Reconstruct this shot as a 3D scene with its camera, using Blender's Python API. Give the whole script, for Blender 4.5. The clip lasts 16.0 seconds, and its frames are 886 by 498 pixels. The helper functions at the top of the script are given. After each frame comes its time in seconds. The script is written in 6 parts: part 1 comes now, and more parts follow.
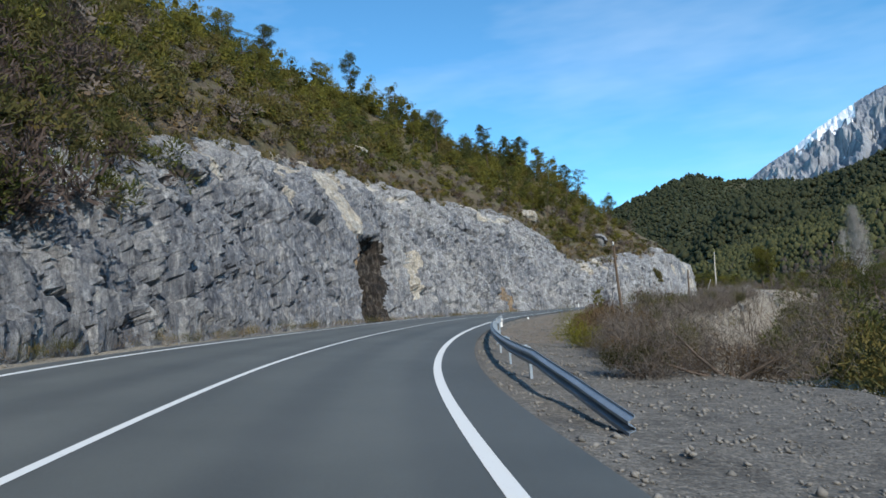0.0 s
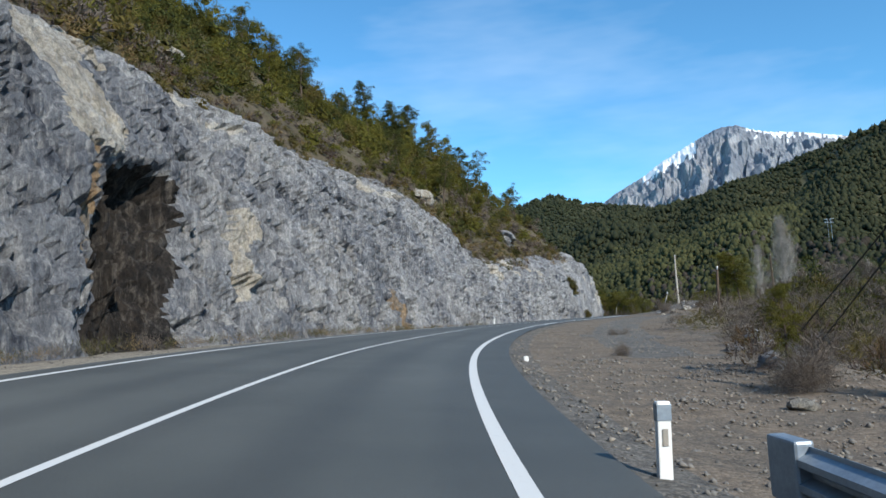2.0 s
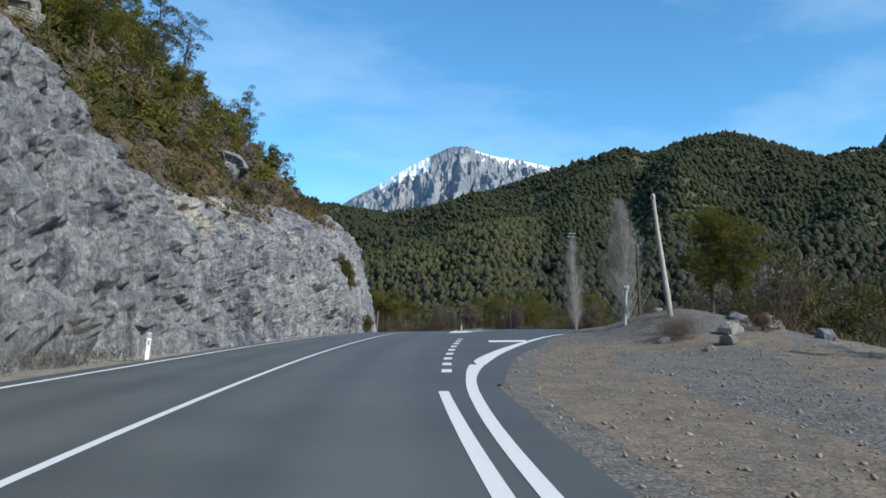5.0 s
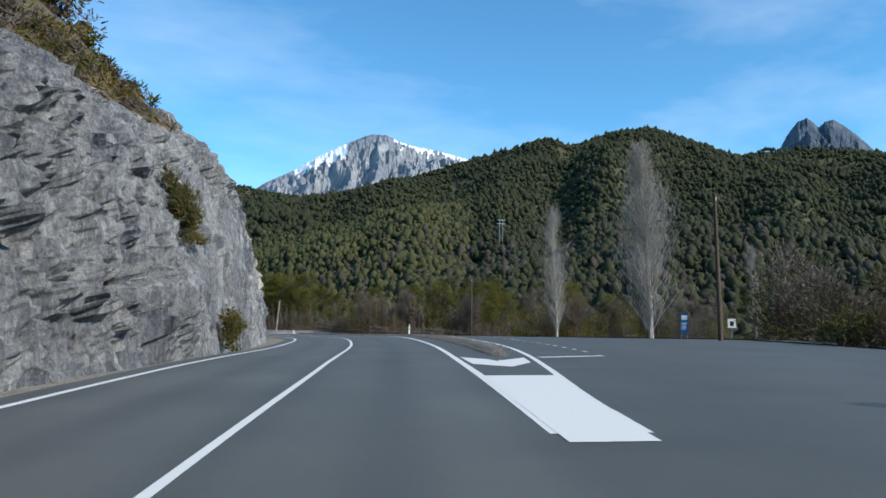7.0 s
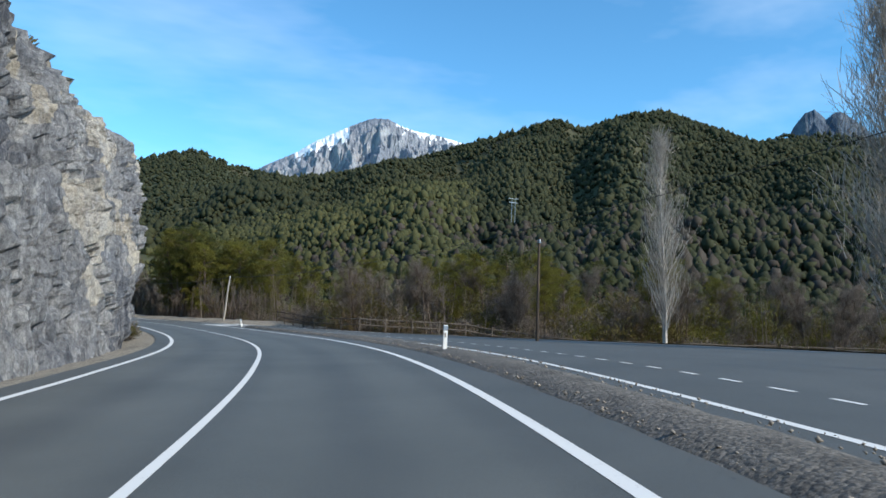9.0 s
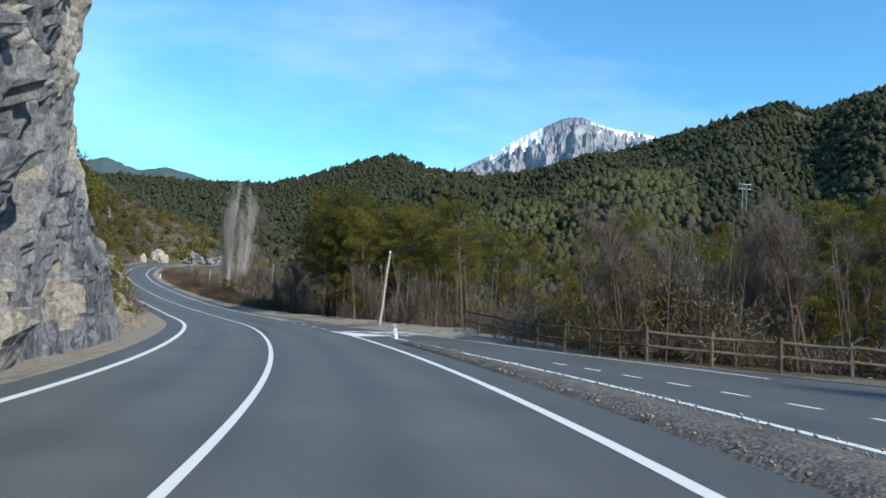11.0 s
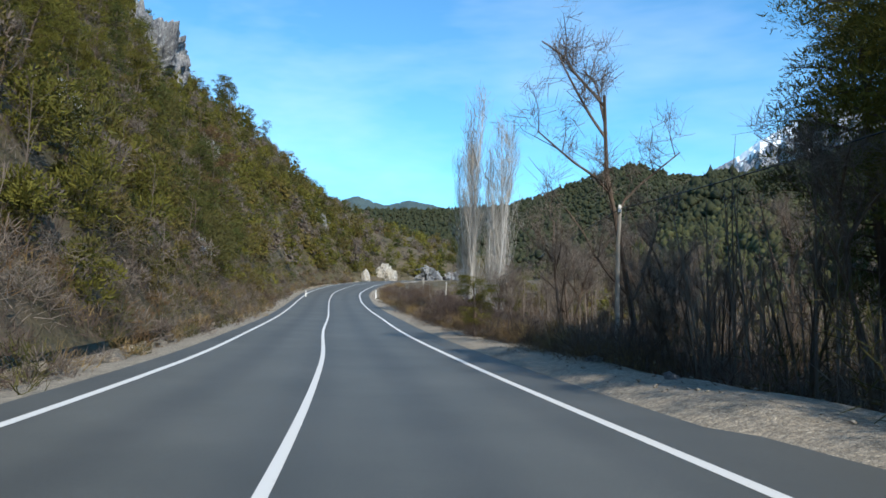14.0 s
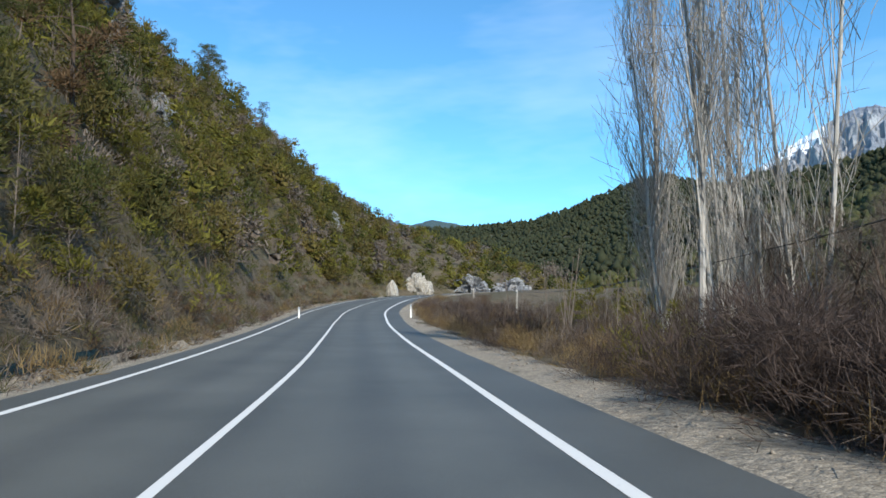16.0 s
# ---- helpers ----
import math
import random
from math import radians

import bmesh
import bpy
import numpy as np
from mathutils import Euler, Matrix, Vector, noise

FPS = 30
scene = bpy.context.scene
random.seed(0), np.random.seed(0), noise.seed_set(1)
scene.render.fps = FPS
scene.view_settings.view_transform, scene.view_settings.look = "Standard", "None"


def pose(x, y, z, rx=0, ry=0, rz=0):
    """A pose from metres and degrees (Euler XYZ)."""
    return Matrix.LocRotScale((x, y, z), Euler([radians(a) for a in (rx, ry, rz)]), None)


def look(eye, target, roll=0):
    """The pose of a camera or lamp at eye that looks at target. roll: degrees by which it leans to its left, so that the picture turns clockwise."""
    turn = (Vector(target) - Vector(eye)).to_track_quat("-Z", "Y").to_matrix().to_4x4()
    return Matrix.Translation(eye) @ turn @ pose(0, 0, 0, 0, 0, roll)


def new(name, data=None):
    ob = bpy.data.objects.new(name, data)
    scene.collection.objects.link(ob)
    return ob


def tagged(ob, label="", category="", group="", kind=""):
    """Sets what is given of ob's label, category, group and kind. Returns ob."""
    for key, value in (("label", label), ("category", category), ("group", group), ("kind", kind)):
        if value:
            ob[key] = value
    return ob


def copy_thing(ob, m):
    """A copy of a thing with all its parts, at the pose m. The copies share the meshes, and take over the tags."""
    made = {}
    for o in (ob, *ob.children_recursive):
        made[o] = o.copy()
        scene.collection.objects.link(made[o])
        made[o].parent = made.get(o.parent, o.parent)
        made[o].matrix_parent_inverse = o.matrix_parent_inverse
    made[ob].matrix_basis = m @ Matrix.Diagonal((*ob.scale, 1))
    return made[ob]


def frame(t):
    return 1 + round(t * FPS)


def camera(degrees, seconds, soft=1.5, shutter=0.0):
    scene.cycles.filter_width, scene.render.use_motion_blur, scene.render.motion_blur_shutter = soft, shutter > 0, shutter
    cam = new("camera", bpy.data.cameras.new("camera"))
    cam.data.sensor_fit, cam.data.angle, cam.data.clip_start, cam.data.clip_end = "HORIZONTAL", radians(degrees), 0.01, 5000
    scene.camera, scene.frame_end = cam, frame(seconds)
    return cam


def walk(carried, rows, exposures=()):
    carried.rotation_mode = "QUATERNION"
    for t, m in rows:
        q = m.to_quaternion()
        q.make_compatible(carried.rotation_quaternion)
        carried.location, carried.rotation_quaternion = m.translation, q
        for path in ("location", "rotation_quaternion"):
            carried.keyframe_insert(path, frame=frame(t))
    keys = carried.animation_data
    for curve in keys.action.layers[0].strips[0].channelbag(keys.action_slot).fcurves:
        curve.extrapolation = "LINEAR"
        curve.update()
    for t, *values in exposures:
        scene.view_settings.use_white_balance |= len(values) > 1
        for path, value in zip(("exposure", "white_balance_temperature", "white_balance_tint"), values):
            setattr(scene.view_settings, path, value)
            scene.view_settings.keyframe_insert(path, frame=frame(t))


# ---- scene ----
# camera: seconds, x, y, z, yaw, pitch, roll
PATH = [
    (0, -0.11, -0.05, 1.30, 19.81, 6.43, 4.08),
    (0.5, -3.41, 7.57, 1.58, 17.64, 6.53, 4.39),
    (1, -6.42, 15.35, 1.84, 15.21, 6.41, 4.25),
    (1.5, -8.91, 23.45, 2.16, 12.05, 6.48, 3.11),
    (2, -11.26, 31.82, 2.46, 8.45, 6.66, 2.43),
    (2.5, -12.98, 40.65, 2.81, 4.58, 6.66, 1.85),
    (3, -14.15, 49.65, 3.08, 0.56, 6.20, 1.13),
    (3.5, -14.77, 58.73, 3.31, -3.73, 6.00, 1.05),
    (4, -14.70, 67.53, 3.52, -7.31, 6.16, 0.89),
    (4.5, -14.21, 76.06, 3.72, -10.07, 6.33, 0.57),
    (5, -13.35, 84.41, 3.93, -13.28, 6.28, 0.02),
    (5.2, -12.87, 87.77, 4.01, -14.63, 6.30, -0.33),
    (6, -10.71, 101.57, 4.33, -16.00, 6.16, -0.43),
    (6.6, -8.61, 111.87, 4.59, -18.15, 5.93, -0.67),
    (7.3, -5.76, 123.57, 4.89, -21.05, 5.34, -0.90),
    (7.5, -4.86, 126.78, 4.93, -21.05, 5.22, -0.85),
    (8, -2.68, 134.64, 4.93, -21.16, 5.02, -1.38),
    (8.2, -1.81, 137.79, 4.93, -21.22, 5.05, -1.64),
    (8.9, 1.35, 148.66, 4.87, -20.62, 4.60, -1.91),
    (9.6, 3.95, 159.38, 4.78, -16.69, 4.27, -2.28),
    (10.3, 5.59, 170.07, 4.65, -10.33, 3.88, -2.87),
    (10.5, 5.81, 173.18, 4.60, -8.91, 3.86, -3.11),
    (11, 6.04, 180.75, 4.36, -4.86, 4.02, -3.08),
    (11.5, 5.53, 188.56, 4.14, -1.12, 4.25, -3.11),
    (11.8, 5.16, 193.50, 4.06, 1.34, 4.37, -3.32),
    (12, 4.57, 196.78, 4.03, 2.45, 4.37, -2.87),
    (12.5, 3.22, 205.03, 3.94, 5.89, 4.50, -2.52),
    (13, 1.04, 213.78, 3.86, 9.04, 4.49, -1.97),
    (13.3, -0.46, 219.05, 3.81, 11.30, 4.69, -2.28),
    (13.5, -1.64, 222.48, 3.78, 11.88, 4.87, -2.07),
    (14, -4.64, 230.83, 3.68, 14.25, 5.07, -0.89),
    (14.5, -7.65, 238.89, 3.60, 14.99, 5.48, -0.69),
    (15, -10.56, 246.48, 3.71, 15.37, 5.59, 0.35),
    (15.5, -13.45, 253.94, 3.80, 15.78, 5.81, 0.98),
    (16, -16.32, 261.34, 4.07, 16.32, 6.67, 0.81),
]
cam = camera(63.8, 16.0, soft=1.6)
walk(cam, [(t, pose(x, y, z, 90 + p, r, w)) for t, x, y, z, w, p, r in PATH],
     exposures=[(0, 0.26), (4, 0.30), (7.5, 0.34), (10.5, 0.50), (16, 0.50)])

# ---- light ----
SUN_EL, SUN_AZ = radians(34), math.atan2(0.64, -0.77)     # azimuth clockwise from +y
sun_dir = Vector((math.sin(SUN_AZ) * math.cos(SUN_EL), math.cos(SUN_AZ) * math.cos(SUN_EL), math.sin(SUN_EL)))
world = bpy.data.worlds.new("world")
scene.world = world
world.use_nodes = True
wn, wl_ = world.node_tree.nodes, world.node_tree.links
wn.clear()
w_out, w_bg, w_sky = wn.new("ShaderNodeOutputWorld"), wn.new("ShaderNodeBackground"), wn.new("ShaderNodeTexSky")
w_sky.sky_type, w_sky.sun_disc = "NISHITA", False
w_sky.sun_elevation, w_sky.sun_rotation = SUN_EL, SUN_AZ
w_sky.altitude, w_sky.air_density, w_sky.dust_density, w_sky.ozone_density = 800, 1.0, 0.4, 2.0
w_geo, w_map, w_noise, w_ramp, w_mix = (wn.new("ShaderNodeTexCoord"), wn.new("ShaderNodeMapping"), wn.new("ShaderNodeTexNoise"),
                                        wn.new("ShaderNodeValToRGB"), wn.new("ShaderNodeMix"))
w_map.inputs["Scale"].default_value = (1.2, 2.6, 5.0)
w_map.inputs["Rotation"].default_value = (0.2, 0.35, 0.5)
w_noise.inputs["Scale"].default_value, w_noise.inputs["Detail"].default_value = 1.3, 5
w_noise.inputs["Roughness"].default_value = 0.6
w_ramp.color_ramp.elements[0].position, w_ramp.color_ramp.elements[1].position = 0.45, 0.85
w_ramp.color_ramp.elements[1].color = (0.26, 0.26, 0.26, 1)
w_tint = wn.new("ShaderNodeMix")
w_tint.data_type, w_tint.blend_type = "RGBA", "MULTIPLY"
w_tint.inputs["Factor"].default_value = 1.0
w_tint.inputs["B"].default_value = (0.53, 1.02, 1.19, 1)
w_mix.data_type = "RGBA"
w_mix.inputs["B"].default_value = (7.5, 8.2, 9.0, 1)
w_bg.inputs["Strength"].default_value = 0.15
wl_.new(w_geo.outputs["Generated"], w_map.inputs["Vector"])
wl_.new(w_map.outputs["Vector"], w_noise.inputs["Vector"])
wl_.new(w_noise.outputs["Fac"], w_ramp.inputs["Fac"])
wl_.new(w_ramp.outputs["Color"], w_mix.inputs["Factor"])
wl_.new(w_sky.outputs["Color"], w_tint.inputs["A"])
wl_.new(w_tint.outputs["Result"], w_mix.inputs["A"])
wl_.new(w_mix.outputs["Result"], w_bg.inputs["Color"])
wl_.new(w_bg.outputs["Background"], w_out.inputs["Surface"])
sun = new("sun", bpy.data.lights.new("sun", "SUN"))
sun.data.energy, sun.data.angle, sun.data.color = 4.2, radians(0.6), (1.0, 0.93, 0.82)
sun.matrix_world = look(sun_dir * 100, (0, 0, 0))


# ---- materials ----
def material(name, rough=0.8, metal=0.0, spec=0.3):
    m = bpy.data.materials.new(name)
    m.use_nodes = True
    b = m.node_tree.nodes["Principled BSDF"]
    b.inputs["Roughness"].default_value, b.inputs["Metallic"].default_value = rough, metal
    b.inputs["Specular IOR Level"].default_value = spec
    return m, m.node_tree.nodes, m.node_tree.links, b


def ramp(nodes, stops):
    r = nodes.new("ShaderNodeValToRGB")
    e = r.color_ramp.elements
    while len(e) < len(stops):
        e.new(0.5)
    for el, (p, c) in zip(e, stops):
        el.position, el.color = p, (*c, 1)
    return r


def noise_tex(nodes, links, coord, scale, detail=4.0, rough=0.6, stretch=(1, 1, 1)):
    n, mp = nodes.new("ShaderNodeTexNoise"), nodes.new("ShaderNodeMapping")
    n.inputs["Scale"].default_value, n.inputs["Detail"].default_value, n.inputs["Roughness"].default_value = scale, detail, rough
    mp.inputs["Scale"].default_value = stretch
    links.new(coord, mp.inputs["Vector"])
    links.new(mp.outputs["Vector"], n.inputs["Vector"])
    return n.outputs["Fac"]


def blend(nodes, links, fac, a, b, mode="MIX"):
    m = nodes.new("ShaderNodeMix")
    m.data_type, m.blend_type = "RGBA", mode
    for key, v in (("Factor", fac), ("A", a), ("B", b)):
        if isinstance(v, (int, float)):
            m.inputs[key].default_value = v
        elif isinstance(v, tuple):
            m.inputs[key].default_value = (*v, 1)
        else:
            links.new(v, m.inputs[key])
    return m.outputs["Result"]


def bump(nodes, links, height, strength, distance, bsdf):
    b = nodes.new("ShaderNodeBump")
    b.inputs["Strength"].default_value, b.inputs["Distance"].default_value = strength, distance
    links.new(height, b.inputs["Height"])
    links.new(b.outputs["Normal"], bsdf.inputs["Normal"])


def layered(name, big, small, big_scale, small_scale, rough=0.9, bump_size=0.05, bump_strength=0.6, stretch=(1, 1, 1), spec=0.25, low=0.3, high=0.7, pebbles=0.0):
    """A ground or rock surface: colour from two noises at different sizes, relief from the finer one."""
    m, n, l, b = material(name, rough, 0, spec)
    co = n.new("ShaderNodeTexCoord").outputs["Object"]
    f1 = noise_tex(n, l, co, big_scale, 5, 0.6, stretch)
    f2 = noise_tex(n, l, co, small_scale, 6, 0.7, stretch)
    r1 = ramp(n, [(low + (high - low) * i / (len(big) - 1), c) for i, c in enumerate(big)])
    r2 = ramp(n, [(0.3, small[0]), (0.7, small[1])])
    l.new(f1, r1.inputs["Fac"])
    l.new(f2, r2.inputs["Fac"])
    c, relief = blend(n, l, 0.75, r1.outputs["Color"], r2.outputs["Color"], "MULTIPLY"), f2
    if pebbles:
        v1, v2 = n.new("ShaderNodeTexVoronoi"), n.new("ShaderNodeTexVoronoi")
        for v, s in ((v1, pebbles), (v2, pebbles * 2.7)):
            v.inputs["Scale"].default_value = s
            l.new(co, v.inputs["Vector"])
        tone = ramp(n, [(0.0, (0.55, 0.55, 0.56)), (0.5, (0.95, 0.94, 0.92)), (1.0, (1.5, 1.47, 1.42))])
        one = n.new("ShaderNodeSeparateColor")
        l.new(v1.outputs["Color"], one.inputs["Color"])
        l.new(one.outputs["Red"], tone.inputs["Fac"])
        gap = ramp(n, [(0.25, (1.15, 1.15, 1.15)), (0.75, (0.4, 0.4, 0.4))])
        l.new(v2.outputs["Distance"], gap.inputs["Fac"])
        c = blend(n, l, 0.55, c, tone.outputs["Color"], "MULTIPLY")
        c = blend(n, l, 0.6, c, gap.outputs["Color"], "MULTIPLY")
        low_gap = n.new("ShaderNodeMath")
        low_gap.operation = "SUBTRACT"
        l.new(f2, low_gap.inputs[0])
        l.new(v1.outputs["Distance"], low_gap.inputs[1])
        relief = low_gap.outputs[0]
    l.new(c, b.inputs["Base Color"])
    bump(n, l, relief, bump_strength, bump_size, b)
    return m


def asphalt_material():
    m, n, l, b = material("asphalt", 0.68, 0, 0.5)
    co = n.new("ShaderNodeTexCoord").outputs["Object"]
    patch = noise_tex(n, l, co, 0.35, 4, 0.55)
    grain = noise_tex(n, l, co, 60, 4, 0.8)
    r1 = ramp(n, [(0.3, (0.066, 0.071, 0.067)), (0.7, (0.094, 0.099, 0.092))])
    r2 = ramp(n, [(0.3, (0.7, 0.7, 0.7)), (0.72, (1.25, 1.25, 1.25))])
    l.new(patch, r1.inputs["Fac"])
    l.new(grain, r2.inputs["Fac"])
    c = blend(n, l, 1.0, r1.outputs["Color"], r2.outputs["Color"], "MULTIPLY")
    across = n.new("ShaderNodeAttribute")
    across.attribute_name = "wheel_wear"
    uneven = noise_tex(n, l, co, 0.9, 5, 0.65)
    wear = n.new("ShaderNodeMath")
    wear.operation = "MULTIPLY_ADD"
    l.new(uneven, wear.inputs[0])
    wear.inputs[1].default_value = 0.5
    l.new(across.outputs["Fac"], wear.inputs[2])
    r3 = ramp(n, [(0.25, (0.90, 0.90, 0.91)), (0.98, (1.13, 1.125, 1.11))])
    l.new(wear.outputs[0], r3.inputs["Fac"])
    l.new(blend(n, l, 1.0, c, r3.outputs["Color"], "MULTIPLY"), b.inputs["Base Color"])
    bump(n, l, grain, 0.35, 0.01, b)
    return m


def paint_material():
    m, n, l, b = material("road_paint", 0.7, 0, 0.3)
    co = n.new("ShaderNodeTexCoord").outputs["Object"]
    wear = noise_tex(n, l, co, 14, 6, 0.75)
    r = ramp(n, [(0.24, (0.34, 0.34, 0.33)), (0.40, (0.63, 0.635, 0.62))])
    l.new(wear, r.inputs["Fac"])
    l.new(r.outputs["Color"], b.inputs["Base Color"])
    bump(n, l, wear, 0.3, 0.005, b)
    return m


def rock_material(name, base, streak, strength=0.75, scale=0.22, veins=0.55):
    """Fractured limestone: patches, steep dark and pale streaks, cracks and fine grain."""
    m, n, l, b = material(name, 0.88, 0, 0.25)
    co = n.new("ShaderNodeTexCoord").outputs["Object"]
    f1 = noise_tex(n, l, co, scale, 6, 0.62, (1, 1, 0.45))
    f2 = noise_tex(n, l, co, 1.3, 6, 0.72, (1, 1, 0.16))
    f3 = noise_tex(n, l, co, 8.5, 6, 0.8, (1, 1, 0.5))
    f4 = noise_tex(n, l, co, 3.4, 5, 0.7, (1, 1, 0.07))
    crack, mp = n.new("ShaderNodeTexVoronoi"), n.new("ShaderNodeMapping")
    crack.feature = "DISTANCE_TO_EDGE"
    crack.inputs["Scale"].default_value = 1.5
    mp.inputs["Scale"].default_value = (1.2, 1.2, 0.5)
    mp.inputs["Rotation"].default_value = (0.25, 0.3, 0)
    wn2 = n.new("ShaderNodeTexNoise")
    wn2.inputs["Scale"].default_value = 1.4
    l.new(co, wn2.inputs["Vector"])
    vm = n.new("ShaderNodeVectorMath")
    vm.operation = "SCALE"
    vm.inputs["Scale"].default_value = 1.2
    l.new(wn2.outputs["Color"], vm.inputs[0])
    ad = n.new("ShaderNodeVectorMath")
    l.new(co, ad.inputs[0])
    l.new(vm.outputs["Vector"], ad.inputs[1])
    l.new(ad.outputs["Vector"], mp.inputs["Vector"])
    l.new(mp.outputs["Vector"], crack.inputs["Vector"])
    r1 = ramp(n, [(0.28 + 0.44 * i / (len(base) - 1), c) for i, c in enumerate(base)])
    r2 = ramp(n, [(0.34, streak), (0.54, (1.0, 1.0, 1.0))])
    r3 = ramp(n, [(0.36, (0.45, 0.45, 0.48)), (0.58, (1.18, 1.18, 1.16))])
    r4 = ramp(n, [(0.50, (0.0, 0.0, 0.0)), (0.66, (1.0, 1.0, 1.0))])
    rc = ramp(n, [(0.0, (0.5, 0.5, 0.52)), (0.05, (1.0, 1.0, 1.0))])
    for f, r in ((f1, r1), (f2, r2), (f3, r3), (f4, r4), (crack.outputs["Distance"], rc)):
        l.new(f, r.inputs["Fac"])
    top = base[-1]
    pale = n.new("ShaderNodeMath")
    pale.operation = "MULTIPLY"
    l.new(r4.outputs["Color"], pale.inputs[0])
    pale.inputs[1].default_value = veins
    c = blend(n, l, strength, r1.outputs["Color"], r2.outputs["Color"], "MULTIPLY")
    c = blend(n, l, pale.outputs[0], c, tuple(min(0.6, v * 1.45) for v in top))
    c = blend(n, l, 0.8, c, r3.outputs["Color"], "MULTIPLY")
    c = blend(n, l, 0.35, c, rc.outputs["Color"], "MULTIPLY")
    chip = n.new("ShaderNodeTexVoronoi")
    chip.inputs["Scale"].default_value = 3.0
    l.new(mp.outputs["Vector"], chip.inputs["Vector"])
    tone, split = ramp(n, [(0.1, (0.72, 0.73, 0.76)), (0.5, (0.96, 0.96, 0.96)), (0.9, (1.18, 1.17, 1.14))]), n.new("ShaderNodeSeparateColor")
    l.new(chip.outputs["Color"], split.inputs["Color"])
    l.new(split.outputs["Red"], tone.inputs["Fac"])
    c = blend(n, l, 0.55, c, tone.outputs["Color"], "MULTIPLY")
    rise = n.new("ShaderNodeMath")
    rise.operation = "MULTIPLY_ADD"
    l.new(split.outputs["Green"], rise.inputs[0])
    rise.inputs[1].default_value = 0.45
    l.new(f3, rise.inputs[2])
    grain = noise_tex(n, l, co, 24, 5, 0.75)
    speck = ramp(n, [(0.36, (0.62, 0.62, 0.64)), (0.6, (1.2, 1.2, 1.18))])
    l.new(grain, speck.inputs["Fac"])
    c = blend(n, l, 0.7, c, speck.outputs["Color"], "MULTIPLY")
    l.new(c, b.inputs["Base Color"])
    bump(n, l, rise.outputs[0], 0.95, 0.24, b)
    return m


def leaf_material(name, dark, light, rough=0.75, patch=0.35, through_light=0.3):
    """Foliage: tone varies by leaf, by plant and by stretches of slope."""
    m, n, l, b = material(name, rough, 0, 0.15)
    geo, info = n.new("ShaderNodeNewGeometry"), n.new("ShaderNodeObjectInfo")
    stretch_of = noise_tex(n, l, geo.outputs["Position"], patch, 3, 0.6)
    total = None
    for out, w in ((geo.outputs["Random Per Island"], 0.42), (info.outputs["Random"], 0.18), (stretch_of, 0.5)):
        f = n.new("ShaderNodeMath")
        f.operation = "MULTIPLY_ADD"
        l.new(out, f.inputs[0])
        f.inputs[1].default_value = w
        if total is None:
            f.inputs[2].default_value = 0
        else:
            l.new(total, f.inputs[2])
        total = f.outputs[0]
    r = ramp(n, [(0.15, dark), (0.85, light)])
    l.new(total, r.inputs["Fac"])
    l.new(r.outputs["Color"], b.inputs["Base Color"])
    thin, mix = n.new("ShaderNodeBsdfTranslucent"), n.new("ShaderNodeMixShader")
    l.new(r.outputs["Color"], thin.inputs["Color"])
    mix.inputs["Fac"].default_value = through_light
    l.new(b.outputs["BSDF"], mix.inputs[1])
    l.new(thin.outputs["BSDF"], mix.inputs[2])
    l.new(mix.outputs["Shader"], n["Material Output"].inputs["Surface"])
    return m


ASPHALT, PAINT = asphalt_material(), paint_material()
SKID = layered("tyre_rubber_mark", [(0.052, 0.053, 0.054), (0.068, 0.069, 0.069), (0.086, 0.087, 0.086)], [(0.75, 0.75, 0.75), (1.2, 1.2, 1.2)], 7, 60, 0.8, 0.004, 0.2)
DIRT = layered("dirt_and_gravel", [(0.125, 0.105, 0.083), (0.225, 0.183, 0.142), (0.158, 0.136, 0.112), (0.25, 0.204, 0.157)], [(0.6, 0.6, 0.6), (1.22, 1.2, 1.16)], 0.7, 14, 0.95, 0.02, 0.6, pebbles=19)
GRAVEL = layered("grey_gravel", [(0.095, 0.09, 0.083), (0.175, 0.165, 0.15), (0.125, 0.118, 0.107)], [(0.5, 0.5, 0.5), (1.3, 1.28, 1.25)], 0.8, 14, 0.95, 0.03, 0.7, pebbles=14)
SAND = layered("pale_sandy_verge", [(0.21, 0.19, 0.155), (0.34, 0.305, 0.25), (0.26, 0.235, 0.195)], [(0.6, 0.6, 0.6), (1.22, 1.2, 1.16)], 0.9, 14, 0.95, 0.02, 0.6, pebbles=17)
TRACK = layered("worn_grey_track", [(0.12, 0.116, 0.108), (0.185, 0.178, 0.165), (0.145, 0.14, 0.13)], [(0.5, 0.5, 0.5), (1.25, 1.25, 1.23)], 0.9, 14, 0.95, 0.04, 0.8, pebbles=12)
STONE = layered("loose_grey_stone", [(0.09, 0.087, 0.08), (0.20, 0.19, 0.175), (0.14, 0.133, 0.122)], [(0.75, 0.75, 0.75), (1.2, 1.18, 1.15)], 1.7, 9, 0.92, 0.01, 0.4)
STONE_PALE = layered("loose_pale_stone", [(0.13, 0.117, 0.098), (0.28, 0.25, 0.21), (0.20, 0.182, 0.157)], [(0.75, 0.75, 0.75), (1.2, 1.18, 1.15)], 1.7, 9, 0.92, 0.01, 0.4)
EARTH = layered("hillside_earth", [(0.06, 0.052, 0.035), (0.12, 0.098, 0.068), (0.08, 0.072, 0.04), (0.17, 0.15, 0.12)], [(0.5, 0.5, 0.5), (1.3, 1.25, 1.2)], 0.25, 3.0, 0.95, 0.15, 0.9)
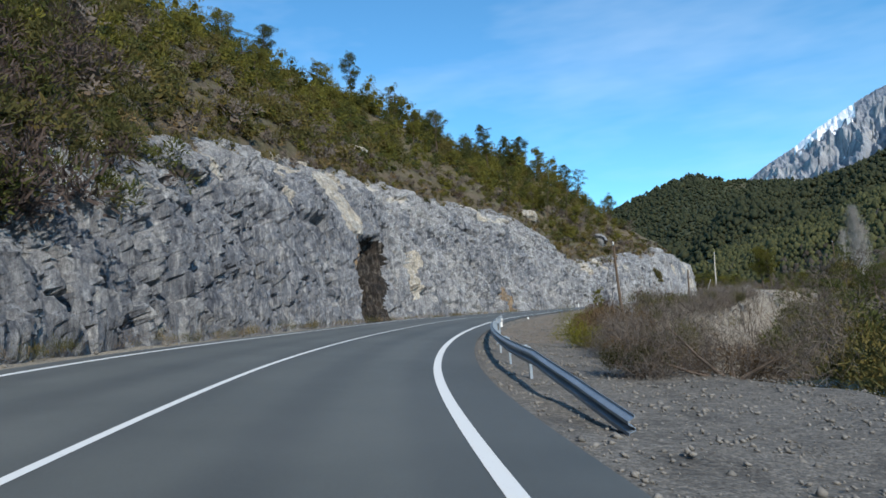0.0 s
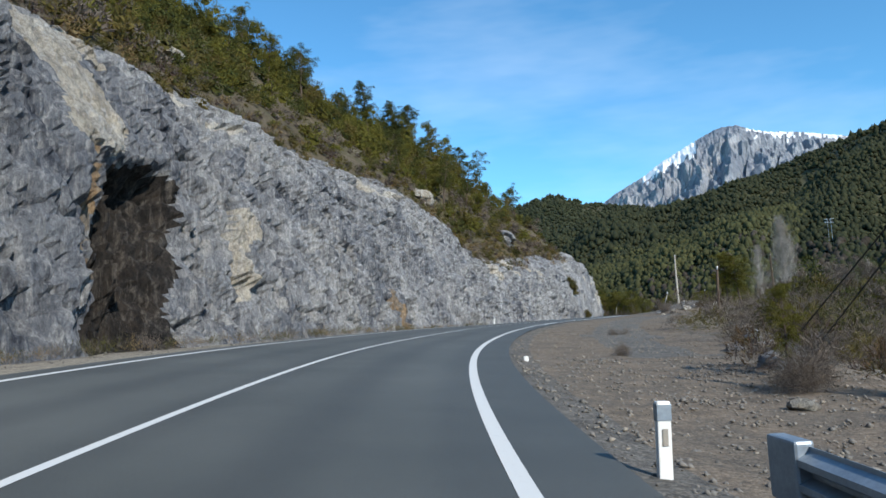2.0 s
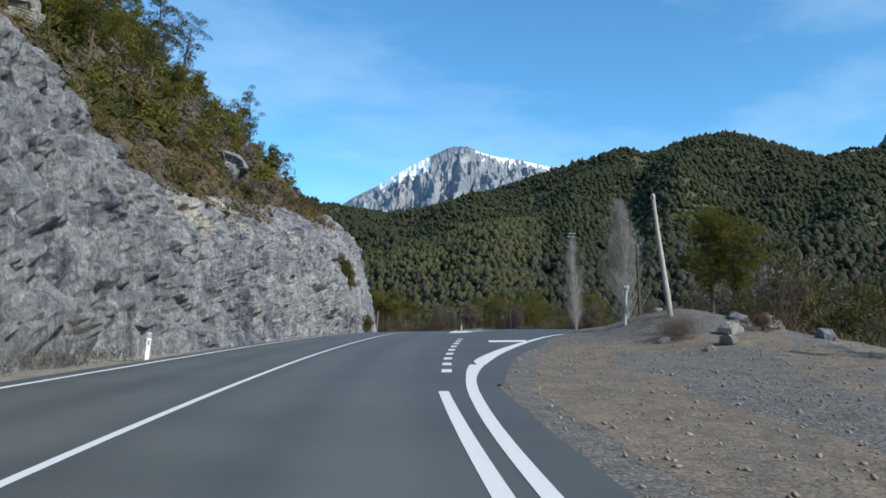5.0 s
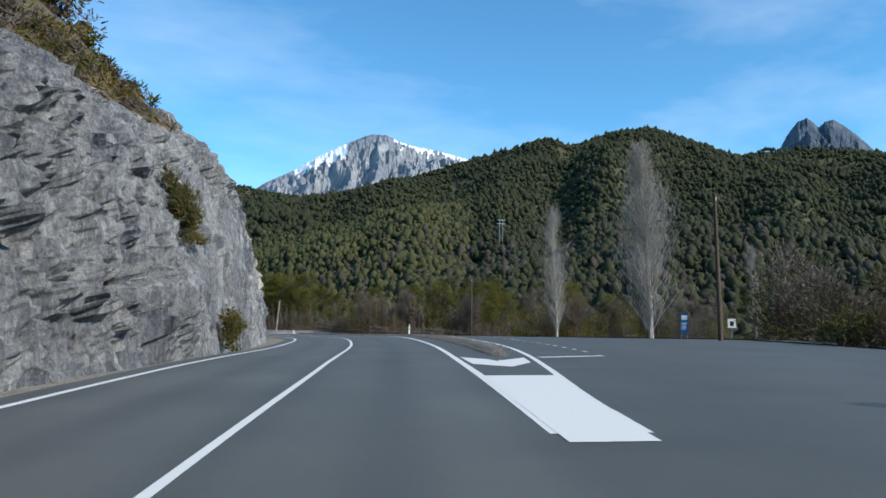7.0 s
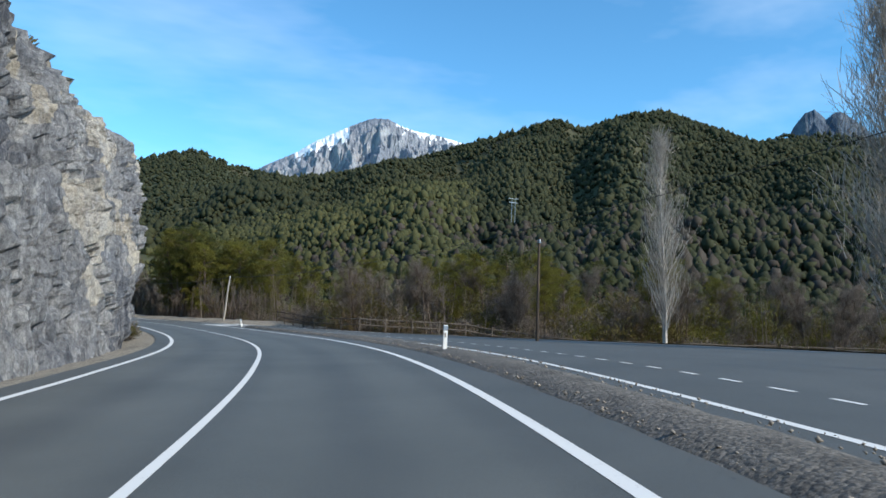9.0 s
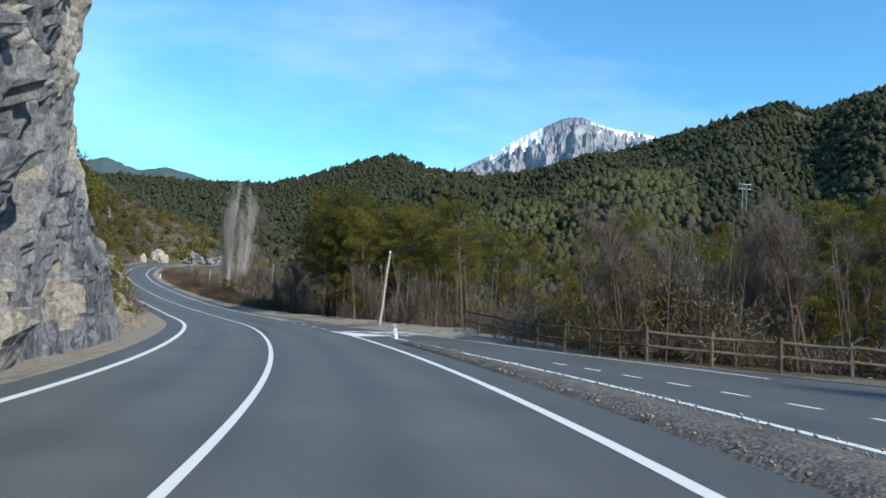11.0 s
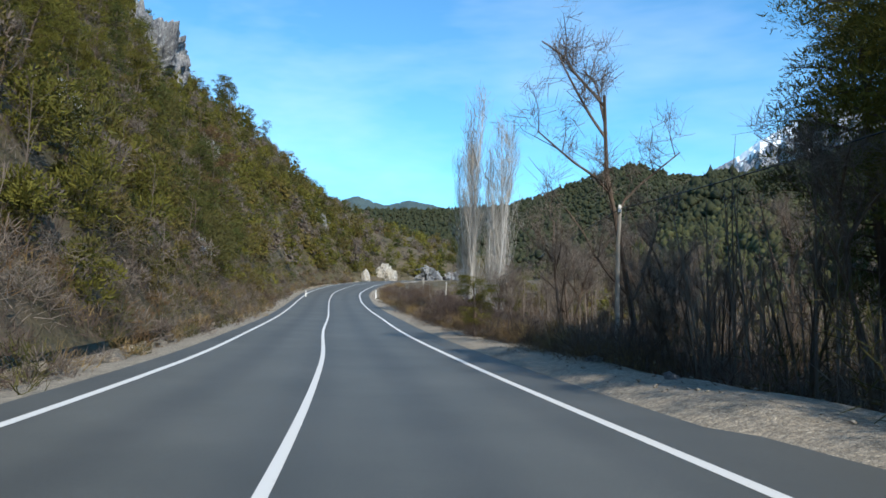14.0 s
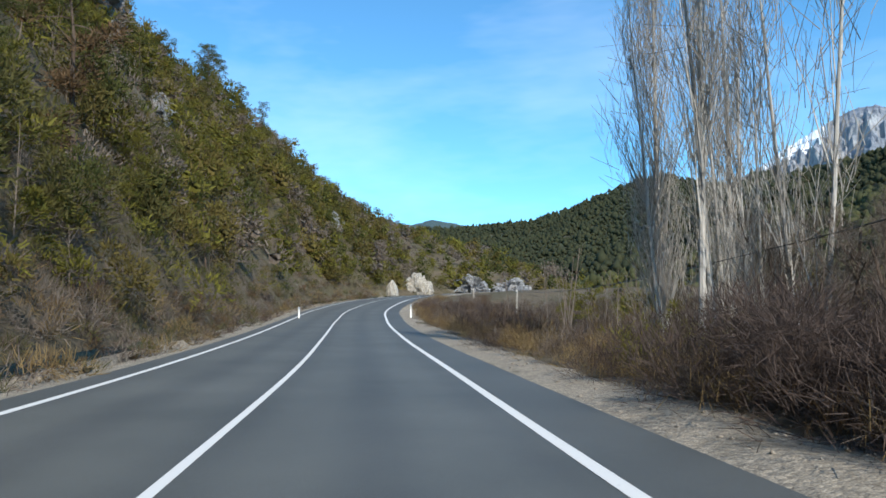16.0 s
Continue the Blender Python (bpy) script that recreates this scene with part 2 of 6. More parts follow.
FOREST_FLOOR = layered("forest_floor", [(0.035, 0.042, 0.022), (0.06, 0.065, 0.03), (0.085, 0.075, 0.045)], [(0.6, 0.6, 0.6), (1.2, 1.2, 1.2)], 0.012, 0.2, 0.95, 0.4, 0.6)
ROCK = rock_material("grey_limestone", [(0.175, 0.183, 0.20), (0.38, 0.38, 0.378), (0.24, 0.248, 0.265), (0.50, 0.48, 0.447)], (0.30, 0.32, 0.37), 0.86)
# darker copy of the limestone: dark stains plus shade mixed into the colour
ROCK_BLUE_SHADE = rock_material("blue_shade_limestone", [(0.11, 0.12, 0.142), (0.25, 0.26, 0.28), (0.16, 0.172, 0.198), (0.37, 0.367, 0.36)], (0.2, 0.22, 0.28), 0.95, 0.3, 0.6)
ROCK_PALE = rock_material("pale_limestone", [(0.40, 0.37, 0.32), (0.56, 0.525, 0.46), (0.46, 0.41, 0.33), (0.54, 0.51, 0.46)], (0.5, 0.5, 0.5))
ROCK_OCHRE = rock_material("ochre_stained_rock", [(0.13, 0.095, 0.07), (0.34, 0.23, 0.13), (0.25, 0.225, 0.19), (0.38, 0.32, 0.25)], (0.4, 0.33, 0.28), 0.8, 0.9, 0.4)
# near-black rock: the shade inside cave and holes, put into the colour
ROCK_RECESS_SHADE = rock_material("recess_shade_rock", [(0.014, 0.012, 0.011), (0.052, 0.042, 0.034), (0.022, 0.02, 0.019), (0.13, 0.115, 0.10)], (0.25, 0.23, 0.22), 0.95, 0.7, 0.6)
CLAY = rock_material("pale_clay_bank", [(0.27, 0.24, 0.195), (0.38, 0.335, 0.275), (0.23, 0.205, 0.165)], (0.65, 0.63, 0.6), 0.5, 0.4, 0.3)
WATER, wn_, wl2, wb = material("river_water", 0.12, 0, 0.5)
wb.inputs["Base Color"].default_value = (0.03, 0.06, 0.075, 1)
bump(wn_, wl2, noise_tex(wn_, wl2, wn_.new("ShaderNodeTexCoord").outputs["Object"], 1.4, 4, 0.6), 0.5, 0.2, wb)
PINE = leaf_material("pine_needles", (0.026, 0.036, 0.012), (0.100, 0.105, 0.028))
# yellower needles whose sunlit brightness is put into the base colour
PINE_YELLOW = leaf_material("sunlit_pine_needles", (0.052, 0.056, 0.013), (0.180, 0.165, 0.032))
OLIVE = leaf_material("olive_brown_scrub", (0.055, 0.048, 0.017), (0.175, 0.140, 0.042))
# canopy darkened for slopes in shade, with slight blue haze in the colour
PINE_FAR = leaf_material("distant_pine_canopy", (0.026, 0.034, 0.020), (0.062, 0.066, 0.032), 0.8, 0.012)
# lighter canopy copy for the sunlit bearings
PINE_MID = leaf_material("valley_pine_canopy", (0.032, 0.040, 0.019), (0.108, 0.108, 0.045), 0.8, 0.02)
SHRUB = leaf_material("shrub_leaves", (0.035, 0.038, 0.014), (0.115, 0.105, 0.035))
BROOM = leaf_material("yellow_green_broom", (0.085, 0.090, 0.012), (0.210, 0.190, 0.030))
RUSSET = leaf_material("russet_dead_foliage", (0.062, 0.042, 0.022), (0.155, 0.098, 0.052))
TWIG = leaf_material("bare_twigs", (0.085, 0.069, 0.057), (0.225, 0.187, 0.155))
WINTER = leaf_material("leafless_winter_wood", (0.035, 0.030, 0.024), (0.105, 0.090, 0.072), 0.8, 0.03)
TWIG_DARK = leaf_material("dark_bramble_stems", (0.042, 0.031, 0.027), (0.125, 0.094, 0.080))
TWIG_PALE = leaf_material("pale_bare_twigs", (0.22, 0.20, 0.175), (0.44, 0.41, 0.365))
GRASS = leaf_material("dry_grass", (0.12, 0.082, 0.038), (0.28, 0.205, 0.10))
BARK = layered("pine_bark", [(0.07, 0.052, 0.04), (0.14, 0.105, 0.08)], [(0.6, 0.6, 0.6), (1.2, 1.2, 1.2)], 1.2, 14, 0.95, 0.03, 0.9, (1, 1, 0.3))
BARK_PALE = layered("pale_poplar_bark", [(0.34, 0.32, 0.29), (0.60, 0.575, 0.53)], [(0.55, 0.55, 0.55), (1.15, 1.15, 1.15)], 1.0, 10, 0.9, 0.02, 0.7, (1, 1, 0.35))
WOOD_GREY = layered("weathered_pole_wood", [(0.27, 0.245, 0.21), (0.42, 0.39, 0.34)], [(0.6, 0.6, 0.6), (1.15, 1.15, 1.15)], 1.2, 16, 0.9, 0.01, 0.7, (1, 1, 0.15))
WOOD_DARK = layered("dark_pole_wood", [(0.075, 0.055, 0.04), (0.15, 0.11, 0.08)], [(0.6, 0.6, 0.6), (1.15, 1.15, 1.15)], 1.2, 16, 0.9, 0.01, 0.7, (1, 1, 0.15))
WOOD_FENCE = layered("weathered_fence_wood", [(0.08, 0.065, 0.052), (0.155, 0.128, 0.105)], [(0.6, 0.6, 0.6), (1.2, 1.2, 1.2)], 1.5, 18, 0.9, 0.008, 0.7)
STEEL = layered("galvanised_steel", [(0.25, 0.30, 0.35), (0.37, 0.42, 0.47)], [(0.75, 0.75, 0.75), (1.1, 1.1, 1.1)], 2.5, 30, 0.5, 0.003, 0.3, spec=0.5)
STEEL.node_tree.nodes["Principled BSDF"].inputs["Metallic"].default_value = 0.6
WHITE = layered("white_plastic", [(0.72, 0.72, 0.70), (0.82, 0.82, 0.80)], [(0.85, 0.85, 0.84), (1.05, 1.05, 1.05)], 3, 20, 0.5, 0.003, 0.2)
BLACK = layered("black_plastic", [(0.02, 0.02, 0.02), (0.035, 0.035, 0.035)], [(0.8, 0.8, 0.8), (1.1, 1.1, 1.1)], 3, 20, 0.5, 0.003, 0.2)
BLUE = layered("blue_sign_sheeting", [(0.02, 0.10, 0.25), (0.03, 0.13, 0.30)], [(0.85, 0.85, 0.85), (1.1, 1.1, 1.1)], 2, 20, 0.45, 0.002, 0.2)


# default tones lean grey-blue, so distance haze is part of the rock colour
def mountain_material(name="mountain_rock", lo=(0.17, 0.195, 0.24), hi=(0.36, 0.37, 0.39)):
    """Bare grey rock with gullies; snow lies where the slope is gentle and high."""
    m, n, l, b = material(name, 0.9, 0, 0.2)
    co = n.new("ShaderNodeTexCoord").outputs["Object"]
    f1 = noise_tex(n, l, co, 0.004, 8, 0.65, (1, 1, 0.5))
    f2 = noise_tex(n, l, co, 0.02, 8, 0.7, (1, 1, 0.7))
    r1 = ramp(n, [(0.38, lo), (0.62, hi)])
    r2 = ramp(n, [(0.35, (0.55, 0.58, 0.62)), (0.65, (1.15, 1.12, 1.08))])
    l.new(f1, r1.inputs["Fac"])
    l.new(f2, r2.inputs["Fac"])
    rock = blend(n, l, 0.9, r1.outputs["Color"], r2.outputs["Color"], "MULTIPLY")
    l.new(rock, b.inputs["Base Color"])
    bump(n, l, f2, 0.8, 20.0, b)
    return m


PEAK_ROCK = mountain_material()
# dark blue copy of the rock: haze and shadow baked into its base colour
PEAK_HAZE = mountain_material("haze_tinted_peak_rock", (0.06, 0.085, 0.125), (0.13, 0.155, 0.19))
SNOW = layered("snow", [(0.75, 0.78, 0.82), (0.86, 0.87, 0.88)], [(0.9, 0.9, 0.92), (1.05, 1.05, 1.05)], 0.01, 0.05, 0.7, 5.0, 0.4)
# forest green shifted to blue: distance haze painted as surface colour
FAR_HAZE = layered("haze_tinted_forest", [(0.045, 0.075, 0.085), (0.065, 0.095, 0.095)], [(0.8, 0.8, 0.8), (1.15, 1.15, 1.15)], 0.006, 0.03, 0.95, 8.0, 0.6)


# ---- building helpers ----
def mesh_object(name, verts, faces, mat, parent=None, label="", mats=None, index=None, smooth=False):
    me = bpy.data.meshes.new(name)
    me.from_pydata([tuple(v) for v in verts], [], [tuple(f) for f in faces])
    for m in (mats or [mat]):
        me.materials.append(m)
    if index is not None:
        me.polygons.foreach_set("material_index", np.asarray(index, dtype=np.int32))
    me.polygons.foreach_set("use_smooth", np.full(len(me.polygons), smooth, dtype=bool))
    me.update()
    ob = new(name, me)
    if parent:
        ob.parent = parent
    if label:
        tagged(ob, label=label)
    return ob


def part(name, bm, mat, parent, label="", smooth=False):
    """One bmesh as ONE mesh object under a thing or a part."""
    me = bpy.data.meshes.new(name)
    bm.to_mesh(me)
    bm.free()
    me.materials.append(mat)
    if smooth:
        me.polygons.foreach_set("use_smooth", np.full(len(me.polygons), True, dtype=bool))
    ob = new(name, me)
    if parent:
        ob.parent = parent
    if label:
        tagged(ob, label=label)
    return ob


def thing(name, label, category, m=None, group="", kind=""):
    e = new(name)
    if m is not None:
        e.matrix_basis = m
    return tagged(e, label, category, group, kind)


def grid_faces(nu, nv):
    i, j = np.meshgrid(np.arange(nu - 1), np.arange(nv - 1), indexing="ij")
    a = (i * nv + j).ravel()
    return np.stack([a, a + nv, a + nv + 1, a + 1], 1)


def tube(bm, pts, radii, sides=6, cap=True):
    """A tapered round limb along points."""
    rings = []
    pts = [Vector(p) for p in pts]
    for i, p in enumerate(pts):
        d = (pts[min(i + 1, len(pts) - 1)] - pts[max(i - 1, 0)]).normalized()
        a = d.cross(Vector((0.31, 0.95, 0.05))).normalized()
        b = d.cross(a)
        rings.append([bm.verts.new(p + (a * math.cos(q) + b * math.sin(q)) * radii[i]) for q in (2 * math.pi * j / sides for j in range(sides))])
    for r0, r1 in zip(rings[:-1], rings[1:]):
        for j in range(sides):
            bm.faces.new((r0[j], r0[(j + 1) % sides], r1[(j + 1) % sides], r1[j]))
    if cap:
        bm.faces.new(rings[-1])
        bm.faces.new(rings[0][::-1])


def box(bm, x0, y0, z0, x1, y1, z1, bevel=0.0):
    r = bmesh.ops.create_cube(bm, size=1, matrix=Matrix.LocRotScale(((x0 + x1) / 2, (y0 + y1) / 2, (z0 + z1) / 2), None, (x1 - x0, y1 - y0, z1 - z0)))
    if bevel:
        es = list({e for v in r["verts"] for e in v.link_edges})
        bmesh.ops.bevel(bm, geom=es, offset=bevel, segments=2, affect="EDGES", profile=0.5)


def fbm(x, y, z, octaves=4):
    return noise.fractal((x, y, z), 0.9, 2.1, octaves, noise_basis="PERLIN_ORIGINAL")


# ---- the road's line: stations about 17 m apart; x, y, z, crossfall in degrees, left and right half widths to the edge lines ----
ST_FIRST = -3
ROAD_X = [25.5, 14.5, 5.4, -2.61, -9.33, -14.04, -16.78, -17.24, -16.02, -13.07, -8.68, -3.97, 0.32, 3.3, 4.67, 3.68, 0.37, -5.32, -11.45, -17.77, -24.3, -31.0, -37.6, -43.3, -46.0, -44.5, -38, -28, -15]
ROAD_Y = [-46, -31.5, -16.5, -1.24, 14.24, 31.13, 49.38, 67.62, 84.78, 102.01, 118.99, 135.0, 150.55, 165.7, 180.74, 196.65, 213.61, 230.58, 246.15, 260.75, 276.4, 291.9, 307.5, 323, 338.5, 354, 368, 380, 390]
ROAD_Z = [-1.2, -0.75, -0.25, 0.23, 0.83, 1.38, 1.94, 2.33, 2.69, 3.03, 3.43, 3.61, 3.52, 3.36, 3.03, 2.73, 2.57, 2.38, 2.42, 2.75, 3.25, 4.0, 5.0, 6.3, 7.9, 9.2, 9.9, 10.2, 10.3]
BANK = [4.5, 4.5, 4.5, 4.5, 5.1, 4.0, 3.4, 2.6, 1.4, -0.1, -1.0, -0.9, -1.8, -2.0, -1.4, -0.6, 0.2, 0.2, 0.9, 0.9, 0.9, 0.8, 0.6, 0.4, 0, 0, 0, 0, 0]
HALF_L = [3.9, 3.9, 3.9, 3.92, 3.94, 3.86, 3.85, 3.8, 3.7, 3.6, 3.52, 3.47, 3.29, 3.16, 3.09, 2.95, 2.95, 3.05, 3.1, 3.1, 3.3, 3.3, 3.3, 3.3, 3.3, 3.3, 3.3, 3.3, 3.3]
HALF_R = [3.7, 3.7, 3.7, 3.72, 3.65, 3.65, 3.62, 3.6, 3.62, 3.58, 3.46, 3.40, 3.50, 3.75, 3.94, 3.95, 3.78, 3.74, 3.66, 3.62, 3.6, 3.5, 3.5, 3.5, 3.5, 3.5, 3.5, 3.5, 3.5]
ST_LAST = ST_FIRST + len(ROAD_X) - 1


def spline(values, k):
    """Catmull-Rom through the stations."""
    u = min(max(k - ST_FIRST, 0.0), len(values) - 1.0001)
    i = int(u)
    f = u - i
    p = [values[min(max(i + o, 0), len(values) - 1)] for o in (-1, 0, 1, 2)]
    return 0.5 * (2 * p[1] + (p[2] - p[0]) * f + (2 * p[0] - 5 * p[1] + 4 * p[2] - p[3]) * f * f + (3 * p[1] - p[0] - 3 * p[2] + p[3]) * f ** 3)


def table(k, pairs):
    """A value along the road, from (station, value) pairs."""
    ks, vs = zip(*pairs)
    return float(np.interp(k, ks, vs))


def heading(k):
    dx = spline(ROAD_X, k + 0.02) - spline(ROAD_X, k - 0.02)
    dy = spline(ROAD_Y, k + 0.02) - spline(ROAD_Y, k - 0.02)
    n = math.hypot(dx, dy)
    return dx / n, dy / n


def at(k, r=0.0, dz=0.0):
    """The place at station k, r metres to the right of the centre line, dz above the road's plane."""
    ux, uy = heading(k)
    rr = max(-8.0, min(8.0, r))
    return Vector((spline(ROAD_X, k) + uy * r, spline(ROAD_Y, k) - ux * r, spline(ROAD_Z, k) - math.tan(radians(spline(BANK, k))) * rr + dz))


def along(k):
    """The road's direction at station k, as an angle about z from +y."""
    ux, uy = heading(k)
    return math.atan2(-ux, uy)


# nearest station for any place, for terrain heights
_K = np.arange(ST_FIRST, ST_LAST, 0.1)
_C = np.array([(spline(ROAD_X, k), spline(ROAD_Y, k), spline(ROAD_Z, k)) for k in _K])
_U = np.array([heading(k) for k in _K])


def nearest(x, y):
    i = int(np.argmin((_C[:, 0] - x) ** 2 + (_C[:, 1] - y) ** 2))
    dx, dy = x - _C[i, 0], y - _C[i, 1]
    return float(_K[i]), float(dx * _U[i, 1] - dy * _U[i, 0]), float(_C[i, 2])


# ---- road ----
def strip(name, ks, rs_of_k, dz_of, mat, nr=None, kind="structure", label="", category="", smooth=True):
    """A surface along the road: for each station a row of offsets."""
    verts = []
    for k in ks:
        rs = rs_of_k(k)
        for r in rs:
            verts.append(at(k, r, dz_of(k, r)))
    nv = len(rs_of_k(ks[0]))
    ob = mesh_object(name, verts, grid_faces(len(ks), nv)[:, ::-1], mat, smooth=smooth)
    return tagged(ob, label, category, kind=kind)


def asphalt_right(k):
    return spline(HALF_R, k) + table(k, [(-3, 0.95), (5, 0.95), (6, 1.0), (13, 1.2), (15, 1.3), (20, 1.2)])


def asphalt_left(k):
    return spline(HALF_L, k) + table(k, [(-3, 0.6), (8, 0.6), (13, 0.75), (20, 0.7)])


KS = np.arange(ST_FIRST, ST_LAST - 0.01, 0.06)
strip("road", KS, lambda k: np.linspace(-asphalt_left(k), asphalt_right(k), 33), lambda k, r: 0.0, ASPHALT,
      label="two-lane grey asphalt mountain road with worn wheel tracks", category="road")
road = bpy.data.objects["road"]
worn = road.data.attributes.new("wheel_wear", "FLOAT", "POINT")
worn.data.foreach_set("value", [0.5 - 0.5 * math.cos(4 * math.pi * min(1, abs(r) / 3.4)) if abs(r) < 3.4 else 0.1
                                for k in KS for r in np.linspace(-asphalt_left(k), asphalt_right(k), 33)])

SIDE = [(5.7, 4.6), (6.2, 5.9), (6.8, 8.6), (7.2, 11.5), (7.8, 18), (8.5, 24), (9, 25), (9.6, 27), (10.2, 31), (10.6, 33), (11.3, 24), (11.7, 17.5), (12, 14), (12.5, 10.8), (13, 8.9), (13.4, 7.3), (14, 6.0), (14.6, 5.2)]
SIDE_KS = np.arange(5.75, 14.55, 0.06)
strip("side_road", SIDE_KS, lambda k: np.linspace(asphalt_right(k) - 0.1, max(table(k, SIDE), asphalt_right(k) + 0.02), 12), lambda k, r: -0.012 - 0.004 * max(0, r - 6), ASPHALT,
      label="grey asphalt junction apron of a side road", category="road")


def ribbon(name, k0, k1, r_of, width, label="white painted road line", dz=0.005, mat=None, step=0.03, parent=None):
    n = max(3, int((k1 - k0) / step) + 1)
    verts = []
    for k in np.linspace(k0, k1, n):
        r = r_of(k)
        w = width(k) if callable(width) else width
        d = -0.012 - 0.004 * max(0, r - 6) if r > asphalt_right(k) else 0.0
        verts += [at(k, r - w / 2, dz + d), at(k, r + w / 2, dz + d)]
    ob = mesh_object(name, verts, grid_faces(n, 2)[:, ::-1], mat or PAINT)
    return tagged(ob, label, "road marking", kind="structure")


def smooth_table(k, pairs, reach=0.3):
    return sum(table(k + reach * (i - 4) / 4, pairs) for i in range(9)) / 9


def right_line(k):
    return spline(HALF_R, k)


def outer_line(k):
    return smooth_table(k, [(5.2, 3.95), (5.7, 4.0), (6.0, 4.4), (6.3, 5.5), (6.8, 7.7), (7.2, 9.8), (7.6, 12.2)])


def slip_line(k):
    return smooth_table(k, [(7.4, 4.2), (7.8, 4.8), (8.2, 5.7), (8.8, 6.3), (9.5, 6.5), (10.5, 6.9), (11.2, 7.0), (12, 6.5), (12.5, 5.7), (12.85, 5.6)])


def far_line(k):
    return smooth_table(k, [(12.0, 12.6), (12.5, 10.0), (13.0, 8.5), (13.4, 6.8), (13.6, 5.5), (13.75, 4.75), (13.95, 4.5), (14.25, 4.33), (14.7, 4.2)], 0.15)


ribbon("edge_line_left", -3, ST_LAST - 0.05, lambda k: -spline(HALF_L, k), 0.15)
ribbon("centre_line", -3, ST_LAST - 0.05, lambda k: smooth_table(k, [(13.6, 0), (14.9, 0.06), (16.3, -0.04), (17.8, 0)], 0.7), 0.115)
ribbon("edge_line_right", -3, 5.68, right_line, 0.17)
ribbon("edge_line_right", 7.45, 12.98, right_line, 0.17)
ribbon("edge_line_right", 13.72, ST_LAST - 0.05, lambda k: smooth_table(k, [(13.4, 4.0), (14.0, 3.92), (14.3, 3.85), (14.8, 3.74), (15.3, 3.66), (16, 3.62), (17, 3.6), (18, 3.5), (30, 3.5)]), 0.16)
ribbon("lane_line", 5.2, 7.6, outer_line, lambda k: table(k, [(5.2, 0.16), (5.8, 0.2), (6.1, 0.45), (6.4, 0.4), (6.8, 0.2), (7.6, 0.15)]))
ribbon("lane_line", 7.45, 12.85, slip_line, 0.15)
ribbon("lane_line", 12.0, 14.2, far_line, 0.15)
for i in range(9):
    k = 5.88 + i * 0.11
    ribbon("lane_dash", k, k + 0.045, lambda q: table(q, [(5.7, 3.7), (6.8, 4.3)]), 0.22, "short white painted dash of a lane edge")
for i in range(4):
    k = 13.13 + i * 0.137
    ribbon("lane_dash", k, k + 0.055, lambda q: 3.76, 0.17, "short white painted dash of a lane edge")
for i in range(40):
    k = 8.42 + i * 0.095
    ribbon("lane_dash", k, k + 0.042, lambda q: table(q, [(8.4, 8.1), (9.5, 8.6), (11, 9.4), (11.6, 9.0), (12.3, 7.4)]), 0.13, "short white painted dash of a lane edge")
ribbon("junction_bar", 6.62, 6.7, lambda k: 6.2, 1.5, "white painted bar across a junction lane")
ribbon("junction_wedge", 7.42, 7.86, lambda k: (right_line(k) + slip_line(k)) / 2, lambda k: slip_line(k) - right_line(k), "solid white painted junction wedge", dz=0.008)


def painted(name, pts, label, dz=0.008):
    """A flat painted shape from places on the road."""
    verts = []
    for x, y in pts:
        k, r, z = nearest(x, y)
        p = at(k, r, dz + (-0.012 - 0.004 * max(0, r - 6) if r > asphalt_right(k) else 0))
        verts.append((x, y, p.z))
    ob = mesh_object(name, verts, [list(range(len(pts)))], PAINT)
    return tagged(ob, label, "road marking", kind="structure")


painted("lane_arrow", [(0.6, 137.9), (1.15, 136.2), (2.3, 137.2), (1.5, 135.2), (0.3, 133.8), (-0.2, 135.0)], "bent white painted lane arrow")
painted("stop_line", [(2.75, 136.95), (4.9, 136.95), (4.9, 137.3), (2.75, 137.3)], "white painted stop line")
painted("junction_triangle", [(3.6, 214.9), (6.7, 213.5), (5.0, 210.9)], "solid white painted triangle at a junction nose")
painted("stop_line", [(4.1, 215.2), (4.5, 215.0), (7.6, 218.7), (7.1, 218.9)], "white painted stop line")
painted("lane_arrow", [(9.0, 202.3), (9.5, 200.5), (9.9, 199.4), (9.3, 199.6), (8.9, 200.8)], "small white painted arrow")
txt = bpy.data.curves.new("stop_word", "FONT")
txt.body, txt.size, txt.align_x, txt.align_y, txt.extrude = "STOP", 1.0, "CENTER", "CENTER", 0.001
txt.materials.append(PAINT)
stop_word = new("stop_word", txt)
stop_word.matrix_world = Matrix.Translation((7.15, 215.7, at(13.0, 7.0, 0.012).z)) @ Matrix.Rotation(radians(63), 4, "Z") @ Matrix.Diagonal((1.32, 3.1, 1, 1))
tagged(stop_word, "word STOP painted in white on asphalt", "road marking", kind="structure")
for r0, k0, k1, w in ((1.15, 13.14, 13.8, 0.26), (0.22, 12.74, 13.1, 0.3), (3.35, 13.85, 14.2, 0.2)):
    for o, f in ((-0.09, 0.22), (0, 0.26), (0.09, 0.2)):
        ribbon("skid_mark", k0 + abs(o) * 0.4, k1 - abs(o) * 0.3, lambda k: r0 + o + 0.2 * math.sin((k - k0) * 2.2), lambda k: w * f * (0.45 + 0.55 * math.sin(math.pi * (k - k0) / (k1 - k0)) if k0 < k < k1 else 0.45), "dark tyre skid mark on asphalt", 0.003, SKID)


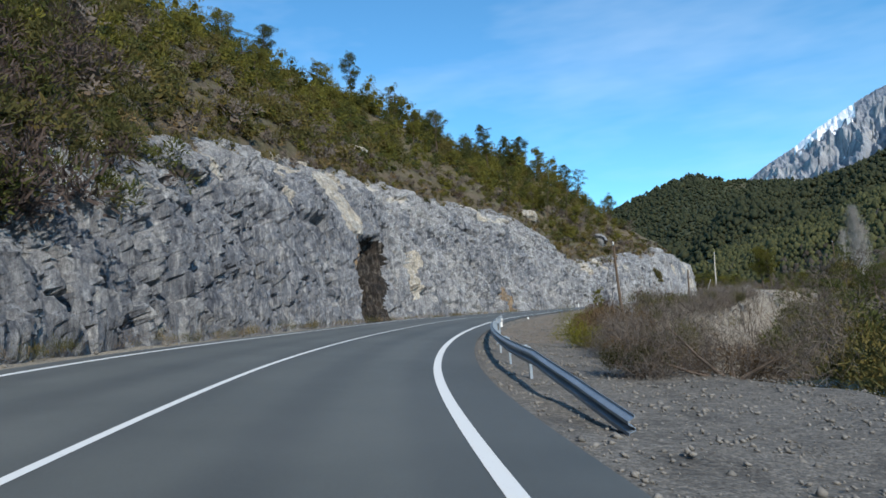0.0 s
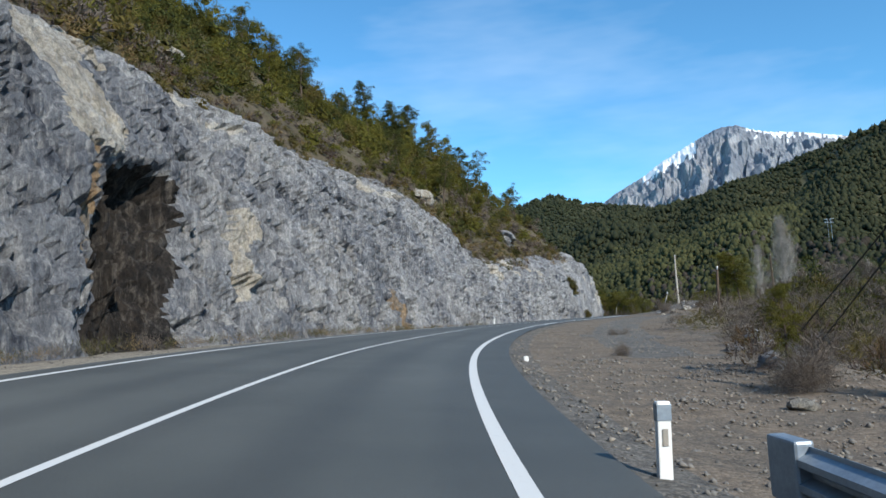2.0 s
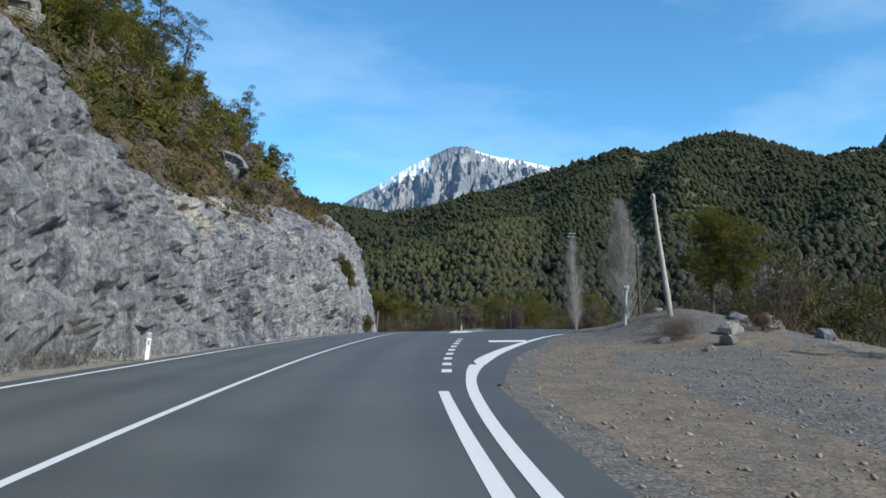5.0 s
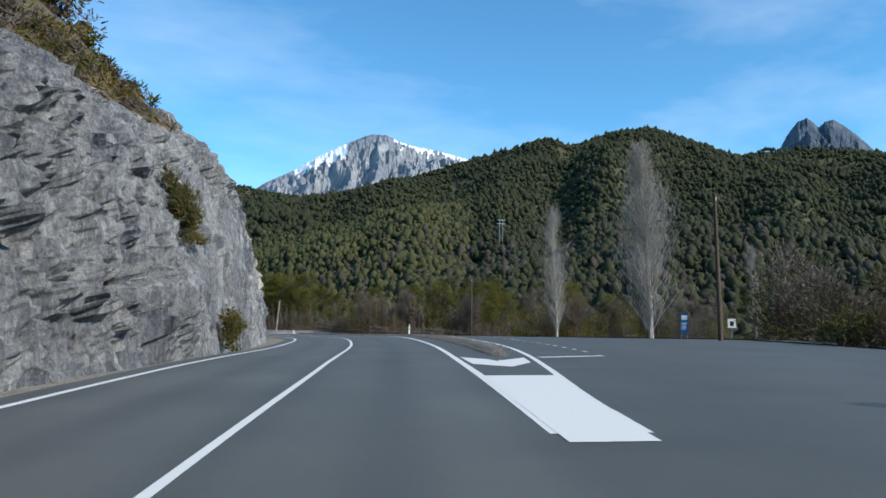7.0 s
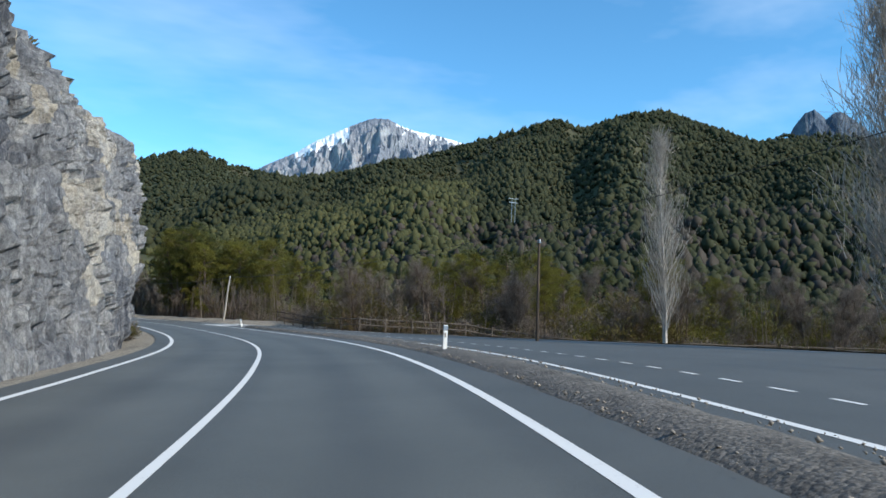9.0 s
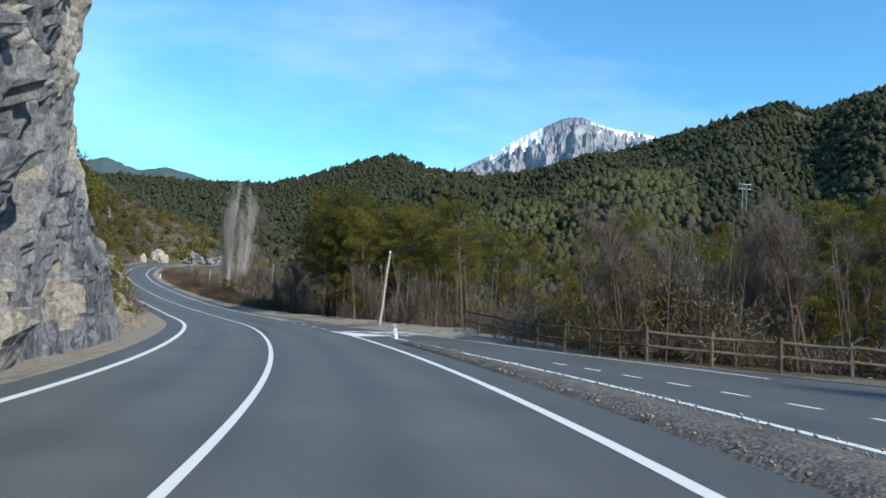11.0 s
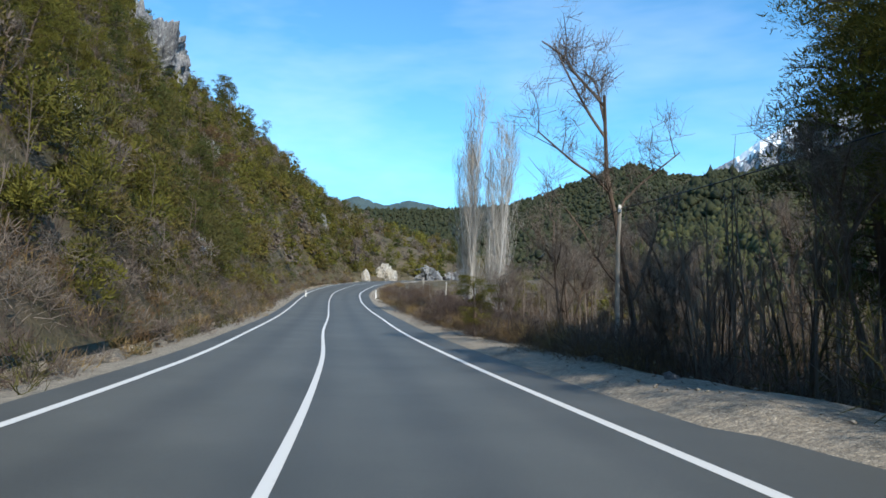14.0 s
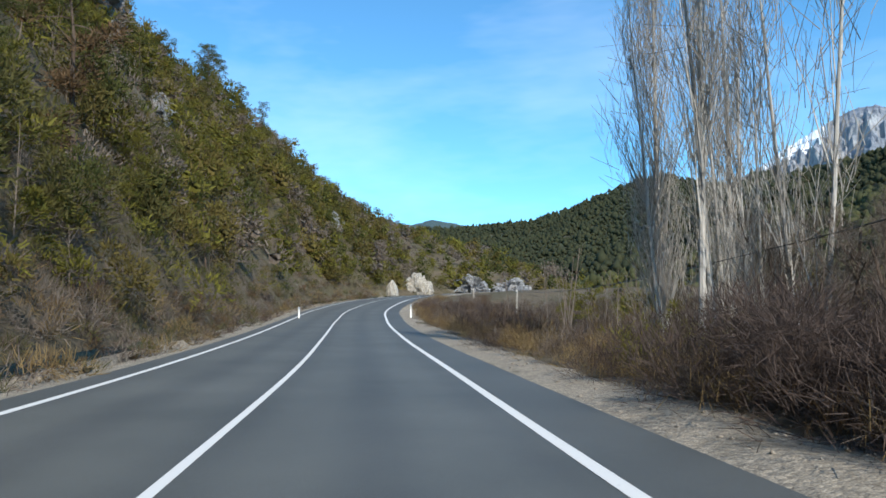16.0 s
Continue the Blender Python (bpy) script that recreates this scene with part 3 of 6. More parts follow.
# ---- ground beside the road ----
def cliff_base(k):
    return table(k, [(-3, 7.2), (0, 7.2), (2, 7.8), (3, 8.4), (5.6, 8.4), (6.5, 7.4), (7.5, 6.3), (8.5, 5.5), (10, 5.1), (11.5, 5.2), (12.2, 5.6), (12.4, 5.0), (13, 5.0), (14, 5.0), (16, 5.4), (19, 5.6), (25, 7)])


def cliff_top(k):
    return table(k, [(-3, 5.0), (0, 5.2), (1.2, 5.8), (1.6, 6.6), (2.1, 9.2), (2.6, 12.0), (3.05, 13.6), (3.5, 15.0), (4.6, 15.3), (5.3, 15.2), (6.1, 14.8), (6.4, 14.2), (6.65, 12.2), (7.05, 7.4), (7.6, 7.2), (8.2, 8.2), (8.8, 9.6), (9.4, 10.6), (10.1, 11.2), (10.6, 10.8), (11.4, 10.6), (12.15, 10.6), (12.3, 9.4), (12.45, 7.5), (12.65, 5.4), (12.9, 5.0), (13.5, 4.2), (14.1, 1.5), (14.5, 0.6), (15, 0.3), (25, 0.2)])


def cliff_lean(k):
    return table(k, [(-3, 0.35), (1, 0.38), (3, 0.5), (6, 0.5), (7.5, 0.45), (9, 0.34), (10.5, 0.24), (11.4, 0.16), (11.8, 0.02), (12.25, -0.04), (12.45, 0.2), (12.7, 0.5), (14, 0.8), (25, 1)])


def hill_rise(k, d):
    """Height of the slope above the cliff's top, d metres behind it."""
    s1 = table(k, [(-3, 0.9), (4, 0.93), (5.5, 0.9), (6.5, 0.93), (7.5, 0.96), (8.4, 0.9), (9, 0.86), (10, 0.76), (11, 0.62), (12.4, 0.8), (13, 1.4), (16, 1.58), (19.5, 1.6), (20.5, 1.42), (21.5, 1.15), (22, 1.0), (22.5, 0.72), (23.0, 0.52), (23.5, 0.4), (24.3, 0.25), (25, 0.1)])
    n1 = table(k, [(-3, 26), (9, 24), (12, 12), (13, 17), (14, 22), (16, 28), (19, 30), (20.6, 34), (21.1, 29), (21.5, 24), (21.9, 34), (22.2, 36), (22.8, 50), (25, 60)])
    s2 = s1 * table(k, [(-3, 0.5), (9, 0.4), (11.5, 0.1), (16, 0.1), (20, 0.4), (25, 0.5)])
    h = s1 * min(d, n1) + s2 * min(max(d - n1, 0), 25) + 0.2 * max(d - n1 - 25, 0)
    return h


def hill_point(k, d):
    b, t, l = cliff_base(k), cliff_top(k), cliff_lean(k)
    d += 0.9 if k < 12.5 else 0
    r = -(b + l * t + d)
    p = at(k, r, -0.3 + t + hill_rise(k, d))
    w = min(1, d / 6)
    p.z -= 1.6 * max(0, 1 - d / 4.5) if k < 12.5 else min(1.1, 0.3 * t) * max(0, 1 - d / 2.5)
    p.z += w * (1.6 * fbm(p.x * 0.07, p.y * 0.07, 1.5) + 0.5 * fbm(p.x * 0.3, p.y * 0.3, 7.1))
    return p


strip("verge_left", np.arange(ST_FIRST, ST_LAST - 0.05, 0.05), lambda k: np.linspace(-asphalt_left(k) + 0.05, -cliff_base(k) - 1.2, 9),
      lambda k, r: -0.015 - 0.3 * min(1, max(0, (-r - asphalt_left(k)) / 2.0)) + (0.05 * fbm(k * 17, r, 3.3) if -r > asphalt_left(k) + 0.2 else 0), SAND,
      label="strip of gravel and dirt at the foot of the rock", category="ground")

# rock cut along the road
def facet(x, y, z, seed):
    """Broken rock: each block has a level and a tilt of its own; also how near a joint lies."""
    w = Vector((x + seed, y - seed, z + 2 * seed))
    d, pts = noise.voronoi(w)
    c = pts[0]
    v = noise.cell_vector(Vector((math.floor(c.x) + 0.5, math.floor(c.y) + 0.5, math.floor(c.z) + 0.5)))
    return v.x - 0.5 + 0.9 * ((v.y - 0.5) * (w.x - c.x + w.y - c.y) + (v.z - 0.5) * (w.z - c.z)), d[1] - d[0], v.z


def bell(v, centre, half):
    return math.exp(-((v - centre) / half) ** 2)


CK = np.concatenate([np.arange(-3, -0.2, 0.03), np.arange(-0.2, 12.72, 0.0105)])
CV = np.linspace(0, 1, 88)
verts, feature = [], []
for k in CK:
    b, t, l = cliff_base(k), cliff_top(k), cliff_lean(k)
    ux, uy = heading(k)
    columns = table(k, [(3.0, 1), (4.2, 0.6), (5.2, 0.15), (8.4, 0), (9, 0.7), (10, 0.4), (12, 0.6)])
    for v in CV:
        h = min(v / 0.93, 1) * (t + 0.5) - 0.5
        back = max(0, v - 0.93) / 0.07 * 3.0
        u = max(h, 0) / t
        p = at(k, -(b + l * t * (0.35 * u + 0.65 * u * u) + back), h - 0.3 + back * 0.62)
        q = Vector((p.x, p.y, p.z))
        # blocks at four sizes between steep joints, ribs and ledges
        upright = 0.8 - 0.6 * columns
        warp = noise.noise((q.x * 0.5, q.y * 0.5, q.z * 0.5)) * 0.35
        big = noise.noise((q.x * 0.11, q.y * 0.11, q.z * 0.07)) * 1.9
        rib = (0.4 - abs(noise.noise((k * 10.0 + h * 0.25, q.z * 0.09, 4.0)))) * (0.8 + 1.4 * columns)
        f1, j1, g1 = facet(q.x * 0.27 + 0.12 * q.z + warp, q.y * 0.27 - 0.08 * q.z, q.z * 0.27 * upright, 3.0)
        f2, j2, g2 = facet(q.x * 0.72 - 0.2 * q.z + warp, q.y * 0.72 + 0.15 * q.z, q.z * 0.72 * upright, 11.0)
        f3, j3, g3 = facet(q.x * 1.7 + 0.4 * q.z, q.y * 1.7 - 0.3 * q.z + warp, q.z * 1.7 * upright, 23.0)
        fine = fbm(q.x * 1.3, q.y * 1.3, q.z * 0.9, 4) * 0.22 + 0.17 * noise.cell((q.x * 5.1 + 0.7 * q.z, q.y * 5.1, q.z * 4.1 * upright))
        joint = -0.4 * max(0, 1 - j1 / 0.10) - 0.22 * max(0, 1 - j2 / 0.12)
        slab = min(1, max(0, (k - 8.5) / 0.4)) * min(1, max(0, (10.3 - k) / 0.5)) * min(1, max(0, (8.5 - h) / 1.5))
        big *= 1 - 0.8 * bell(k, 8.6, 0.35)
        pale_slab = abs(k - 3.43 - 0.014 * (h - 8)) < 0.11 and 8.0 < h < 14.8
        out = big + rib * (1 - 0.6 * slab) + (1.4 * f1 + 0.85 * f2 + 0.6 * f3 + fine + joint) * (1 - 0.72 * slab) * (0.4 if pale_slab else 1)
        cleft = max(0, noise.noise((k * 9.0 + h * 0.10, h * 0.06, 21.0)) - 0.30) * (3.6 if k < 3.2 else 1.0)
        out -= cleft
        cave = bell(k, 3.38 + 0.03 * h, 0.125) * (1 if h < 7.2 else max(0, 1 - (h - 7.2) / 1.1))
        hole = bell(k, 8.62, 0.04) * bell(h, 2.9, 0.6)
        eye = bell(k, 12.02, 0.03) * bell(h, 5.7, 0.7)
        nook = bell(k, 5.36, 0.08) * bell(h, 4.6, 0.8)
        brow = bell(k, 11.95, 0.2) * min(1, max(0, (h - 3.6) / 0.5)) * max(0, min(1, (9.6 - h) / 2)) * 0.6
        block = bell(k, 3.12 + 0.035 * (h - 10), 0.13) * min(1, max(0, (h - 8.6) / 0.5)) * max(0, min(1, (13.6 - h) / 1.5))
        out += 2.1 * block + brow - 3.8 * cave - 3.6 * hole - 1.6 * eye - 1.7 * nook
        fade = min(1, max(0.15, (h + 0.5) / 1.5)) * min(1, (12.72 - k) / 0.1) * table(k, [(11.85, 1), (12.15, 0.5)])
        verts.append(p + Vector((uy, -ux, 0.25)) * out * 0.62 * fade)
        e = noise.noise((q.x * 0.6, q.y * 0.6, q.z * 0.5)) * 0.12
        m = 0
        # recesses get the near-black rock as painted shade
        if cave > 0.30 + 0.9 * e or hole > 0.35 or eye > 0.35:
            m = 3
        elif abs(k - 3.43 - 0.014 * (h - 8) + 0.4 * e) < 0.115 and 8.0 + 5 * e < h < 14.8:
            m = 1
        elif abs(k - 2.88 - 0.045 * (h - 9) + 0.4 * e) < 0.045 and 9 < h < 13.4:
            m = 1
        elif abs(k - 3.90 - 0.03 * (h - 2) + e * 0.5) < 0.05 and 2.2 < h < 7:
            m = 1
        elif abs(k - 3.23 - 0.018 * h + 0.4 * e) < 0.022 and 2.6 < h < 7.6:
            m = 2
        elif abs(k - 5.36 + 0.02 * (h - 2) + e * 0.35) < 0.085 and h < 3.8 + 4 * e:
            m = 2
        elif abs(k - 9.75 + e * 0.4) < 0.14 and 5.9 + 4 * e < h < 9.4 + 4 * e:
            m = 1
        elif block > 0.35:
            m = 4
        elif h > t - 1.2 + 9 * e and k < 8:
            m = 1 if noise.noise((k * 5, h * 0.4, 2)) > 0.32 else 0
        elif 10.6 < k < 12.5 and noise.noise((k * 9, h * 0.3, 9)) > (0.14 if h > 5 else 0.26):
            m = 1
        elif abs(k - 9.75 + e * 0.4) < 0.03 and 1.5 < h < 6:
            m = 2
        # more of the shade-coloured copy at low stations, where sun only grazes the face
        elif 0.75 * g1 + 0.35 * g2 + 0.5 * noise.noise((k * 2.6, h * 0.14, 31)) > table(k, [(0, 0.25), (2, 0.3), (2.8, 0.36), (3.6, 0.48), (4.4, 0.58), (5.4, 0.80), (8, 0.84), (10, 0.78), (12, 0.78)]) and h < t - 1 + 12 * e:
            m = 4
        feature.append(m)
F = grid_faces(len(CK), len(CV))
rock_face = mesh_object("rock_face", verts, F, ROCK, mats=[ROCK, ROCK_PALE, ROCK_OCHRE, ROCK_RECESS_SHADE, ROCK_BLUE_SHADE], index=np.array(feature)[F[:, 0]])
tagged(rock_face, "steep cut face of fractured grey limestone with pale and ochre stains", "rock face", kind="structure")

# slope above the rock cut, and the bank that follows it
HK = np.arange(-3, ST_LAST - 0.05, 0.12)
HD = np.concatenate([np.linspace(0.2, 30, 34), np.linspace(33, 130, 22)])
hillside = mesh_object("hillside", [hill_point(k, d) for k in HK for d in HD], grid_faces(len(HK), len(HD)), EARTH, smooth=True)
tagged(hillside, "steep brown hillside of earth, scree and scrub above the road", "hillside", kind="structure")
BK = np.concatenate([np.arange(12.55, 15.5, 0.014), np.arange(15.5, ST_LAST - 0.1, 0.03)])
BV = np.linspace(0, 1, 26)
verts = []
for k in BK:
    b, t, l = cliff_base(k), cliff_top(k), cliff_lean(k)
    ux, uy = heading(k)
    for v in BV:
        h = v * (t + 0.4) - 0.4
        p = at(k, -(b + l * max(h, 0)), h - 0.3)
        verts.append(p + Vector((uy, -ux, 0.3)) * (0.5 * fbm(p.x * 0.5, p.y * 0.5, p.z * 0.35) + 0.55 * facet(p.x * 0.8, p.y * 0.8, p.z * 0.5, 5.0)[0] + 0.3 * facet(p.x * 2, p.y * 2, p.z * 1.4, 9.0)[0]))
bank = mesh_object("earth_bank", verts, grid_faces(len(BK), len(BV)), CLAY)
tagged(bank, "pale clay cutting with loose scree at the road's edge", "earth bank", kind="structure")


def right_rise(k, r):
    """Ground level right of the road against the road's own plane."""
    e = asphalt_right(k) if not 5.8 < k < 14.5 else max(asphalt_right(k), table(k, SIDE))
    d = r - e
    flat = table(k, [(-3, 5), (0, 8), (1, 4.6), (2.3, 4.4), (3, 8), (4.5, 13), (6, 14), (7, 10), (8, 5), (12, 4), (13.3, 2.6), (15, 2.2), (17, 2.2), (20, 6), (25, 12)])
    drop = table(k, [(-3, 6), (2.5, 7), (5, 7.5), (6.8, 6), (7.6, 2), (8, 1.2), (12, 1.2), (13.5, 1.4), (16, 1.0), (19, 0.8), (25, 1)])
    run = table(k, [(-3, 7), (3, 6), (5, 5), (7, 6), (12, 10), (14, 2.5), (18, 4), (25, 8)])
    f = min(1, max(0, (d - flat) / run))
    h = -0.03 - 0.10 * min(1, max(0, d) / 1.0) - drop * f * f * (3 - 2 * f)
    mound = math.exp(-((k - 6.85) / 0.38) ** 2 - ((r - 14.2) / 3.6) ** 2)
    berm = min(1, max(0, (d - 0.1) / 0.7)) * table(k, [(12.6, 0), (13.1, 0.45), (14.5, 0.35), (17, 0.2), (20, 0)]) if k > 12.6 else 0
    return h + 1.3 * mound + berm


def right_point(k, r):
    p = at(k, r, right_rise(k, r))
    e = asphalt_right(k) if not 5.8 < k < 14.5 else max(asphalt_right(k), table(k, SIDE))
    w = min(1, max(0, (r - e) / 1.2))
    p.z += w * (0.10 * fbm(p.x * 0.45, p.y * 0.45, 2.2) + 0.03 * fbm(p.x * 1.7, p.y * 1.7, 5.0))
    return p


RK = np.arange(-3, ST_LAST - 0.05, 0.045)
verts, idx = [], []
RU = np.concatenate([np.linspace(0, 0.35, 22), np.linspace(0.38, 1, 18)])
for k in RK:
    e = asphalt_right(k) - 0.06 if not 5.8 < k < 14.5 else max(asphalt_right(k), table(k, SIDE)) - 0.1
    for u in RU:
        verts.append(right_point(k, e + u * 44))
        idx.append((k, u * 44))
F = grid_faces(len(RK), len(RU))
mi = []
for a in F[:, 0]:
    k, d = idx[a]
    q = noise.noise((k * 3.0, d * 0.25, 1.0)) * 3
    if 3.2 < k < 6.3 and 3.1 < d + 0.35 * q < table(k, [(3.2, 5.5), (4.2, 6.2), (5.2, 6.2), (6.3, 7)]):
        mi.append(3)
    elif 1.6 < k < 6.5 and d + q < 9 and d > 0.3:
        mi.append(0)
    elif 3.0 < k < 7.4 and d > 10:
        mi.append(5)
    elif k > 12.7 and d + 0.3 * q < table(k, [(12.7, 2.6), (15, 1.6), (16.4, 1.0), (20, 1.0)]):
        mi.append(4)
    elif d + q < table(k, [(-3, 9), (2, 8), (6.5, 12), (8, 3), (13, 2.4), (15, 1.3), (20, 0.9), (25, 2)]):
        mi.append(1)
    else:
        mi.append(2)
verge_right = mesh_object("verge_right", verts, F[:, ::-1], DIRT, mats=[DIRT, GRAVEL, EARTH, TRACK, SAND, CLAY], index=mi, smooth=True)
tagged(verge_right, "gravel and dirt verge that falls away to the valley", "ground", kind="structure")

# ---- the valley, the wooded hills and the mountains ----
EYE0 = Vector((0, 150, 4))
RIDGE_FAR = [(-180, 4), (-120, 5), (-60, 7), (-30, 7.5), (-24, 7.9), (-20.5, 7.7), (-13, 8.0), (-8.7, 8.4), (-6, 9.1), (-4, 9.8), (-1.1, 10.9), (0.8, 11.2), (3.2, 10.4), (5.4, 10.0), (9, 9.6), (14, 9), (60, 7), (120, 5), (180, 4)]
RIDGE_NEAR = [(-180, 3), (-60, 3), (-30, 3.2), (-12, 3.6), (-4, 4.4), (0, 6.2), (3, 8.6), (5.5, 9.9), (8.2, 9.9), (10.8, 10.6), (14.9, 11.4), (19.1, 12.3), (22.6, 13.4), (25.4, 14.1), (28.9, 14.6), (31, 14.5), (32.5, 15.0), (35, 15.6), (38.3, 15.3), (40.6, 14.4), (44.1, 12.9), (48, 13), (51.6, 12.7), (56, 12), (70, 10), (95, 8), (130, 6), (180, 3)]


def hill_height(phi, rho):
    """The valley's floor and its wooded sides, by bearing and distance."""
    near = math.radians(table(phi, RIDGE_NEAR) + 0.2)
    far = math.radians(table(phi, RIDGE_FAR) + 0.15)
    foot = table(phi, [(-180, 160), (-30, 330), (0, 300), (15, 170), (40, 130), (70, 130), (180, 160)])
    r1 = table(phi, [(-180, 900), (0, 760), (10, 900), (35, 960), (60, 900), (180, 900)])
    f = min(1.0, max(0.0, (rho - foot) / (r1 - foot)))
    h = math.tan(near) * r1 * (f ** 1.05) if rho <= r1 else math.tan(near) * r1 - (rho - r1) * 0.16
    r2 = 1650.0
    g = min(1.0, max(0.0, (rho - 520) / (r2 - 520)))
    h2 = math.tan(far) * r2 * (g ** 1.15) if rho <= r2 else math.tan(far) * r2 - (rho - r2) * 0.25
    x, y = rho * math.sin(math.radians(phi)), rho * math.cos(math.radians(phi))
    mid = 4 * f * (1 - f) if rho <= r1 else 0
    rough = (18 * fbm(x * 0.006, y * 0.006, 3.1) + 30 * mid * noise.noise((phi * 0.16, rho * 0.0022, 5.0))) * min(1, max(0, (rho - foot) / 150)) * (0.35 if f > 0.93 else 1)
    return max(max(h, h2) + rough, -60) - 5.5


PHI = np.concatenate([np.arange(-180, -30, 5.0), np.arange(-30, 62, 0.6), np.arange(62, 181, 5.0)])
RHO = np.concatenate([np.linspace(14, 140, 16), np.geomspace(160, 2000, 64), np.geomspace(2200, 4950, 6)])
verts = [EYE0 + Vector((r * math.sin(radians(p)), r * math.cos(radians(p)), -4 + 4 + hill_height(p, r) - 4)) for p in PHI for r in RHO]
ground = mesh_object("ground", verts, grid_faces(len(PHI), len(RHO))[:, ::-1], FOREST_FLOOR, smooth=True)
tagged(ground, "wooded valley floor and hills that reach the horizon", "ground", kind="structure")


def peak_mesh(name, profile, rho, depth, label, rough, snow_rule, rock):
    """A far mountain whose skyline follows bearing and elevation."""
    p0, p1 = profile[0][0], profile[-1][0]
    ph = np.linspace(p0, p1, 220)
    uu = np.linspace(0, 1, 56)
    vs, info = [], []
    for p in ph:
        top = math.tan(radians(table(p, profile))) * rho
        for u in uu:
            d = rho - depth * (1 - u)
            h = top * (0.16 + 0.84 * u ** 1.05)
            x, y = d * math.sin(radians(p)), d * math.cos(radians(p))
            ridged = noise.ridged_multi_fractal((p * 0.40 + u * 1.7, u * 4.2 - p * 0.12, 2.0), 0.95, 2.1, 6, 1.0, 2.0) - 1.1
            fine = fbm(p * 2.2, u * 14.0, 6.0, 5)
            w = min(1, 6 * (1 - u))
            h += rough * (0.8 * ridged + 0.5 * fine) * w + 0.16 * rough * fbm(p * 5, u * 9, 3) * (1 if u < 0.98 else 0.6)
            side = 0.3 * rough * noise.noise((p * 1.4, u * 2.2, 8.0)) * w
            vs.append(EYE0 + Vector((x + side, y - ridged * rough * 0.8 * w, h)))
            info.append((p, u, ridged + 0.5 * fine))
    f = grid_faces(len(ph), len(uu))[:, ::-1]
    ix = [snow_rule(*info[a]) for a in f[:, 0]]
    ob = mesh_object(name, vs, f, rock, mats=[rock, SNOW], index=ix)
    return tagged(ob, label, "mountain", kind="structure")


def snow_on_main(p, u, g):
    n = 0.6 * noise.noise((p * 2.2, u * 16, 1.0)) + 0.5 * noise.noise((p * 7, u * 40, 2.0)) - 0.25 * g
    if 8.0 < p < 12.2 and u > 0.91 - 0.012 * (p - 8) + 0.14 * n:
        return 1
    if 16.0 < p < 25 and u > 0.985 + 0.14 * n:
        return 1
    return 1 if u > 0.6 and n > 0.62 - 0.02 * max(0, 11 - p) else 0


MAIN = [(1.5, 7.0), (4.4, 9.5), (5.9, 10.5), (8.2, 11.65), (9.7, 12.65), (12.0, 13.8), (13.0, 14.25), (14.1, 14.68), (15.4, 14.7), (16.4, 14.2), (17.5, 13.9), (19.8, 13.5), (22.5, 12.8), (24.5, 12.0), (28, 11)]
TWIN = [(45.2, 11.8), (46.1, 12.9), (46.7, 13.9), (47.3, 14.6), (47.9, 14.8), (48.3, 14.45), (48.65, 14.05), (49.1, 14.4), (49.6, 14.5), (50.3, 13.95), (51.0, 13.3), (51.8, 12.4), (53, 11)]
peak_mesh("snowy_mountain", MAIN, 4150, 1500, "distant grey rock mountain with snow on its shoulders", 60, snow_on_main, PEAK_ROCK)
peak_mesh("twin_peaks", TWIN, 4000, 900, "distant bare twin rock peaks with blue haze in their colour", 35, lambda p, u, g: 0, PEAK_HAZE)
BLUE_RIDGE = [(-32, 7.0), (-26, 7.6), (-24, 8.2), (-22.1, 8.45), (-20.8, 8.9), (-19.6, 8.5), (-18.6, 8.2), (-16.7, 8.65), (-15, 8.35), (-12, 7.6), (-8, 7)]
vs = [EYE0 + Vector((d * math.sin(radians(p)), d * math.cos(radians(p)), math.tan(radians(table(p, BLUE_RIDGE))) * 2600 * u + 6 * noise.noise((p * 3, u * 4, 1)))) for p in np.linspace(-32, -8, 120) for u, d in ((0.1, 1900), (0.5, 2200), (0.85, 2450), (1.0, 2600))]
far_ridge = mesh_object("far_ridge", vs, grid_faces(120, 4)[:, ::-1], FAR_HAZE, smooth=True)
tagged(far_ridge, "wooded ridge on the horizon, tinted blue for haze", "hill", kind="structure")
# river below the road
vs = [at(k, r, 0) * 1.0 for k in np.arange(-3, 3.6, 0.2) for r in (16.0, 44.0)]
vs = [Vector((v.x, v.y, -4.2)) for v in vs]
river = mesh_object("river", vs, grid_faces(len(vs) // 2, 2)[:, ::-1], WATER)
tagged(river, "dark blue-green river in the valley below the road", "river", kind="structure")


# ---- plants: one mesh of each kind and shape, then copies ----
RNG = np.random.RandomState(11)


def blades(centres, size, per, width=0.32, up=0.0, spread=0.5, rng=None):
    """Small leaf blades or needle tufts scattered about centres, as loose quads."""
    rng = rng or RNG
    c = np.repeat(np.asarray(centres, float), per, axis=0)
    n = len(c)
    s = np.repeat(np.broadcast_to(np.asarray(size, float), (len(centres),)), per)[:, None]
    d = rng.normal(size=(n, 3))
    d[:, 2] += up * 2
    d /= np.linalg.norm(d, axis=1)[:, None]
    w = np.cross(d, rng.normal(size=(n, 3)))
    w /= np.linalg.norm(w, axis=1)[:, None] + 1e-9
    o = c + rng.normal(size=(n, 3)) * s * spread
    L = s * rng.uniform(0.6, 1.3, (n, 1))
    a = o - w * L * width * 0.5
    b = o + w * L * width * 0.5
    e = o + d * L
    v = np.stack([a, b, e + w * L * width * 0.3, e - w * L * width * 0.3], 1).reshape(-1, 3)
    f = np.arange(n * 4).reshape(n, 4)
    return v, f


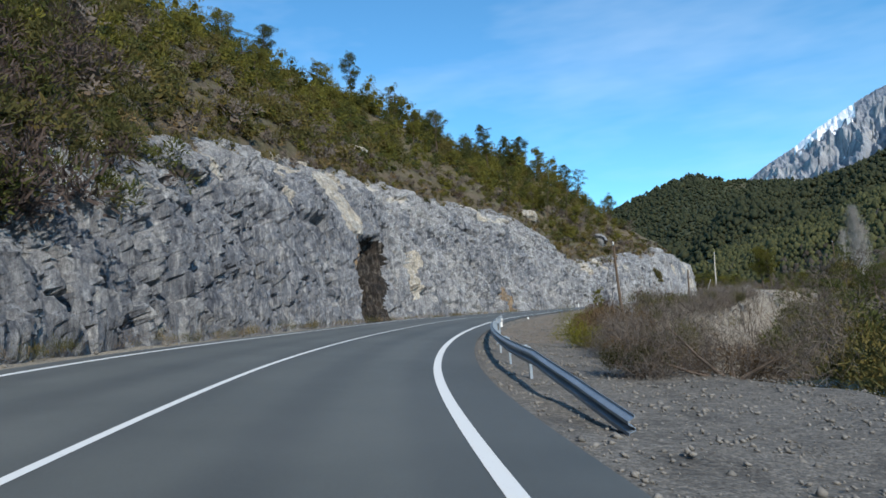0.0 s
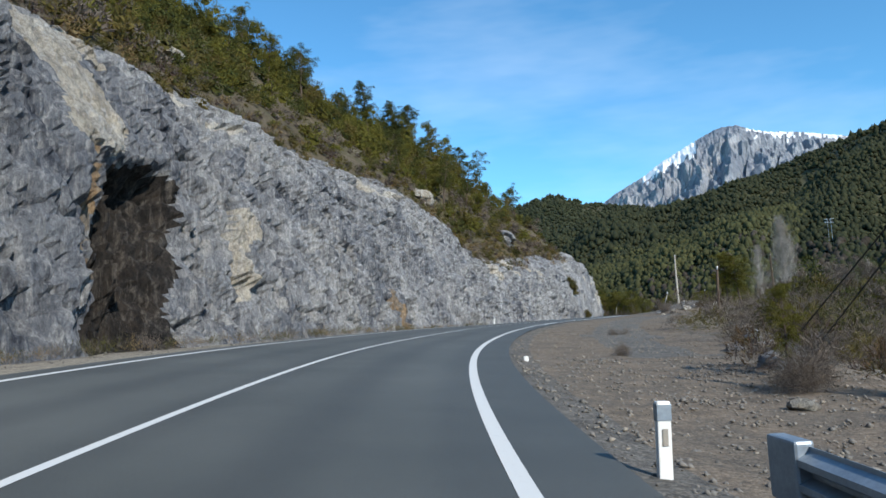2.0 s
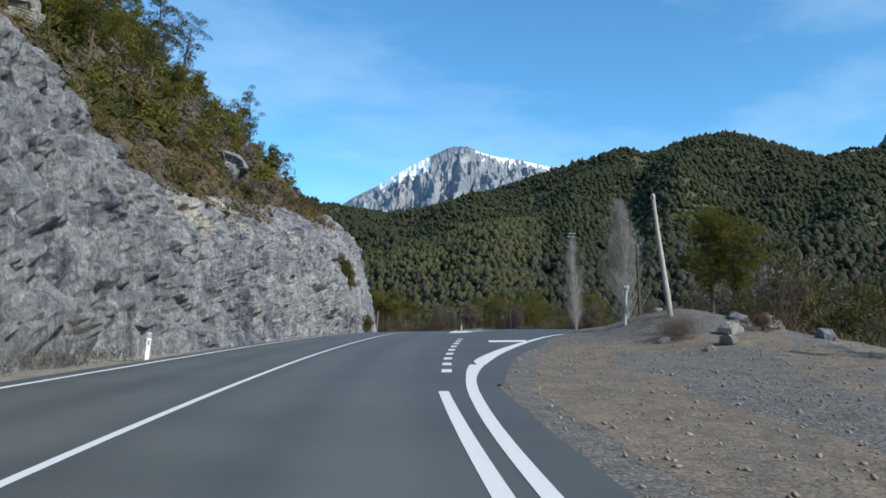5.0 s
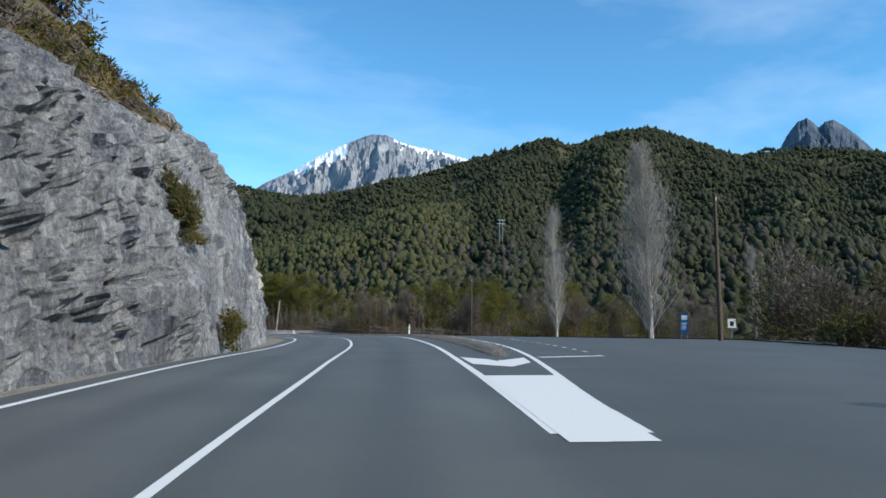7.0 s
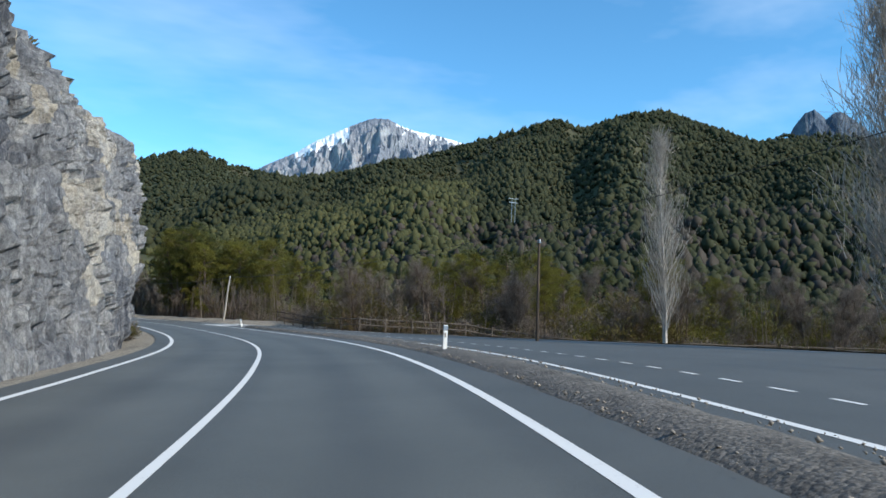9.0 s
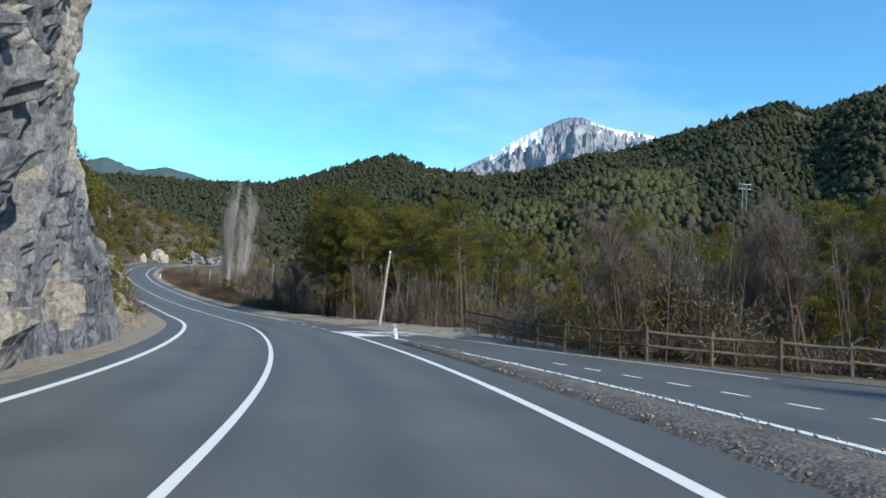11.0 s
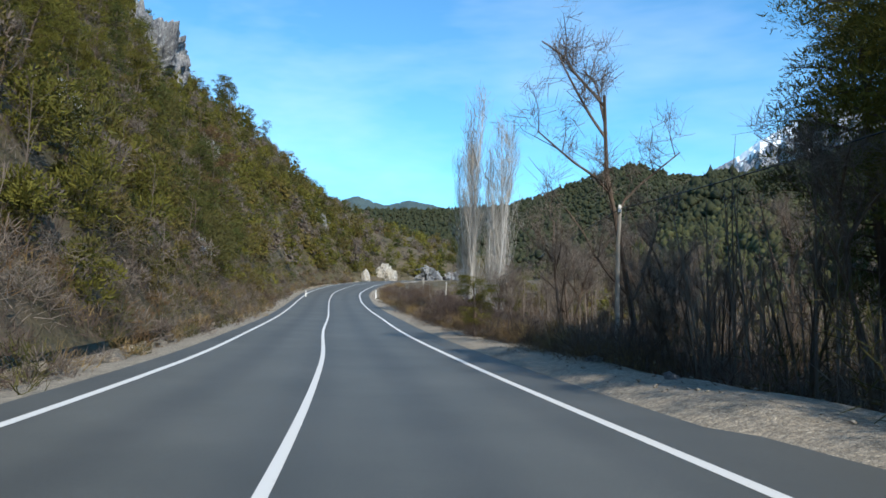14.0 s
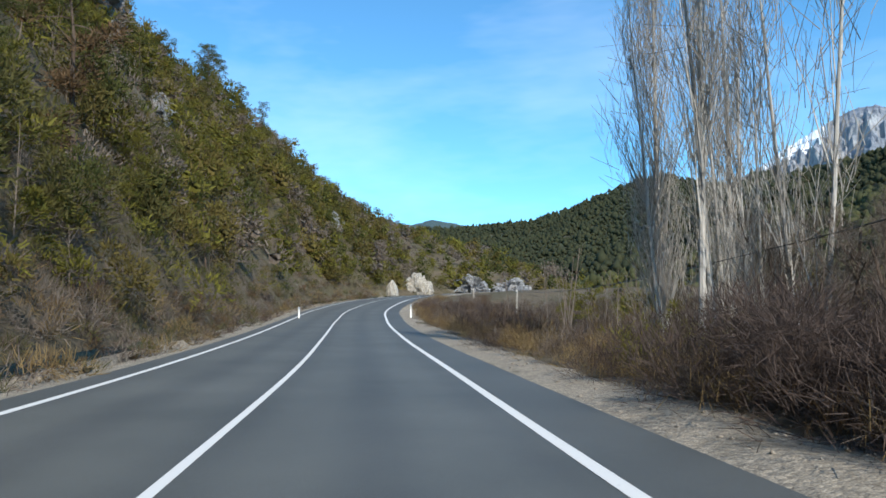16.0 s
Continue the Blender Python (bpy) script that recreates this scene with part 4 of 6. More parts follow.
def soup(name, pieces, mat, parent=None, label=""):
    """Loose quads joined into one mesh."""
    vs, fs, k = [], [], 0
    for v, f in pieces:
        vs.append(v)
        fs.append(f + k)
        k += len(v)
    v, f = np.concatenate(vs), np.concatenate(fs)
    me = bpy.data.meshes.new(name)
    me.vertices.add(len(v))
    me.vertices.foreach_set("co", v.astype(np.float32).ravel())
    q = f.shape[1]
    me.loops.add(f.size)
    me.loops.foreach_set("vertex_index", f.astype(np.int32).ravel())
    me.polygons.add(len(f))
    me.polygons.foreach_set("loop_start", np.arange(0, f.size, q, dtype=np.int32))
    me.polygons.foreach_set("loop_total", np.full(len(f), q, dtype=np.int32))
    me.materials.append(mat)
    me.update(calc_edges=True)
    me.validate()
    ob = new(name, me)
    if parent:
        ob.parent = parent
    if label:
        tagged(ob, label=label)
    return ob


ROUND_V = np.array([(x, y, z) for x in (-1, 1) for y in (-1, 1) for z in (-1, 1)] + [(2, 0, 0), (-2, 0, 0), (0, 2, 0), (0, -2, 0), (0, 0, 2), (0, 0, -2)], float)
ROUND_V[:8] *= 0.62
ROUND_V[8:] *= 0.5
ROUND_F = np.array([(a, 8 + p, b, 8 + q) for a in range(8) for b in range(a + 1, 8) for p in range(6) for q in range(p + 1, 6)
                    if np.allclose(ROUND_V[8 + p] * 1.24 + ROUND_V[8 + q] * 1.24, ROUND_V[a] + ROUND_V[b])])


def lobes(centres, radii, leaves, leaf, width, up=0.3, flat=0.8, core=0.3, rng=None):
    """Rounded masses of foliage: a shaded core under a shell of leaf tufts."""
    rng = rng or RNG
    c = np.asarray(centres, float)
    rad = np.asarray(radii, float)[:, None]
    sq = np.array([1, 1, flat])
    n = len(c)
    pieces = []
    if core:
        jit = 1 + rng.normal(size=(n, 14, 1)) * 0.13
        v = (ROUND_V[None] * jit * rad[:, :, None] * core * sq + c[:, None]).reshape(-1, 3)
        pieces.append((v, (ROUND_F[None] + 14 * np.arange(n)[:, None, None]).reshape(-1, 4)))
    u = rng.normal(size=(n * leaves, 3))
    u /= np.linalg.norm(u, axis=1)[:, None]
    u[:, 2] = np.where(u[:, 2] < -0.6, -u[:, 2], u[:, 2])
    R = np.repeat(rad, leaves, axis=0)
    o = np.repeat(c, leaves, axis=0) + u * R * sq * rng.uniform(0.5, 1.08, (len(u), 1))
    d = u + rng.normal(size=u.shape) * 0.55 + np.array([0, 0, up])
    d /= np.linalg.norm(d, axis=1)[:, None]
    w = np.cross(d, rng.normal(size=u.shape))
    w /= np.linalg.norm(w, axis=1)[:, None] + 1e-9
    L = leaf * R ** 0.5 * rng.uniform(0.6, 1.35, (len(u), 1))
    v = np.stack([o - w * L * width * 0.5, o + w * L * width * 0.5, o + d * L + w * L * width * 0.22, o + d * L - w * L * width * 0.22], 1).reshape(-1, 3)
    pieces.append((v, np.arange(len(v)).reshape(-1, 4)))
    return pieces


def limb_points(start, direction, length, bend, rng, n=4):
    pts, p, d = [Vector(start)], Vector(start), Vector(direction).normalized()
    for _ in range(n):
        d = (d + Vector(rng.normal(size=3)) * bend).normalized()
        p = p + d * (length / n)
        pts.append(p.copy())
    return pts


def limbwork(bm, mat, tree):
    """Limbs and branches too many to pick apart, joined."""
    ob = part("limbwork", bm, mat, tree)
    tagged(ob, kind="stuff")
    return ob


def make_pine(seed, height, crown_from, width, mat, label, fine=False, dense=False):
    """A pine: bent trunk, whorls of limbs, crown of needle tufts in loose tiers."""
    rng = np.random.RandomState(seed)
    tree = thing("pine_tree", label, "tree", group="pine trees")
    bm = bmesh.new()
    stem = bmesh.new()
    trunk = limb_points((0, 0, -0.3), (0, 0, 1), height + 0.1, 0.05, rng, 7)
    tube(stem, trunk, [0.02 * height * (1 - 0.85 * i / 7) for i in range(8)], 7)
    cs, sizes = [], []
    n = int(height * (4.6 if fine else 2.9))
    for i in range(n):
        u = crown_from + (1 - crown_from) * (i + rng.uniform(0, 0.9)) / n
        j = min(6, int(u * 7))
        base = trunk[j].lerp(trunk[j + 1], u * 7 - j) if u < 1 else trunk[-1]
        reach = width * (math.sin(math.pi * min(1, (1.02 - u) / (1 - crown_from)) ** 0.75) * 0.72 + 0.2) * rng.uniform(0.45, 1.1)
        a = rng.uniform(0, 2 * math.pi)
        pts = limb_points(base, (math.cos(a), math.sin(a), rng.uniform(-0.05, 0.5)), reach, 0.16, rng, 4)
        tube(bm, pts, [0.035 * (1 - 0.2 * q) * height / 8 for q in range(5)], 3, False)
        for q in ((4,) if not fine else (2, 3, 4) if reach > 1 else (3, 4)):
            cs.append(tuple(pts[q] + Vector(rng.normal(size=3)) * 0.08 * width))
            sizes.append(rng.uniform(0.17, 0.27) * width * (0.85 if fine else 1.25))
    cs.append(tuple(trunk[-1]))
    sizes.append(0.22 * width)
    part("trunk", stem, BARK, tree)
    limbwork(bm, BARK, tree)
    if dense:
        crown = lobes(cs, sizes, 170, 0.21, 0.22, 0.35, 0.62, 0, rng)
    elif fine:
        crown = lobes(cs, sizes, 210, 0.17, 0.18, 0.35, 0.62, 0, rng)
    else:
        crown = lobes(cs, sizes, 120, 0.24, 0.27, 0.35, 0.66, 0.2, rng)
    soup("crown", crown, mat, tree)
    return tree


def make_bare(seed, height, spread, upright, mat_bark, mat_twig, name, label, stems=1, group="bare trees"):
    """A leafless tree: trunk, forking limbs and fine twigs."""
    rng = np.random.RandomState(seed)
    tree = thing(name, label, "tree", group=group)
    bm, trunk_bm = bmesh.new(), bmesh.new()
    tips = []

    def grow(p, d, length, rad, level):
        pts = limb_points(p, d, length, 0.09 + 0.05 * level, rng, 4)
        pick = pts if level < 2 else pts[::2]
        tube(bm if level else trunk_bm, pick, [rad * (1 - 0.14 * q * (1 if level < 2 else 2)) for q in range(len(pick))], 6 if level == 0 else 4 if level == 1 else 3, False)
        if level >= 3:
            tips.append((pts[-1], (pts[-1] - pts[-2]).normalized(), length))
            return
        n = [8, 4, 3][level] if stems < 4 else [5, 3, 2][level]
        for i in range(n):
            u = rng.uniform(0.25 if level == 0 and not upright else 0.12, 1.0)
            j = min(3, int(u * 4))
            base = pts[j].lerp(pts[j + 1], u * 4 - j)
            a = rng.uniform(0, 2 * math.pi)
            side = Vector((math.cos(a), math.sin(a), 0))
            main = (pts[j + 1] - pts[j]).normalized()
            lift = spread if not upright else 0.26
            nd = main * (1 - lift) + side * lift + Vector((0, 0, 0.35 if not upright else 0.8))
            grow(base, nd, length * rng.uniform(0.32, 0.5) * (1.15 - 0.5 * u if level == 0 else 1), rad * 0.42, level + 1)

    for s in range(stems):
        off = Vector((rng.normal() * 0.35, rng.normal() * 0.35, -0.3)) if stems > 1 else Vector((0, 0, -0.3))
        tilt = Vector((rng.normal() * 0.12, rng.normal() * 0.12, 1)) if stems > 1 else Vector((rng.normal() * 0.04, rng.normal() * 0.04, 1))
        grow(off, tilt, height * rng.uniform(0.75, 1.0), 0.0115 * height, 0)
    part("trunk", trunk_bm, mat_bark, tree)
    limbwork(bm, mat_bark, tree)
    v = []
    for p, d, L in tips:
        for _ in range(6):
            v.append((tuple(p - d * L * rng.uniform(0, 0.8))))
    soup("branchwork", [blades(v, 0.46 * height / 8, 4, 0.022, 0.35 if not upright else 1.1, 0.2, rng)], mat_twig, tree)
    return tree


def make_bush(seed, size, mat, label, name="bush", per=7, n=150, up=0.25, width=0.3, blade=0.16, stems=True, flat=0.75, group="roadside bushes"):
    """A shrub of many small leaves round a few stems, uneven in outline."""
    rng = np.random.RandomState(seed)
    b = thing(name, label, "bush", group=group)
    bm = bmesh.new()
    cs = []
    lobes = [(rng.normal(size=3) * np.array([0.45, 0.45, 0.22]) * size + np.array([0, 0, size * flat * 0.6]), rng.uniform(0.3, 0.55) * size) for _ in range(6)]
    for c, r in lobes:
        tube(bm, limb_points((0, 0, -0.1), Vector(c) - Vector((0, 0, -0.1)), float(np.linalg.norm(c)), 0.12, rng, 4), [0.03 * size * (1 - 0.18 * q) for q in range(5)], 4, False)
        for _ in range(n // 6):
            q = rng.normal(size=3)
            q = q / np.linalg.norm(q) * r * rng.uniform(0.45, 1.05)
            p = c + q * np.array([1, 1, flat])
            p[2] = max(p[2], 0.02)
            cs.append(p)
    part("stem", bm, BARK, b)
    soup("foliage", [blades(cs, blade * size * 0.38, per * 5, width * 0.8, up, 1.3, rng)], mat, b)
    return b


def make_poplar(seed, height, stems, width, label, dense=1.0, spread=0.45):
    """A columnar leafless poplar: straight pale stems wrapped in steep fine branches."""
    rng = np.random.RandomState(seed)
    tree = thing("poplar", label, "tree", group="poplars")
    tips = []
    for s in range(stems):
        bm = bmesh.new()
        lean = Vector((rng.normal() * 0.035, rng.normal() * 0.035, 1)) if stems > 1 else Vector((0.01, 0.01, 1))
        h = height * (1 if s == 0 else rng.uniform(0.55, 0.95))
        base = Vector((rng.normal() * spread, rng.normal() * spread, -0.3)) if stems > 1 else Vector((0, 0, -0.3))
        pts = limb_points(base, lean, h, 0.02, rng, 8)
        stem = bmesh.new()
        tube(stem, pts, [(0.0062 if stems > 1 else 0.0105) * h * (1 - 0.115 * q) for q in range(9)], 7)
        for _ in range(int(h * dense * (6.5 if stems < 3 else 2.6))):
            u = rng.uniform(0.07, 0.97)
            j = min(7, int(u * 8))
            p = pts[j].lerp(pts[j + 1], u * 8 - j)
            a = rng.uniform(0, 2 * math.pi)
            lens = math.sin(math.pi * min(1, u * 0.9 + 0.12)) ** 0.6
            L = h * 0.24 * lens * rng.uniform(0.55, 1.1) * (1.15 - 0.75 * u) + 0.5
            q = limb_points(p, Vector((math.cos(a) * width * lens, math.sin(a) * width * lens, 1)), L, 0.07, rng, 3)
            tube(bm, q, [0.026 * (1.2 - u) * h / 14 * (1 - 0.28 * w) + 0.004 for w in range(4)], 3, False)
            for w in (1, 2, 3):
                for _ in range(3):
                    tips.append(tuple(q[w] + Vector(rng.normal(size=3)) * 0.15))
        part("trunk", stem, BARK_PALE, tree)
        limbwork(bm, BARK_PALE, tree)
    soup("branchwork", [blades(tips, 0.85 * height / 14, 3, 0.017, 1.5, 0.18, rng)], TWIG_PALE, tree)
    return tree


HOME = Matrix.Translation((400, -600, -40))     # first of each shape stands far off behind the hills until it is set
PINES = [make_pine(21 + i, h, c, w, m, l) for i, (h, c, w, m, l) in enumerate((
    (7.5, 0.30, 2.1, PINE, "dark green pine with an open crown"),
    (6.0, 0.18, 2.0, PINE_YELLOW, "yellow-green pine in full sunlight"),
    (9.0, 0.42, 2.4, PINE, "tall pine with a bare lower trunk"),
    (5.0, 0.10, 1.7, PINE_YELLOW, "small bushy yellow-green pine"),
    (10.5, 0.25, 2.9, PINE, "large dark pine with spreading limbs")))]
NEAR_PINES = [make_pine(28, 10.5, 0.28, 3.0, PINE, "large dark pine with spreading limbs", True),
              make_pine(29, 9.0, 0.2, 2.6, PINE_YELLOW, "tall yellow-green pine at the wood's edge", True),
              make_pine(31, 10.0, 0.45, 3.0, PINE_YELLOW, "yellow-green pine with a bare lower trunk", True),
              make_pine(30, 11.5, 0.4, 2.7, PINE, "tall pine with a bare lower trunk", True)]
RIDGE_PINES = [make_pine(34, 10.5, 0.28, 3.0, PINE, "dark pine on the ridge above the rock", True, True),
               make_pine(35, 9.0, 0.2, 2.6, PINE_YELLOW, "sunlit yellow-green pine above the rock", True, True),
               make_pine(36, 10.0, 0.4, 3.0, PINE_YELLOW, "yellow-green pine with a rounded crown", True, True),
               make_pine(37, 11.0, 0.35, 2.7, PINE, "tall dark pine on the ridge", True, True)]
BARES = [make_bare(41, 8, 0.55, False, BARK, TWIG, "bare_tree", "leafless grey-brown deciduous tree"),
         make_bare(42, 6, 0.5, False, BARK, TWIG, "bare_tree", "small leafless tree with two grey-brown stems", 2),
         make_bare(43, 9.5, 0.5, False, BARK, TWIG, "bare_tree", "tall leafless tree with crooked limbs"),
         make_bare(44, 4.5, 0.4, False, BARK, TWIG, "bare_tree", "clump of thin leafless saplings", 5)]
POPLARS = [make_poplar(51, 15, 1, 0.42, "leafless columnar poplar with a pale trunk", 1.7),
           make_poplar(52, 11, 1, 0.30, "slim leafless poplar with upright branches", 1.5),
           make_poplar(53, 17, 5, 0.17, "group of white poplar stems with bare branches", 0.6, 0.85)]
BUSHES = {
    "green": make_bush(61, 1.2, SHRUB, "dull green roadside shrub"),
    "broom": make_bush(62, 1.0, BROOM, "bright yellow-green broom bush", up=0.8, width=0.14, blade=0.26),
    "russet": make_bush(63, 1.1, RUSSET, "russet brown withered bush"),
    "twig": make_bush(64, 1.3, TWIG, "tangled leafless brown bramble", up=0.5, width=0.04, blade=0.42, per=11),
    "grass": make_bush(65, 0.6, GRASS, "tuft of dry yellow grass", name="grass_tuft", up=1.6, width=0.05, blade=0.8, flat=0.25, n=60, group="grass tufts"),
}
for ob in (*PINES, *NEAR_PINES, *RIDGE_PINES, *BARES, *POPLARS, *BUSHES.values()):
    ob.matrix_basis = HOME
USED = set()


def plant(proto, place, scale=1.0, turn=None, label=""):
    """Set a plant; the first use moves the original, later ones copy it."""
    turn = RNG.uniform(0, 360) if turn is None else turn
    s = (scale, scale, scale * RNG.uniform(0.92, 1.1))
    m = Matrix.LocRotScale(Vector(place), Euler((RNG.normal() * 0.03, RNG.normal() * 0.03, radians(turn))), s)
    if proto.name not in USED:
        USED.add(proto.name)
        proto.matrix_basis = m
        ob = proto
    else:
        ob = copy_thing(proto, Matrix.Identity(4))
        ob.matrix_basis = m
    if label:
        ob["label"] = label
    return ob


# pines on the slope above the rock
for _ in range(14):
    k = RNG.uniform(-0.3, 9.1)
    d = RNG.uniform(7, 30)
    plant(PINES[RNG.choice([0, 1, 1, 3, 1, 2])], hill_point(k, d), RNG.uniform(0.55, 0.9))
for k, d, s, i in ((5.55, 12, 0.8, 2), (6.0, 17, 0.8, 0), (6.4, 15, 0.85, 2), (6.95, 10, 0.75, 2), (7.4, 11, 0.9, 1), (7.9, 9, 0.85, 2), (8.5, 9, 0.7, 1), (8.8, 13, 0.8, 2), (9.2, 8, 0.75, 0), (0.6, 6, 0.9, 0), (1.0, 9, 1.0, 4), (0.2, 9, 1.0, 0), (1.5, 7, 0.8, 1)):
    plant(PINES[i], hill_point(k, d), s)
for k, d, s, i in ((10.1, 12.5, 0.66, 0), (7.7, 9.5, 0.55, 1), (7.85, 7.0, 0.45, 2), (7.55, 11, 0.55, 2), (9.2, 21, 0.7, 1), (8.9, 22, 0.75, 2), (8.4, 23, 0.75, 0), (8.1, 22, 0.7, 3), (7.6, 23, 0.8, 3), (7.2, 24, 0.7, 1), (6.8, 23, 0.75, 2), (6.3, 23, 0.7, 1), (5.9, 24, 0.75, 3), (5.4, 23, 0.7, 1), (4.9, 24, 0.8, 0), (4.4, 22, 0.7, 2), (9.6, 20, 0.7, 0), (5.1, 12, 0.55, 1), (4.2, 14, 0.6, 2), (6.1, 15, 0.6, 2)):
    plant(RIDGE_PINES[i], hill_point(k, d), s)
for _ in range(6):
    plant(PINES[RNG.choice([0, 1, 1, 2, 4])], hill_point(RNG.uniform(2.6, 8.8), RNG.uniform(19, 26)), RNG.uniform(0.7, 0.95))
# woods on the slope past the cutting
for _ in range(66):
    plant(PINES[RNG.choice([1, 3, 3, 0, 1])], hill_point(RNG.uniform(15.0, 21.5), 1.5 + 20 * RNG.rand()), RNG.uniform(0.45, 0.8))
for _ in range(26):
    plant(NEAR_PINES[RNG.choice([0, 1, 1])], hill_point(RNG.uniform(13.3, 18.5), 3 + 16 * RNG.rand()), RNG.uniform(0.35, 0.6))
for k, d, s in ((13.05, 6, 0.8), (13.2, 3, 0.65), (13.4, 5, 0.75), (13.6, 6, 0.7), (13.9, 9, 0.75)):
    plant(RIDGE_PINES[0], hill_point(k, d), s)
for _ in range(30):
    k = RNG.uniform(13.2, 22.6)
    d = 2.0 + 34 * RNG.rand()
    q = RNG.rand()
    p = hill_point(k, d)
    if q < 0.74:
        plant(PINES[RNG.choice([0, 1, 1, 3, 3])], p, RNG.uniform(0.55, 0.9))
    else:
        plant(BARES[RNG.choice([0, 1, 3])], p, RNG.uniform(0.45, 0.75))
RUSTY = make_pine(33, 6.5, 0.15, 1.7, RUSSET, "dead pine with rust-red needles")
RUSTY.matrix_basis = Matrix.Translation(hill_point(17.75, 4.0)) @ Matrix.Scale(1.3, 4)
for k, d, s, i in ((21.9, 35, 0.75, 2), (22.0, 38, 0.8, 2), (22.1, 36, 0.7, 0), (21.8, 33, 0.8, 2), (22.0, 32, 0.7, 0), (21.0, 30, 0.8, 2), (22.2, 34, 0.7, 2), (21.85, 37, 0.9, 2)):
    plant(PINES[i], hill_point(k, d), s)


def scrub(name, count, place, mats, label, lo, hi, per, blade, category="scrub", up=0.3, width=0.28, lumps=9):
    """Low plants too many to count: one mesh for each tone."""
    blade, per, width = blade * 0.55, per * 2 + 2, width * 0.8
    for mi, m in enumerate(mats):
        cs, ss = [], []
        for _ in range(count // len(mats)):
            p = place()
            s = RNG.uniform(lo, hi)
            for _ in range(lumps):
                o = RNG.normal(size=3) * np.array([0.42, 0.42, 0.22]) * s
                cs.append((p.x + o[0], p.y + o[1], p.z + 0.30 * s + abs(o[2])))
                ss.append(blade * s)
        ob = soup(name, [blades(cs, ss, per, width, up, 0.9)], m)
        tagged(ob, label, category, kind="stuff")


def clumps(name, count, place, mats, label, lo, hi, leaves=56, leaf=0.36, width=0.42, tall=0.9, n=3, category="scrub", up=0.3, core=0.4):
    """Shrubs and young trees too many to count, each of a few rounded masses: one mesh for each tone."""
    for m in mats:
        cs, rs = [], []
        for _ in range(count // len(mats)):
            p = place()
            s = lo * (hi / lo) ** RNG.rand()
            h = tall * RNG.uniform(0.6, 1.35)
            for i in range(n):
                o = RNG.normal(size=2) * 0.30 * s
                z = h * s * (0.15 + 0.75 * i / n)
                r = s * RNG.uniform(0.30, 0.46) * (1.15 - 0.45 * i / n)
                cs.append((p.x + o[0] * (1.2 - 0.7 * i / n), p.y + o[1] * (1.2 - 0.7 * i / n), p.z + z))
                rs.append(r)
        ob = soup(name, lobes(cs, rs, leaves, leaf, width, up, 0.85, core), m)
        tagged(ob, label, category, kind="stuff")


clumps("hillside_wood", 260, lambda: hill_point(RNG.uniform(0.5, 9.0), 8 + 20 * RNG.rand()), [PINE_YELLOW, OLIVE, PINE_YELLOW, PINE], "dense young pines on the slope above the rock", 1.6, 2.6, 86, 0.29, 0.3, 1.75, 6, "young trees", 0.4)
clumps("hillside_wood", 110, lambda: hill_point(RNG.uniform(3.0, 9.2), 19 + 7 * RNG.rand()), [PINE_YELLOW, PINE, PINE_YELLOW], "rounded pines along the ridge", 2.2, 3.4, 90, 0.29, 0.3, 1.9, 7, "young trees", 0.4)
clumps("hillside_wood", 190, lambda: hill_point(RNG.uniform(15.4, 18.4), 1.5 + 32 * RNG.rand()), [PINE_YELLOW, OLIVE, PINE, PINE_YELLOW, SHRUB, TWIG], "dense young pines and bare trees on a steep slope", 1.5, 2.6, 150, 0.24, 0.26, 2.0, 6, "young trees", 0.5, 0)
clumps("hillside_wood", 330, lambda: hill_point(RNG.uniform(18.2, 22.6), 1.5 + 34 * RNG.rand()), [PINE_YELLOW, OLIVE, PINE, PINE_YELLOW, SHRUB, TWIG], "dense young pines and bare trees on a steep slope", 1.6, 2.8, 60, 0.36, 0.34, 2.0, 6, "young trees", 0.5)
clumps("hillside_wood", 130, lambda: hill_point(RNG.uniform(13.0, 16.2), 8 + 26 * RNG.rand()), [PINE, OLIVE, PINE_YELLOW, SHRUB], "dense young pines on a steep slope", 1.6, 2.8, 110, 0.3, 0.32, 2.0, 6, "young trees", 0.5, 0)
SLOPE = [PINE_YELLOW, OLIVE, SHRUB, PINE_YELLOW, TWIG, PINE]
clumps("hillside_scrub", 980, lambda: hill_point(RNG.uniform(-0.6, 9.5), 4 + 27 * RNG.rand()), SLOPE, "dense olive and yellow-green scrub on a rocky slope", 1.3, 2.8, leaves=76, leaf=0.3, width=0.34, tall=1.15)
clumps("hillside_scrub", 300, lambda: hill_point(RNG.uniform(-0.6, 4.5), 1.5 + 15 * RNG.rand()), [SHRUB, TWIG, OLIVE, PINE_YELLOW, TWIG, SHRUB], "dense brown and olive scrub above the rock", 1.3, 2.6, tall=1.0)
clumps("hillside_scrub", 260, lambda: hill_point(RNG.uniform(4, 12.4), 26 + 70 * RNG.rand() ** 1.2), SLOPE, "dense olive and yellow-green scrub on a rocky slope", 2.6, 4.6, tall=1.0)
clumps("hillside_scrub", 640, lambda: hill_point(RNG.uniform(-0.6, 9.6), 0.8 + 8 * RNG.rand()), [SHRUB, OLIVE, PINE_YELLOW, TWIG], "low brown and green scrub along the rock's edge", 0.5, 1.3, tall=0.7, n=3, leaves=40, width=0.36)
clumps("hillside_scrub", 260, lambda: hill_point(RNG.uniform(-0.9, 2.2), -1.3 + 10 * RNG.rand()), [SHRUB, TWIG_DARK, PINE, TWIG_DARK, SHRUB], "tall dark shrubs that overhang the rock", 1.6, 3.0, leaves=110, leaf=0.3, width=0.28, tall=1.2, n=4, core=0)
